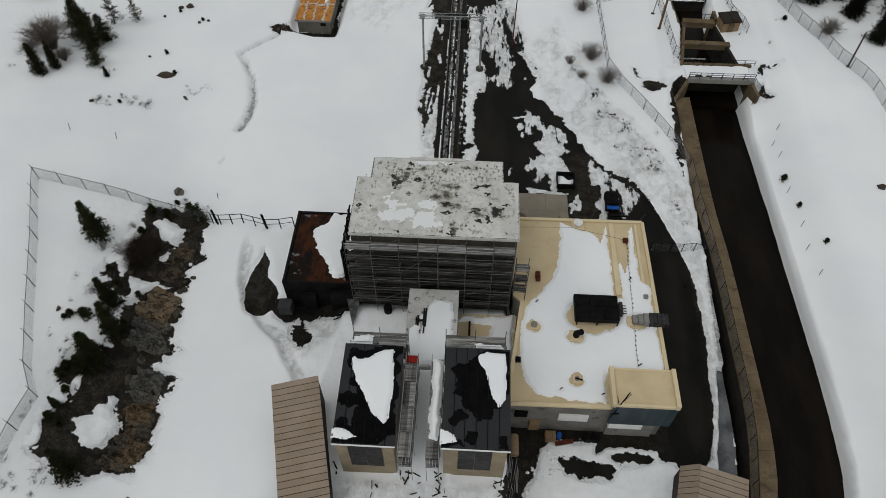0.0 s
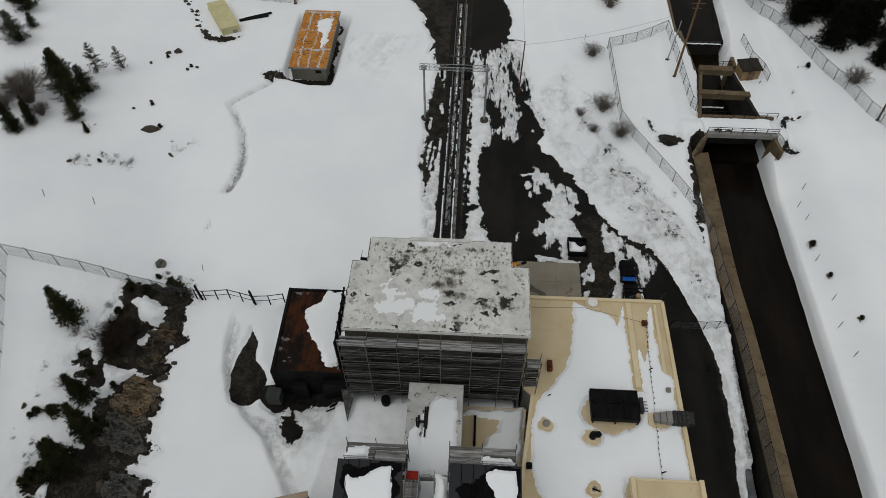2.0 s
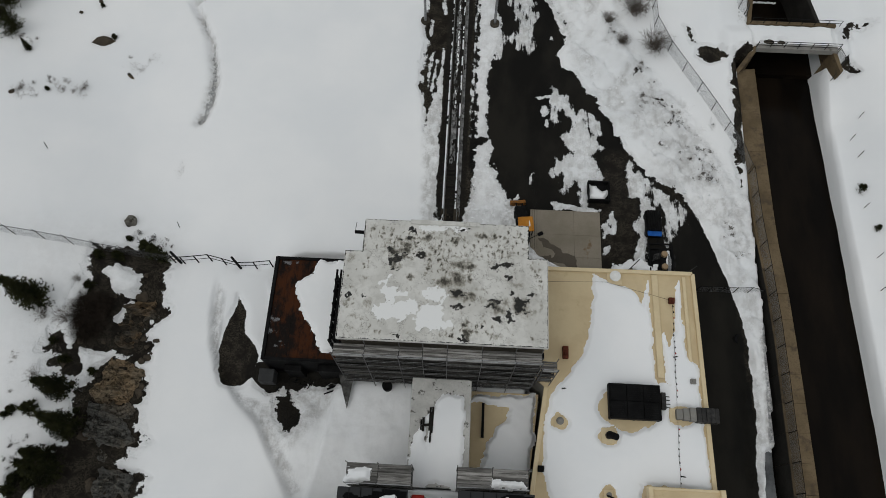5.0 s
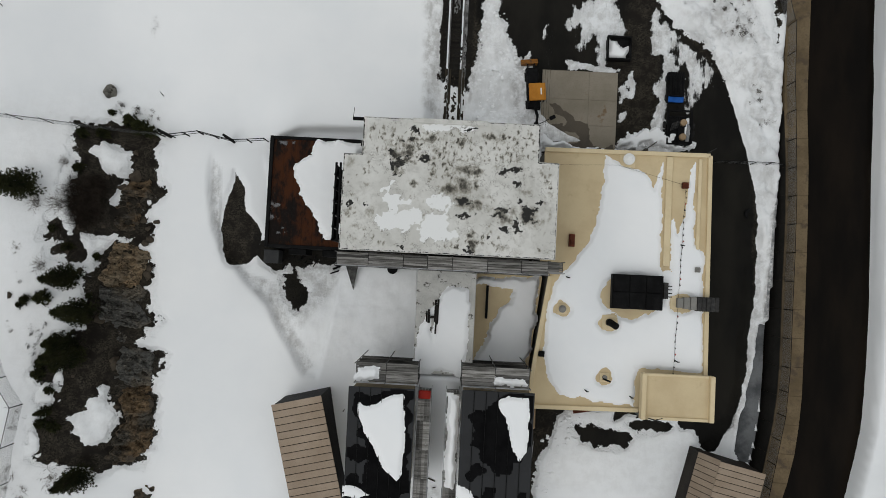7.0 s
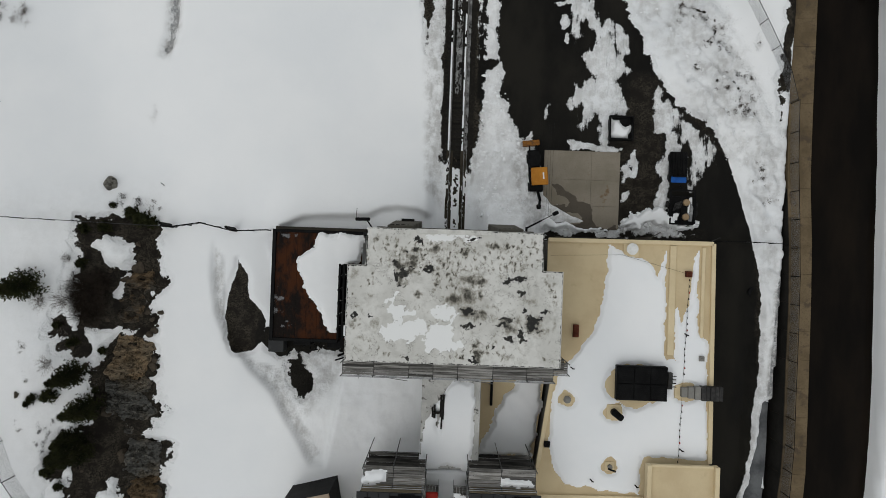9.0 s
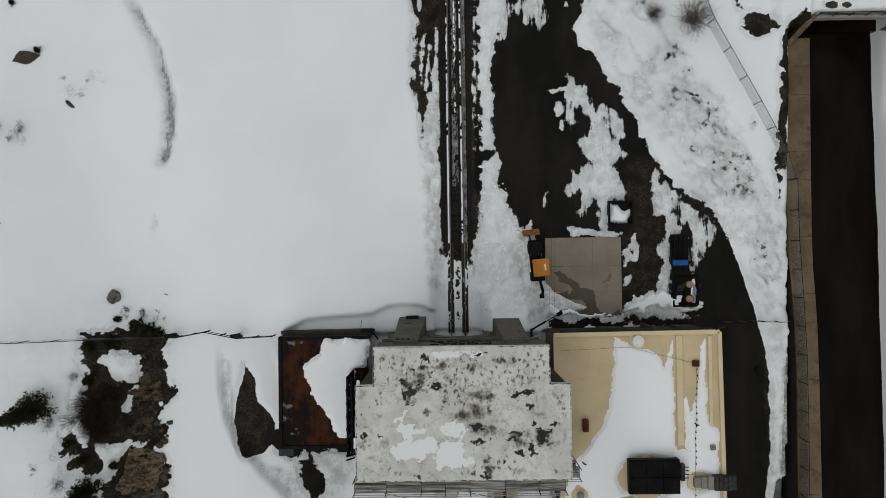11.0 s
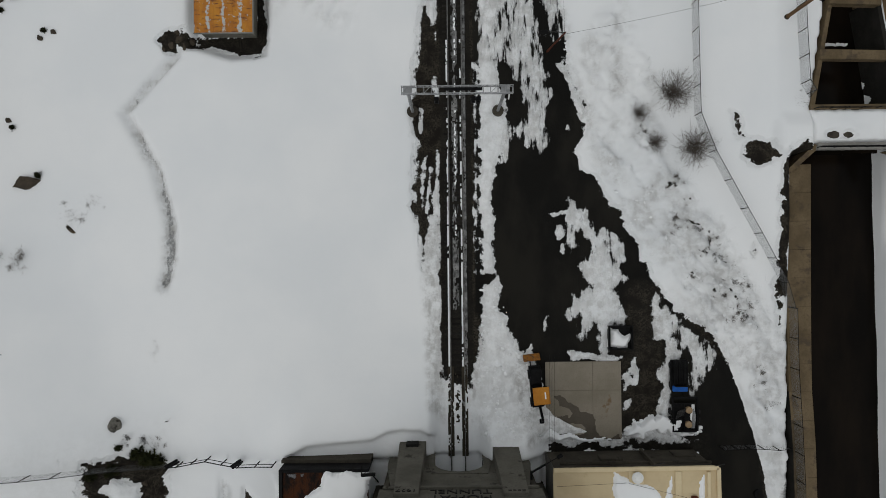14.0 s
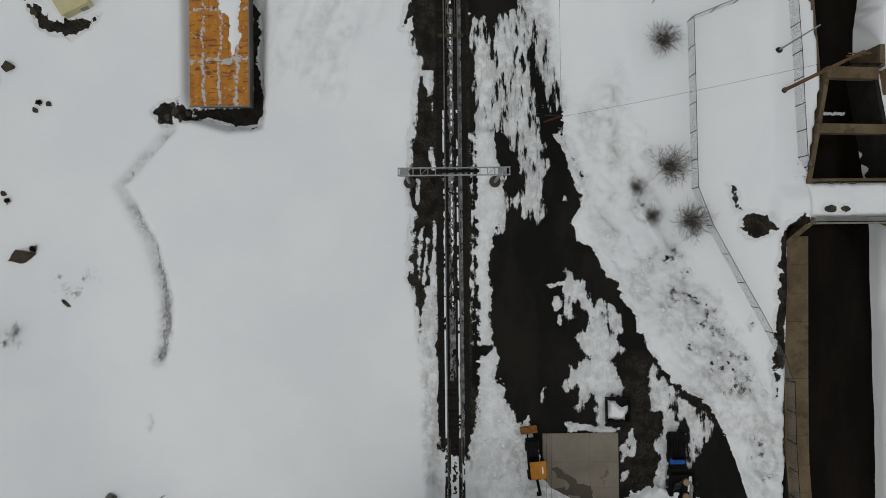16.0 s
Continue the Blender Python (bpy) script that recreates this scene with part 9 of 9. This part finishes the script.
def brush(name, spread, sticks, seed, label, leaf=twig):
    """Many short dry twigs leaning every way out of the snow."""
    rnd = random.Random(seed)
    ob = thing(name, (0, 0, 0), label, "brush", "dry brush")
    bm = bmesh.new()
    nests = [(rnd.gauss(0, 0.75) * spread, rnd.gauss(0, 0.55) * spread) for _ in range(11)]
    for _ in range(sticks):
        nx, ny = rnd.choice(nests)
        p = Vector((nx + rnd.gauss(0, 0.13) * spread, ny + rnd.gauss(0, 0.13) * spread, -0.08))
        w = Vector((rnd.gauss(0, 1), rnd.gauss(0, 1), rnd.uniform(0.2, 1.2))).normalized() * rnd.uniform(0.12, 0.42)
        q = p + w
        rod(bm, p, q, 0.013, 3, 0.006)
        rod(bm, p.lerp(q, 0.5), q + Vector((rnd.gauss(0, 0.12), rnd.gauss(0, 0.12), 0.03)), 0.008, 3, 0.005)
    tagged(part("twig_tangle", bm, leaf, ob), kind="stuff")
    return ob


scrub = brush("dry_brush", 1.0, 190, 45, "low leafless scrub poking through snow")
plant(scrub, [(-41.6, 85.0, 1.2), (-39.4, 86.2, 0.8), (-49.1, 79.7, 1.5), (-47.2, 80.4, 1.2), (-50.6, 80.8, 0.7), (-53.2, 78.4, 1.2), (-51.6, 78.6, 1.0), (-56.0, 87.2, 0.9), (-67.5, 86.5, 0.8), (-66.8, 82.6, 0.7), (48.3, 73.4, 0.6), (49.2, 67.8, 0.6), (53.6, 106.2, 0.6), (-33.2, 69.8, 0.4), (-40.3, 47.4, 0.7), (-39.5, 23.2, 1.3), (-41.8, 22.0, 1.2), (-43.0, 24.4, 1.0),
              (-42.6, 29.6, 0.8), (-54.2, 86.0, 0.9), (35.4, 96.4, 0.7), (51.5, 101.0, 0.5), (57.5, 104.5, 0.7), (-43.4, 38.6, 0.5), (-43.6, 46.5, 0.6), (-43.0, 43.4, 0.5), (-33.0, 60.8, 0.8), (-33.2, 70.4, 0.5), (-33.1, 71.0, 0.4)], 14)
black_scrub = brush("dry_brush", 1.0, 260, 49, "low black heather clumps breaking through snow", leaf=dark_twig)
plant(black_scrub, [(-41.0, 37.8, 0.55), (-41.7, 38.5, 0.5), (-41.3, 36.7, 0.6), (-40.7, 39.0, 0.4), (-41.9, 37.0, 0.4), (-33.2, 70.4, 0.45), (-33.2, 71.3, 0.35), (-40.6, 48.6, 0.7), (-36.0, 61.4, 0.7), (-34.4, 61.2, 0.8), (28.8, 77.4, 0.6), (30.2, 75.2, 0.7), (29.4, 73.8, 0.6), (26.2, 79.8, 0.5), (24.4, 82.8, 0.5)], 26)
litter = brush("dry_brush", 1.0, 230, 47, "dry brown brush breaking through rough snow")
plant(litter, [(bx, by, 0.85 * br) for bx, by, br in BRUSH], 20)
shrub = conifer("dark_shrub", 1.1, 0.75, 6, 7, 51, "low dark evergreen shrub on the crag", bare_low=0.0)
for o in (shrub,):
    tagged(o, category="shrub", group="dark shrubs")
plant(shrub, [(-33.4, 59.6, 1.5), (-34.4, 60.2, 1.2), (-32.6, 59.2, 1.1), (-36.8, 58.6, 1.0), (-38.4, 58.4, 0.9), (-36.2, 60.9, 0.6), (-40.7, 41.7, 1.2), (-42.1, 41.4, 0.8), (-42.5, 40.9, 0.6), 
              (-37.0, 41.9, 0.6), (-40.4, 35.2, 1.0), (-40.6, 34.2, 1.0), (-39.6, 36.0, 1.2), (-39.2, 34.8, 1.0), (-39.6, 32.6, 0.8), (-40.0, 29.4, 1.0), (-39.0, 29.0, 1.0), (-40.5, 48.6, 0.7), (-39.2, 46.8, 0.9), (-36.6, 46.0, 0.7), (-38.6, 54.8, 0.9),
              (-49.6, 107.2, 0.5), (-48.0, 94.4, 0.5), (48.3, 73.5, 0.8), (49.0, 68.2, 0.6), (50.3, 61, 0.6), (-45.2, 89.3, 0.6), (54.5, 106.4, 0.7), (-50.0, 79.4, 0.5), (-45.0, 104.9, 0.5)], 16)

stakes = ((48.1, 80.3), (48.5, 77.8), (49.2, 83.1), (48.1, 60.5), (48.6, 56.3), (48.2, 71.0), (48.4, 64.5), (-52.9, 70.3), (-31.7, 63.2), (-47.2, 70.8), (20.2, 114.5))
for x, y in stakes:
    bm = bmesh.new()
    z = ground_at(x, y)
    rod(bm, (x, y, z - 0.2), (x + 0.12, y + 0.2, z + 1.1), 0.04, 6)
    single("marker_stake", bm, steel_dark, "thin dark marker stake standing in snow", "stake", "marker stakes")
flood = thing("wall_floodlight", (-8.6, 59.2, 10.4), "black floodlight on an arm over the portal wall", "floodlight")
bm = bmesh.new()
rod(bm, (-8.75, 59.15, 10.6), (-9.35, 60.05, 11.0), 0.07)
part("arm", bm, black_metal, flood)
bm = bmesh.new()
plank(bm, (-9.0, 60.05, 11.0), (-10.35, 60.0, 11.2), 0.3, 0.3)
part("lamp_housing", bm, black_metal, flood, bevel=0.05)
bm = bmesh.new()
rod(bm, (-10.3, 60.0, 11.2), (-10.2, 61.0, 11.4), 0.025)
part("whip", bm, black_metal, flood)
arm_end = Vector((5.70, 59.77, 10.0))
lamp_end = Vector((8.47, 61.31, 10.0))
flood = thing("wall_floodlight", (6.3, 59.2, 9.6), "black floodlight on a long arm beside the portal", "floodlight")
bm = bmesh.new()
plank(bm, arm_end, arm_end.lerp(lamp_end, 0.5), 0.16, 0.16)
part("arm", bm, black_metal, flood)
bm = bmesh.new()
rod(bm, arm_end.lerp(lamp_end, 0.5), lamp_end, 0.04)
part("pole", bm, black_metal, flood)
bm = bmesh.new()
plank(bm, arm_end.lerp(lamp_end, 0.88), lamp_end.lerp(arm_end, -0.06), 0.36, 0.24)
part("lamp_housing", bm, black_metal, flood, bevel=0.05)
bm = bmesh.new()
block(bm, arm_end.x - 0.1, arm_end.x + 0.1, 59.05, arm_end.y + 0.1, 9.75, 9.95)
part("bracket", bm, black_metal, flood)


# ---- debris at the shed fronts and along the scaffolds ----
rnd = random.Random(91)
for x, y, n in ((-2.4, 25.2, 5), (-1.3, 24.4, 4), (0.6, 25.1, 6), (1.1, 24.0, 4), (6.8, 24.7, 6), (7.6, 25.4, 4), (-5.6, 23.8, 3), (-9.3, 26.0, 3), (-9.6, 29.0, 3), (-9.5, 32.2, 3)):
    pile = thing("timber_debris", (x, y, ground_at(x, y)), "dark broken timber and pipe pieces in the snow", "debris", "debris piles")
    for k in range(n):
        bm = bmesh.new()
        a = Vector((x + rnd.gauss(0, 0.35), y + rnd.gauss(0, 0.45), ground_at(x, y) + 0.05 + 0.08 * k))
        ang = rnd.uniform(0, 6.28)
        b = a + Vector((math.cos(ang), math.sin(ang), rnd.uniform(-0.05, 0.35))) * rnd.uniform(0.25, 0.9)
        plank(bm, a, b, rnd.uniform(0.05, 0.16), rnd.uniform(0.04, 0.12))
        part("broken_piece", bm, old_wood if k % 5 == 4 else soil, pile)
for x, y, n in ((-15.6, 47.0, 6), (-13.4, 46.9, 6), (-17.0, 47.1, 6), (-11.6, 47.2, 5), (-18.6, 46.6, 4)):
    pile = thing("scrap_heap", (x, y, ground_at(x, y)), "black tangled steel scrap beside the rusted building", "scrap", "scrap heaps")
    for k in range(n):
        bm = bmesh.new()
        a = Vector((x + rnd.gauss(0, 0.5), y + rnd.gauss(0, 0.35), ground_at(x, y) + 0.05 + 0.1 * k))
        ang = rnd.uniform(0, 6.28)
        b = a + Vector((math.cos(ang), math.sin(ang), rnd.uniform(-0.1, 0.5))) * rnd.uniform(0.3, 1.1)
        rod(bm, a, b, rnd.uniform(0.03, 0.09), 5)
        part("scrap_piece", bm, black_metal, pile)
bm = bmesh.new()
tube(bm, (31.6, 54.1), 0.62, -0.45, ground_at(31.2, 54.1) + 0.12, 20)
single("drain_ring", bm, black_metal, "round black drain ring at the edge of the drive", "drain", bevel=0.06)
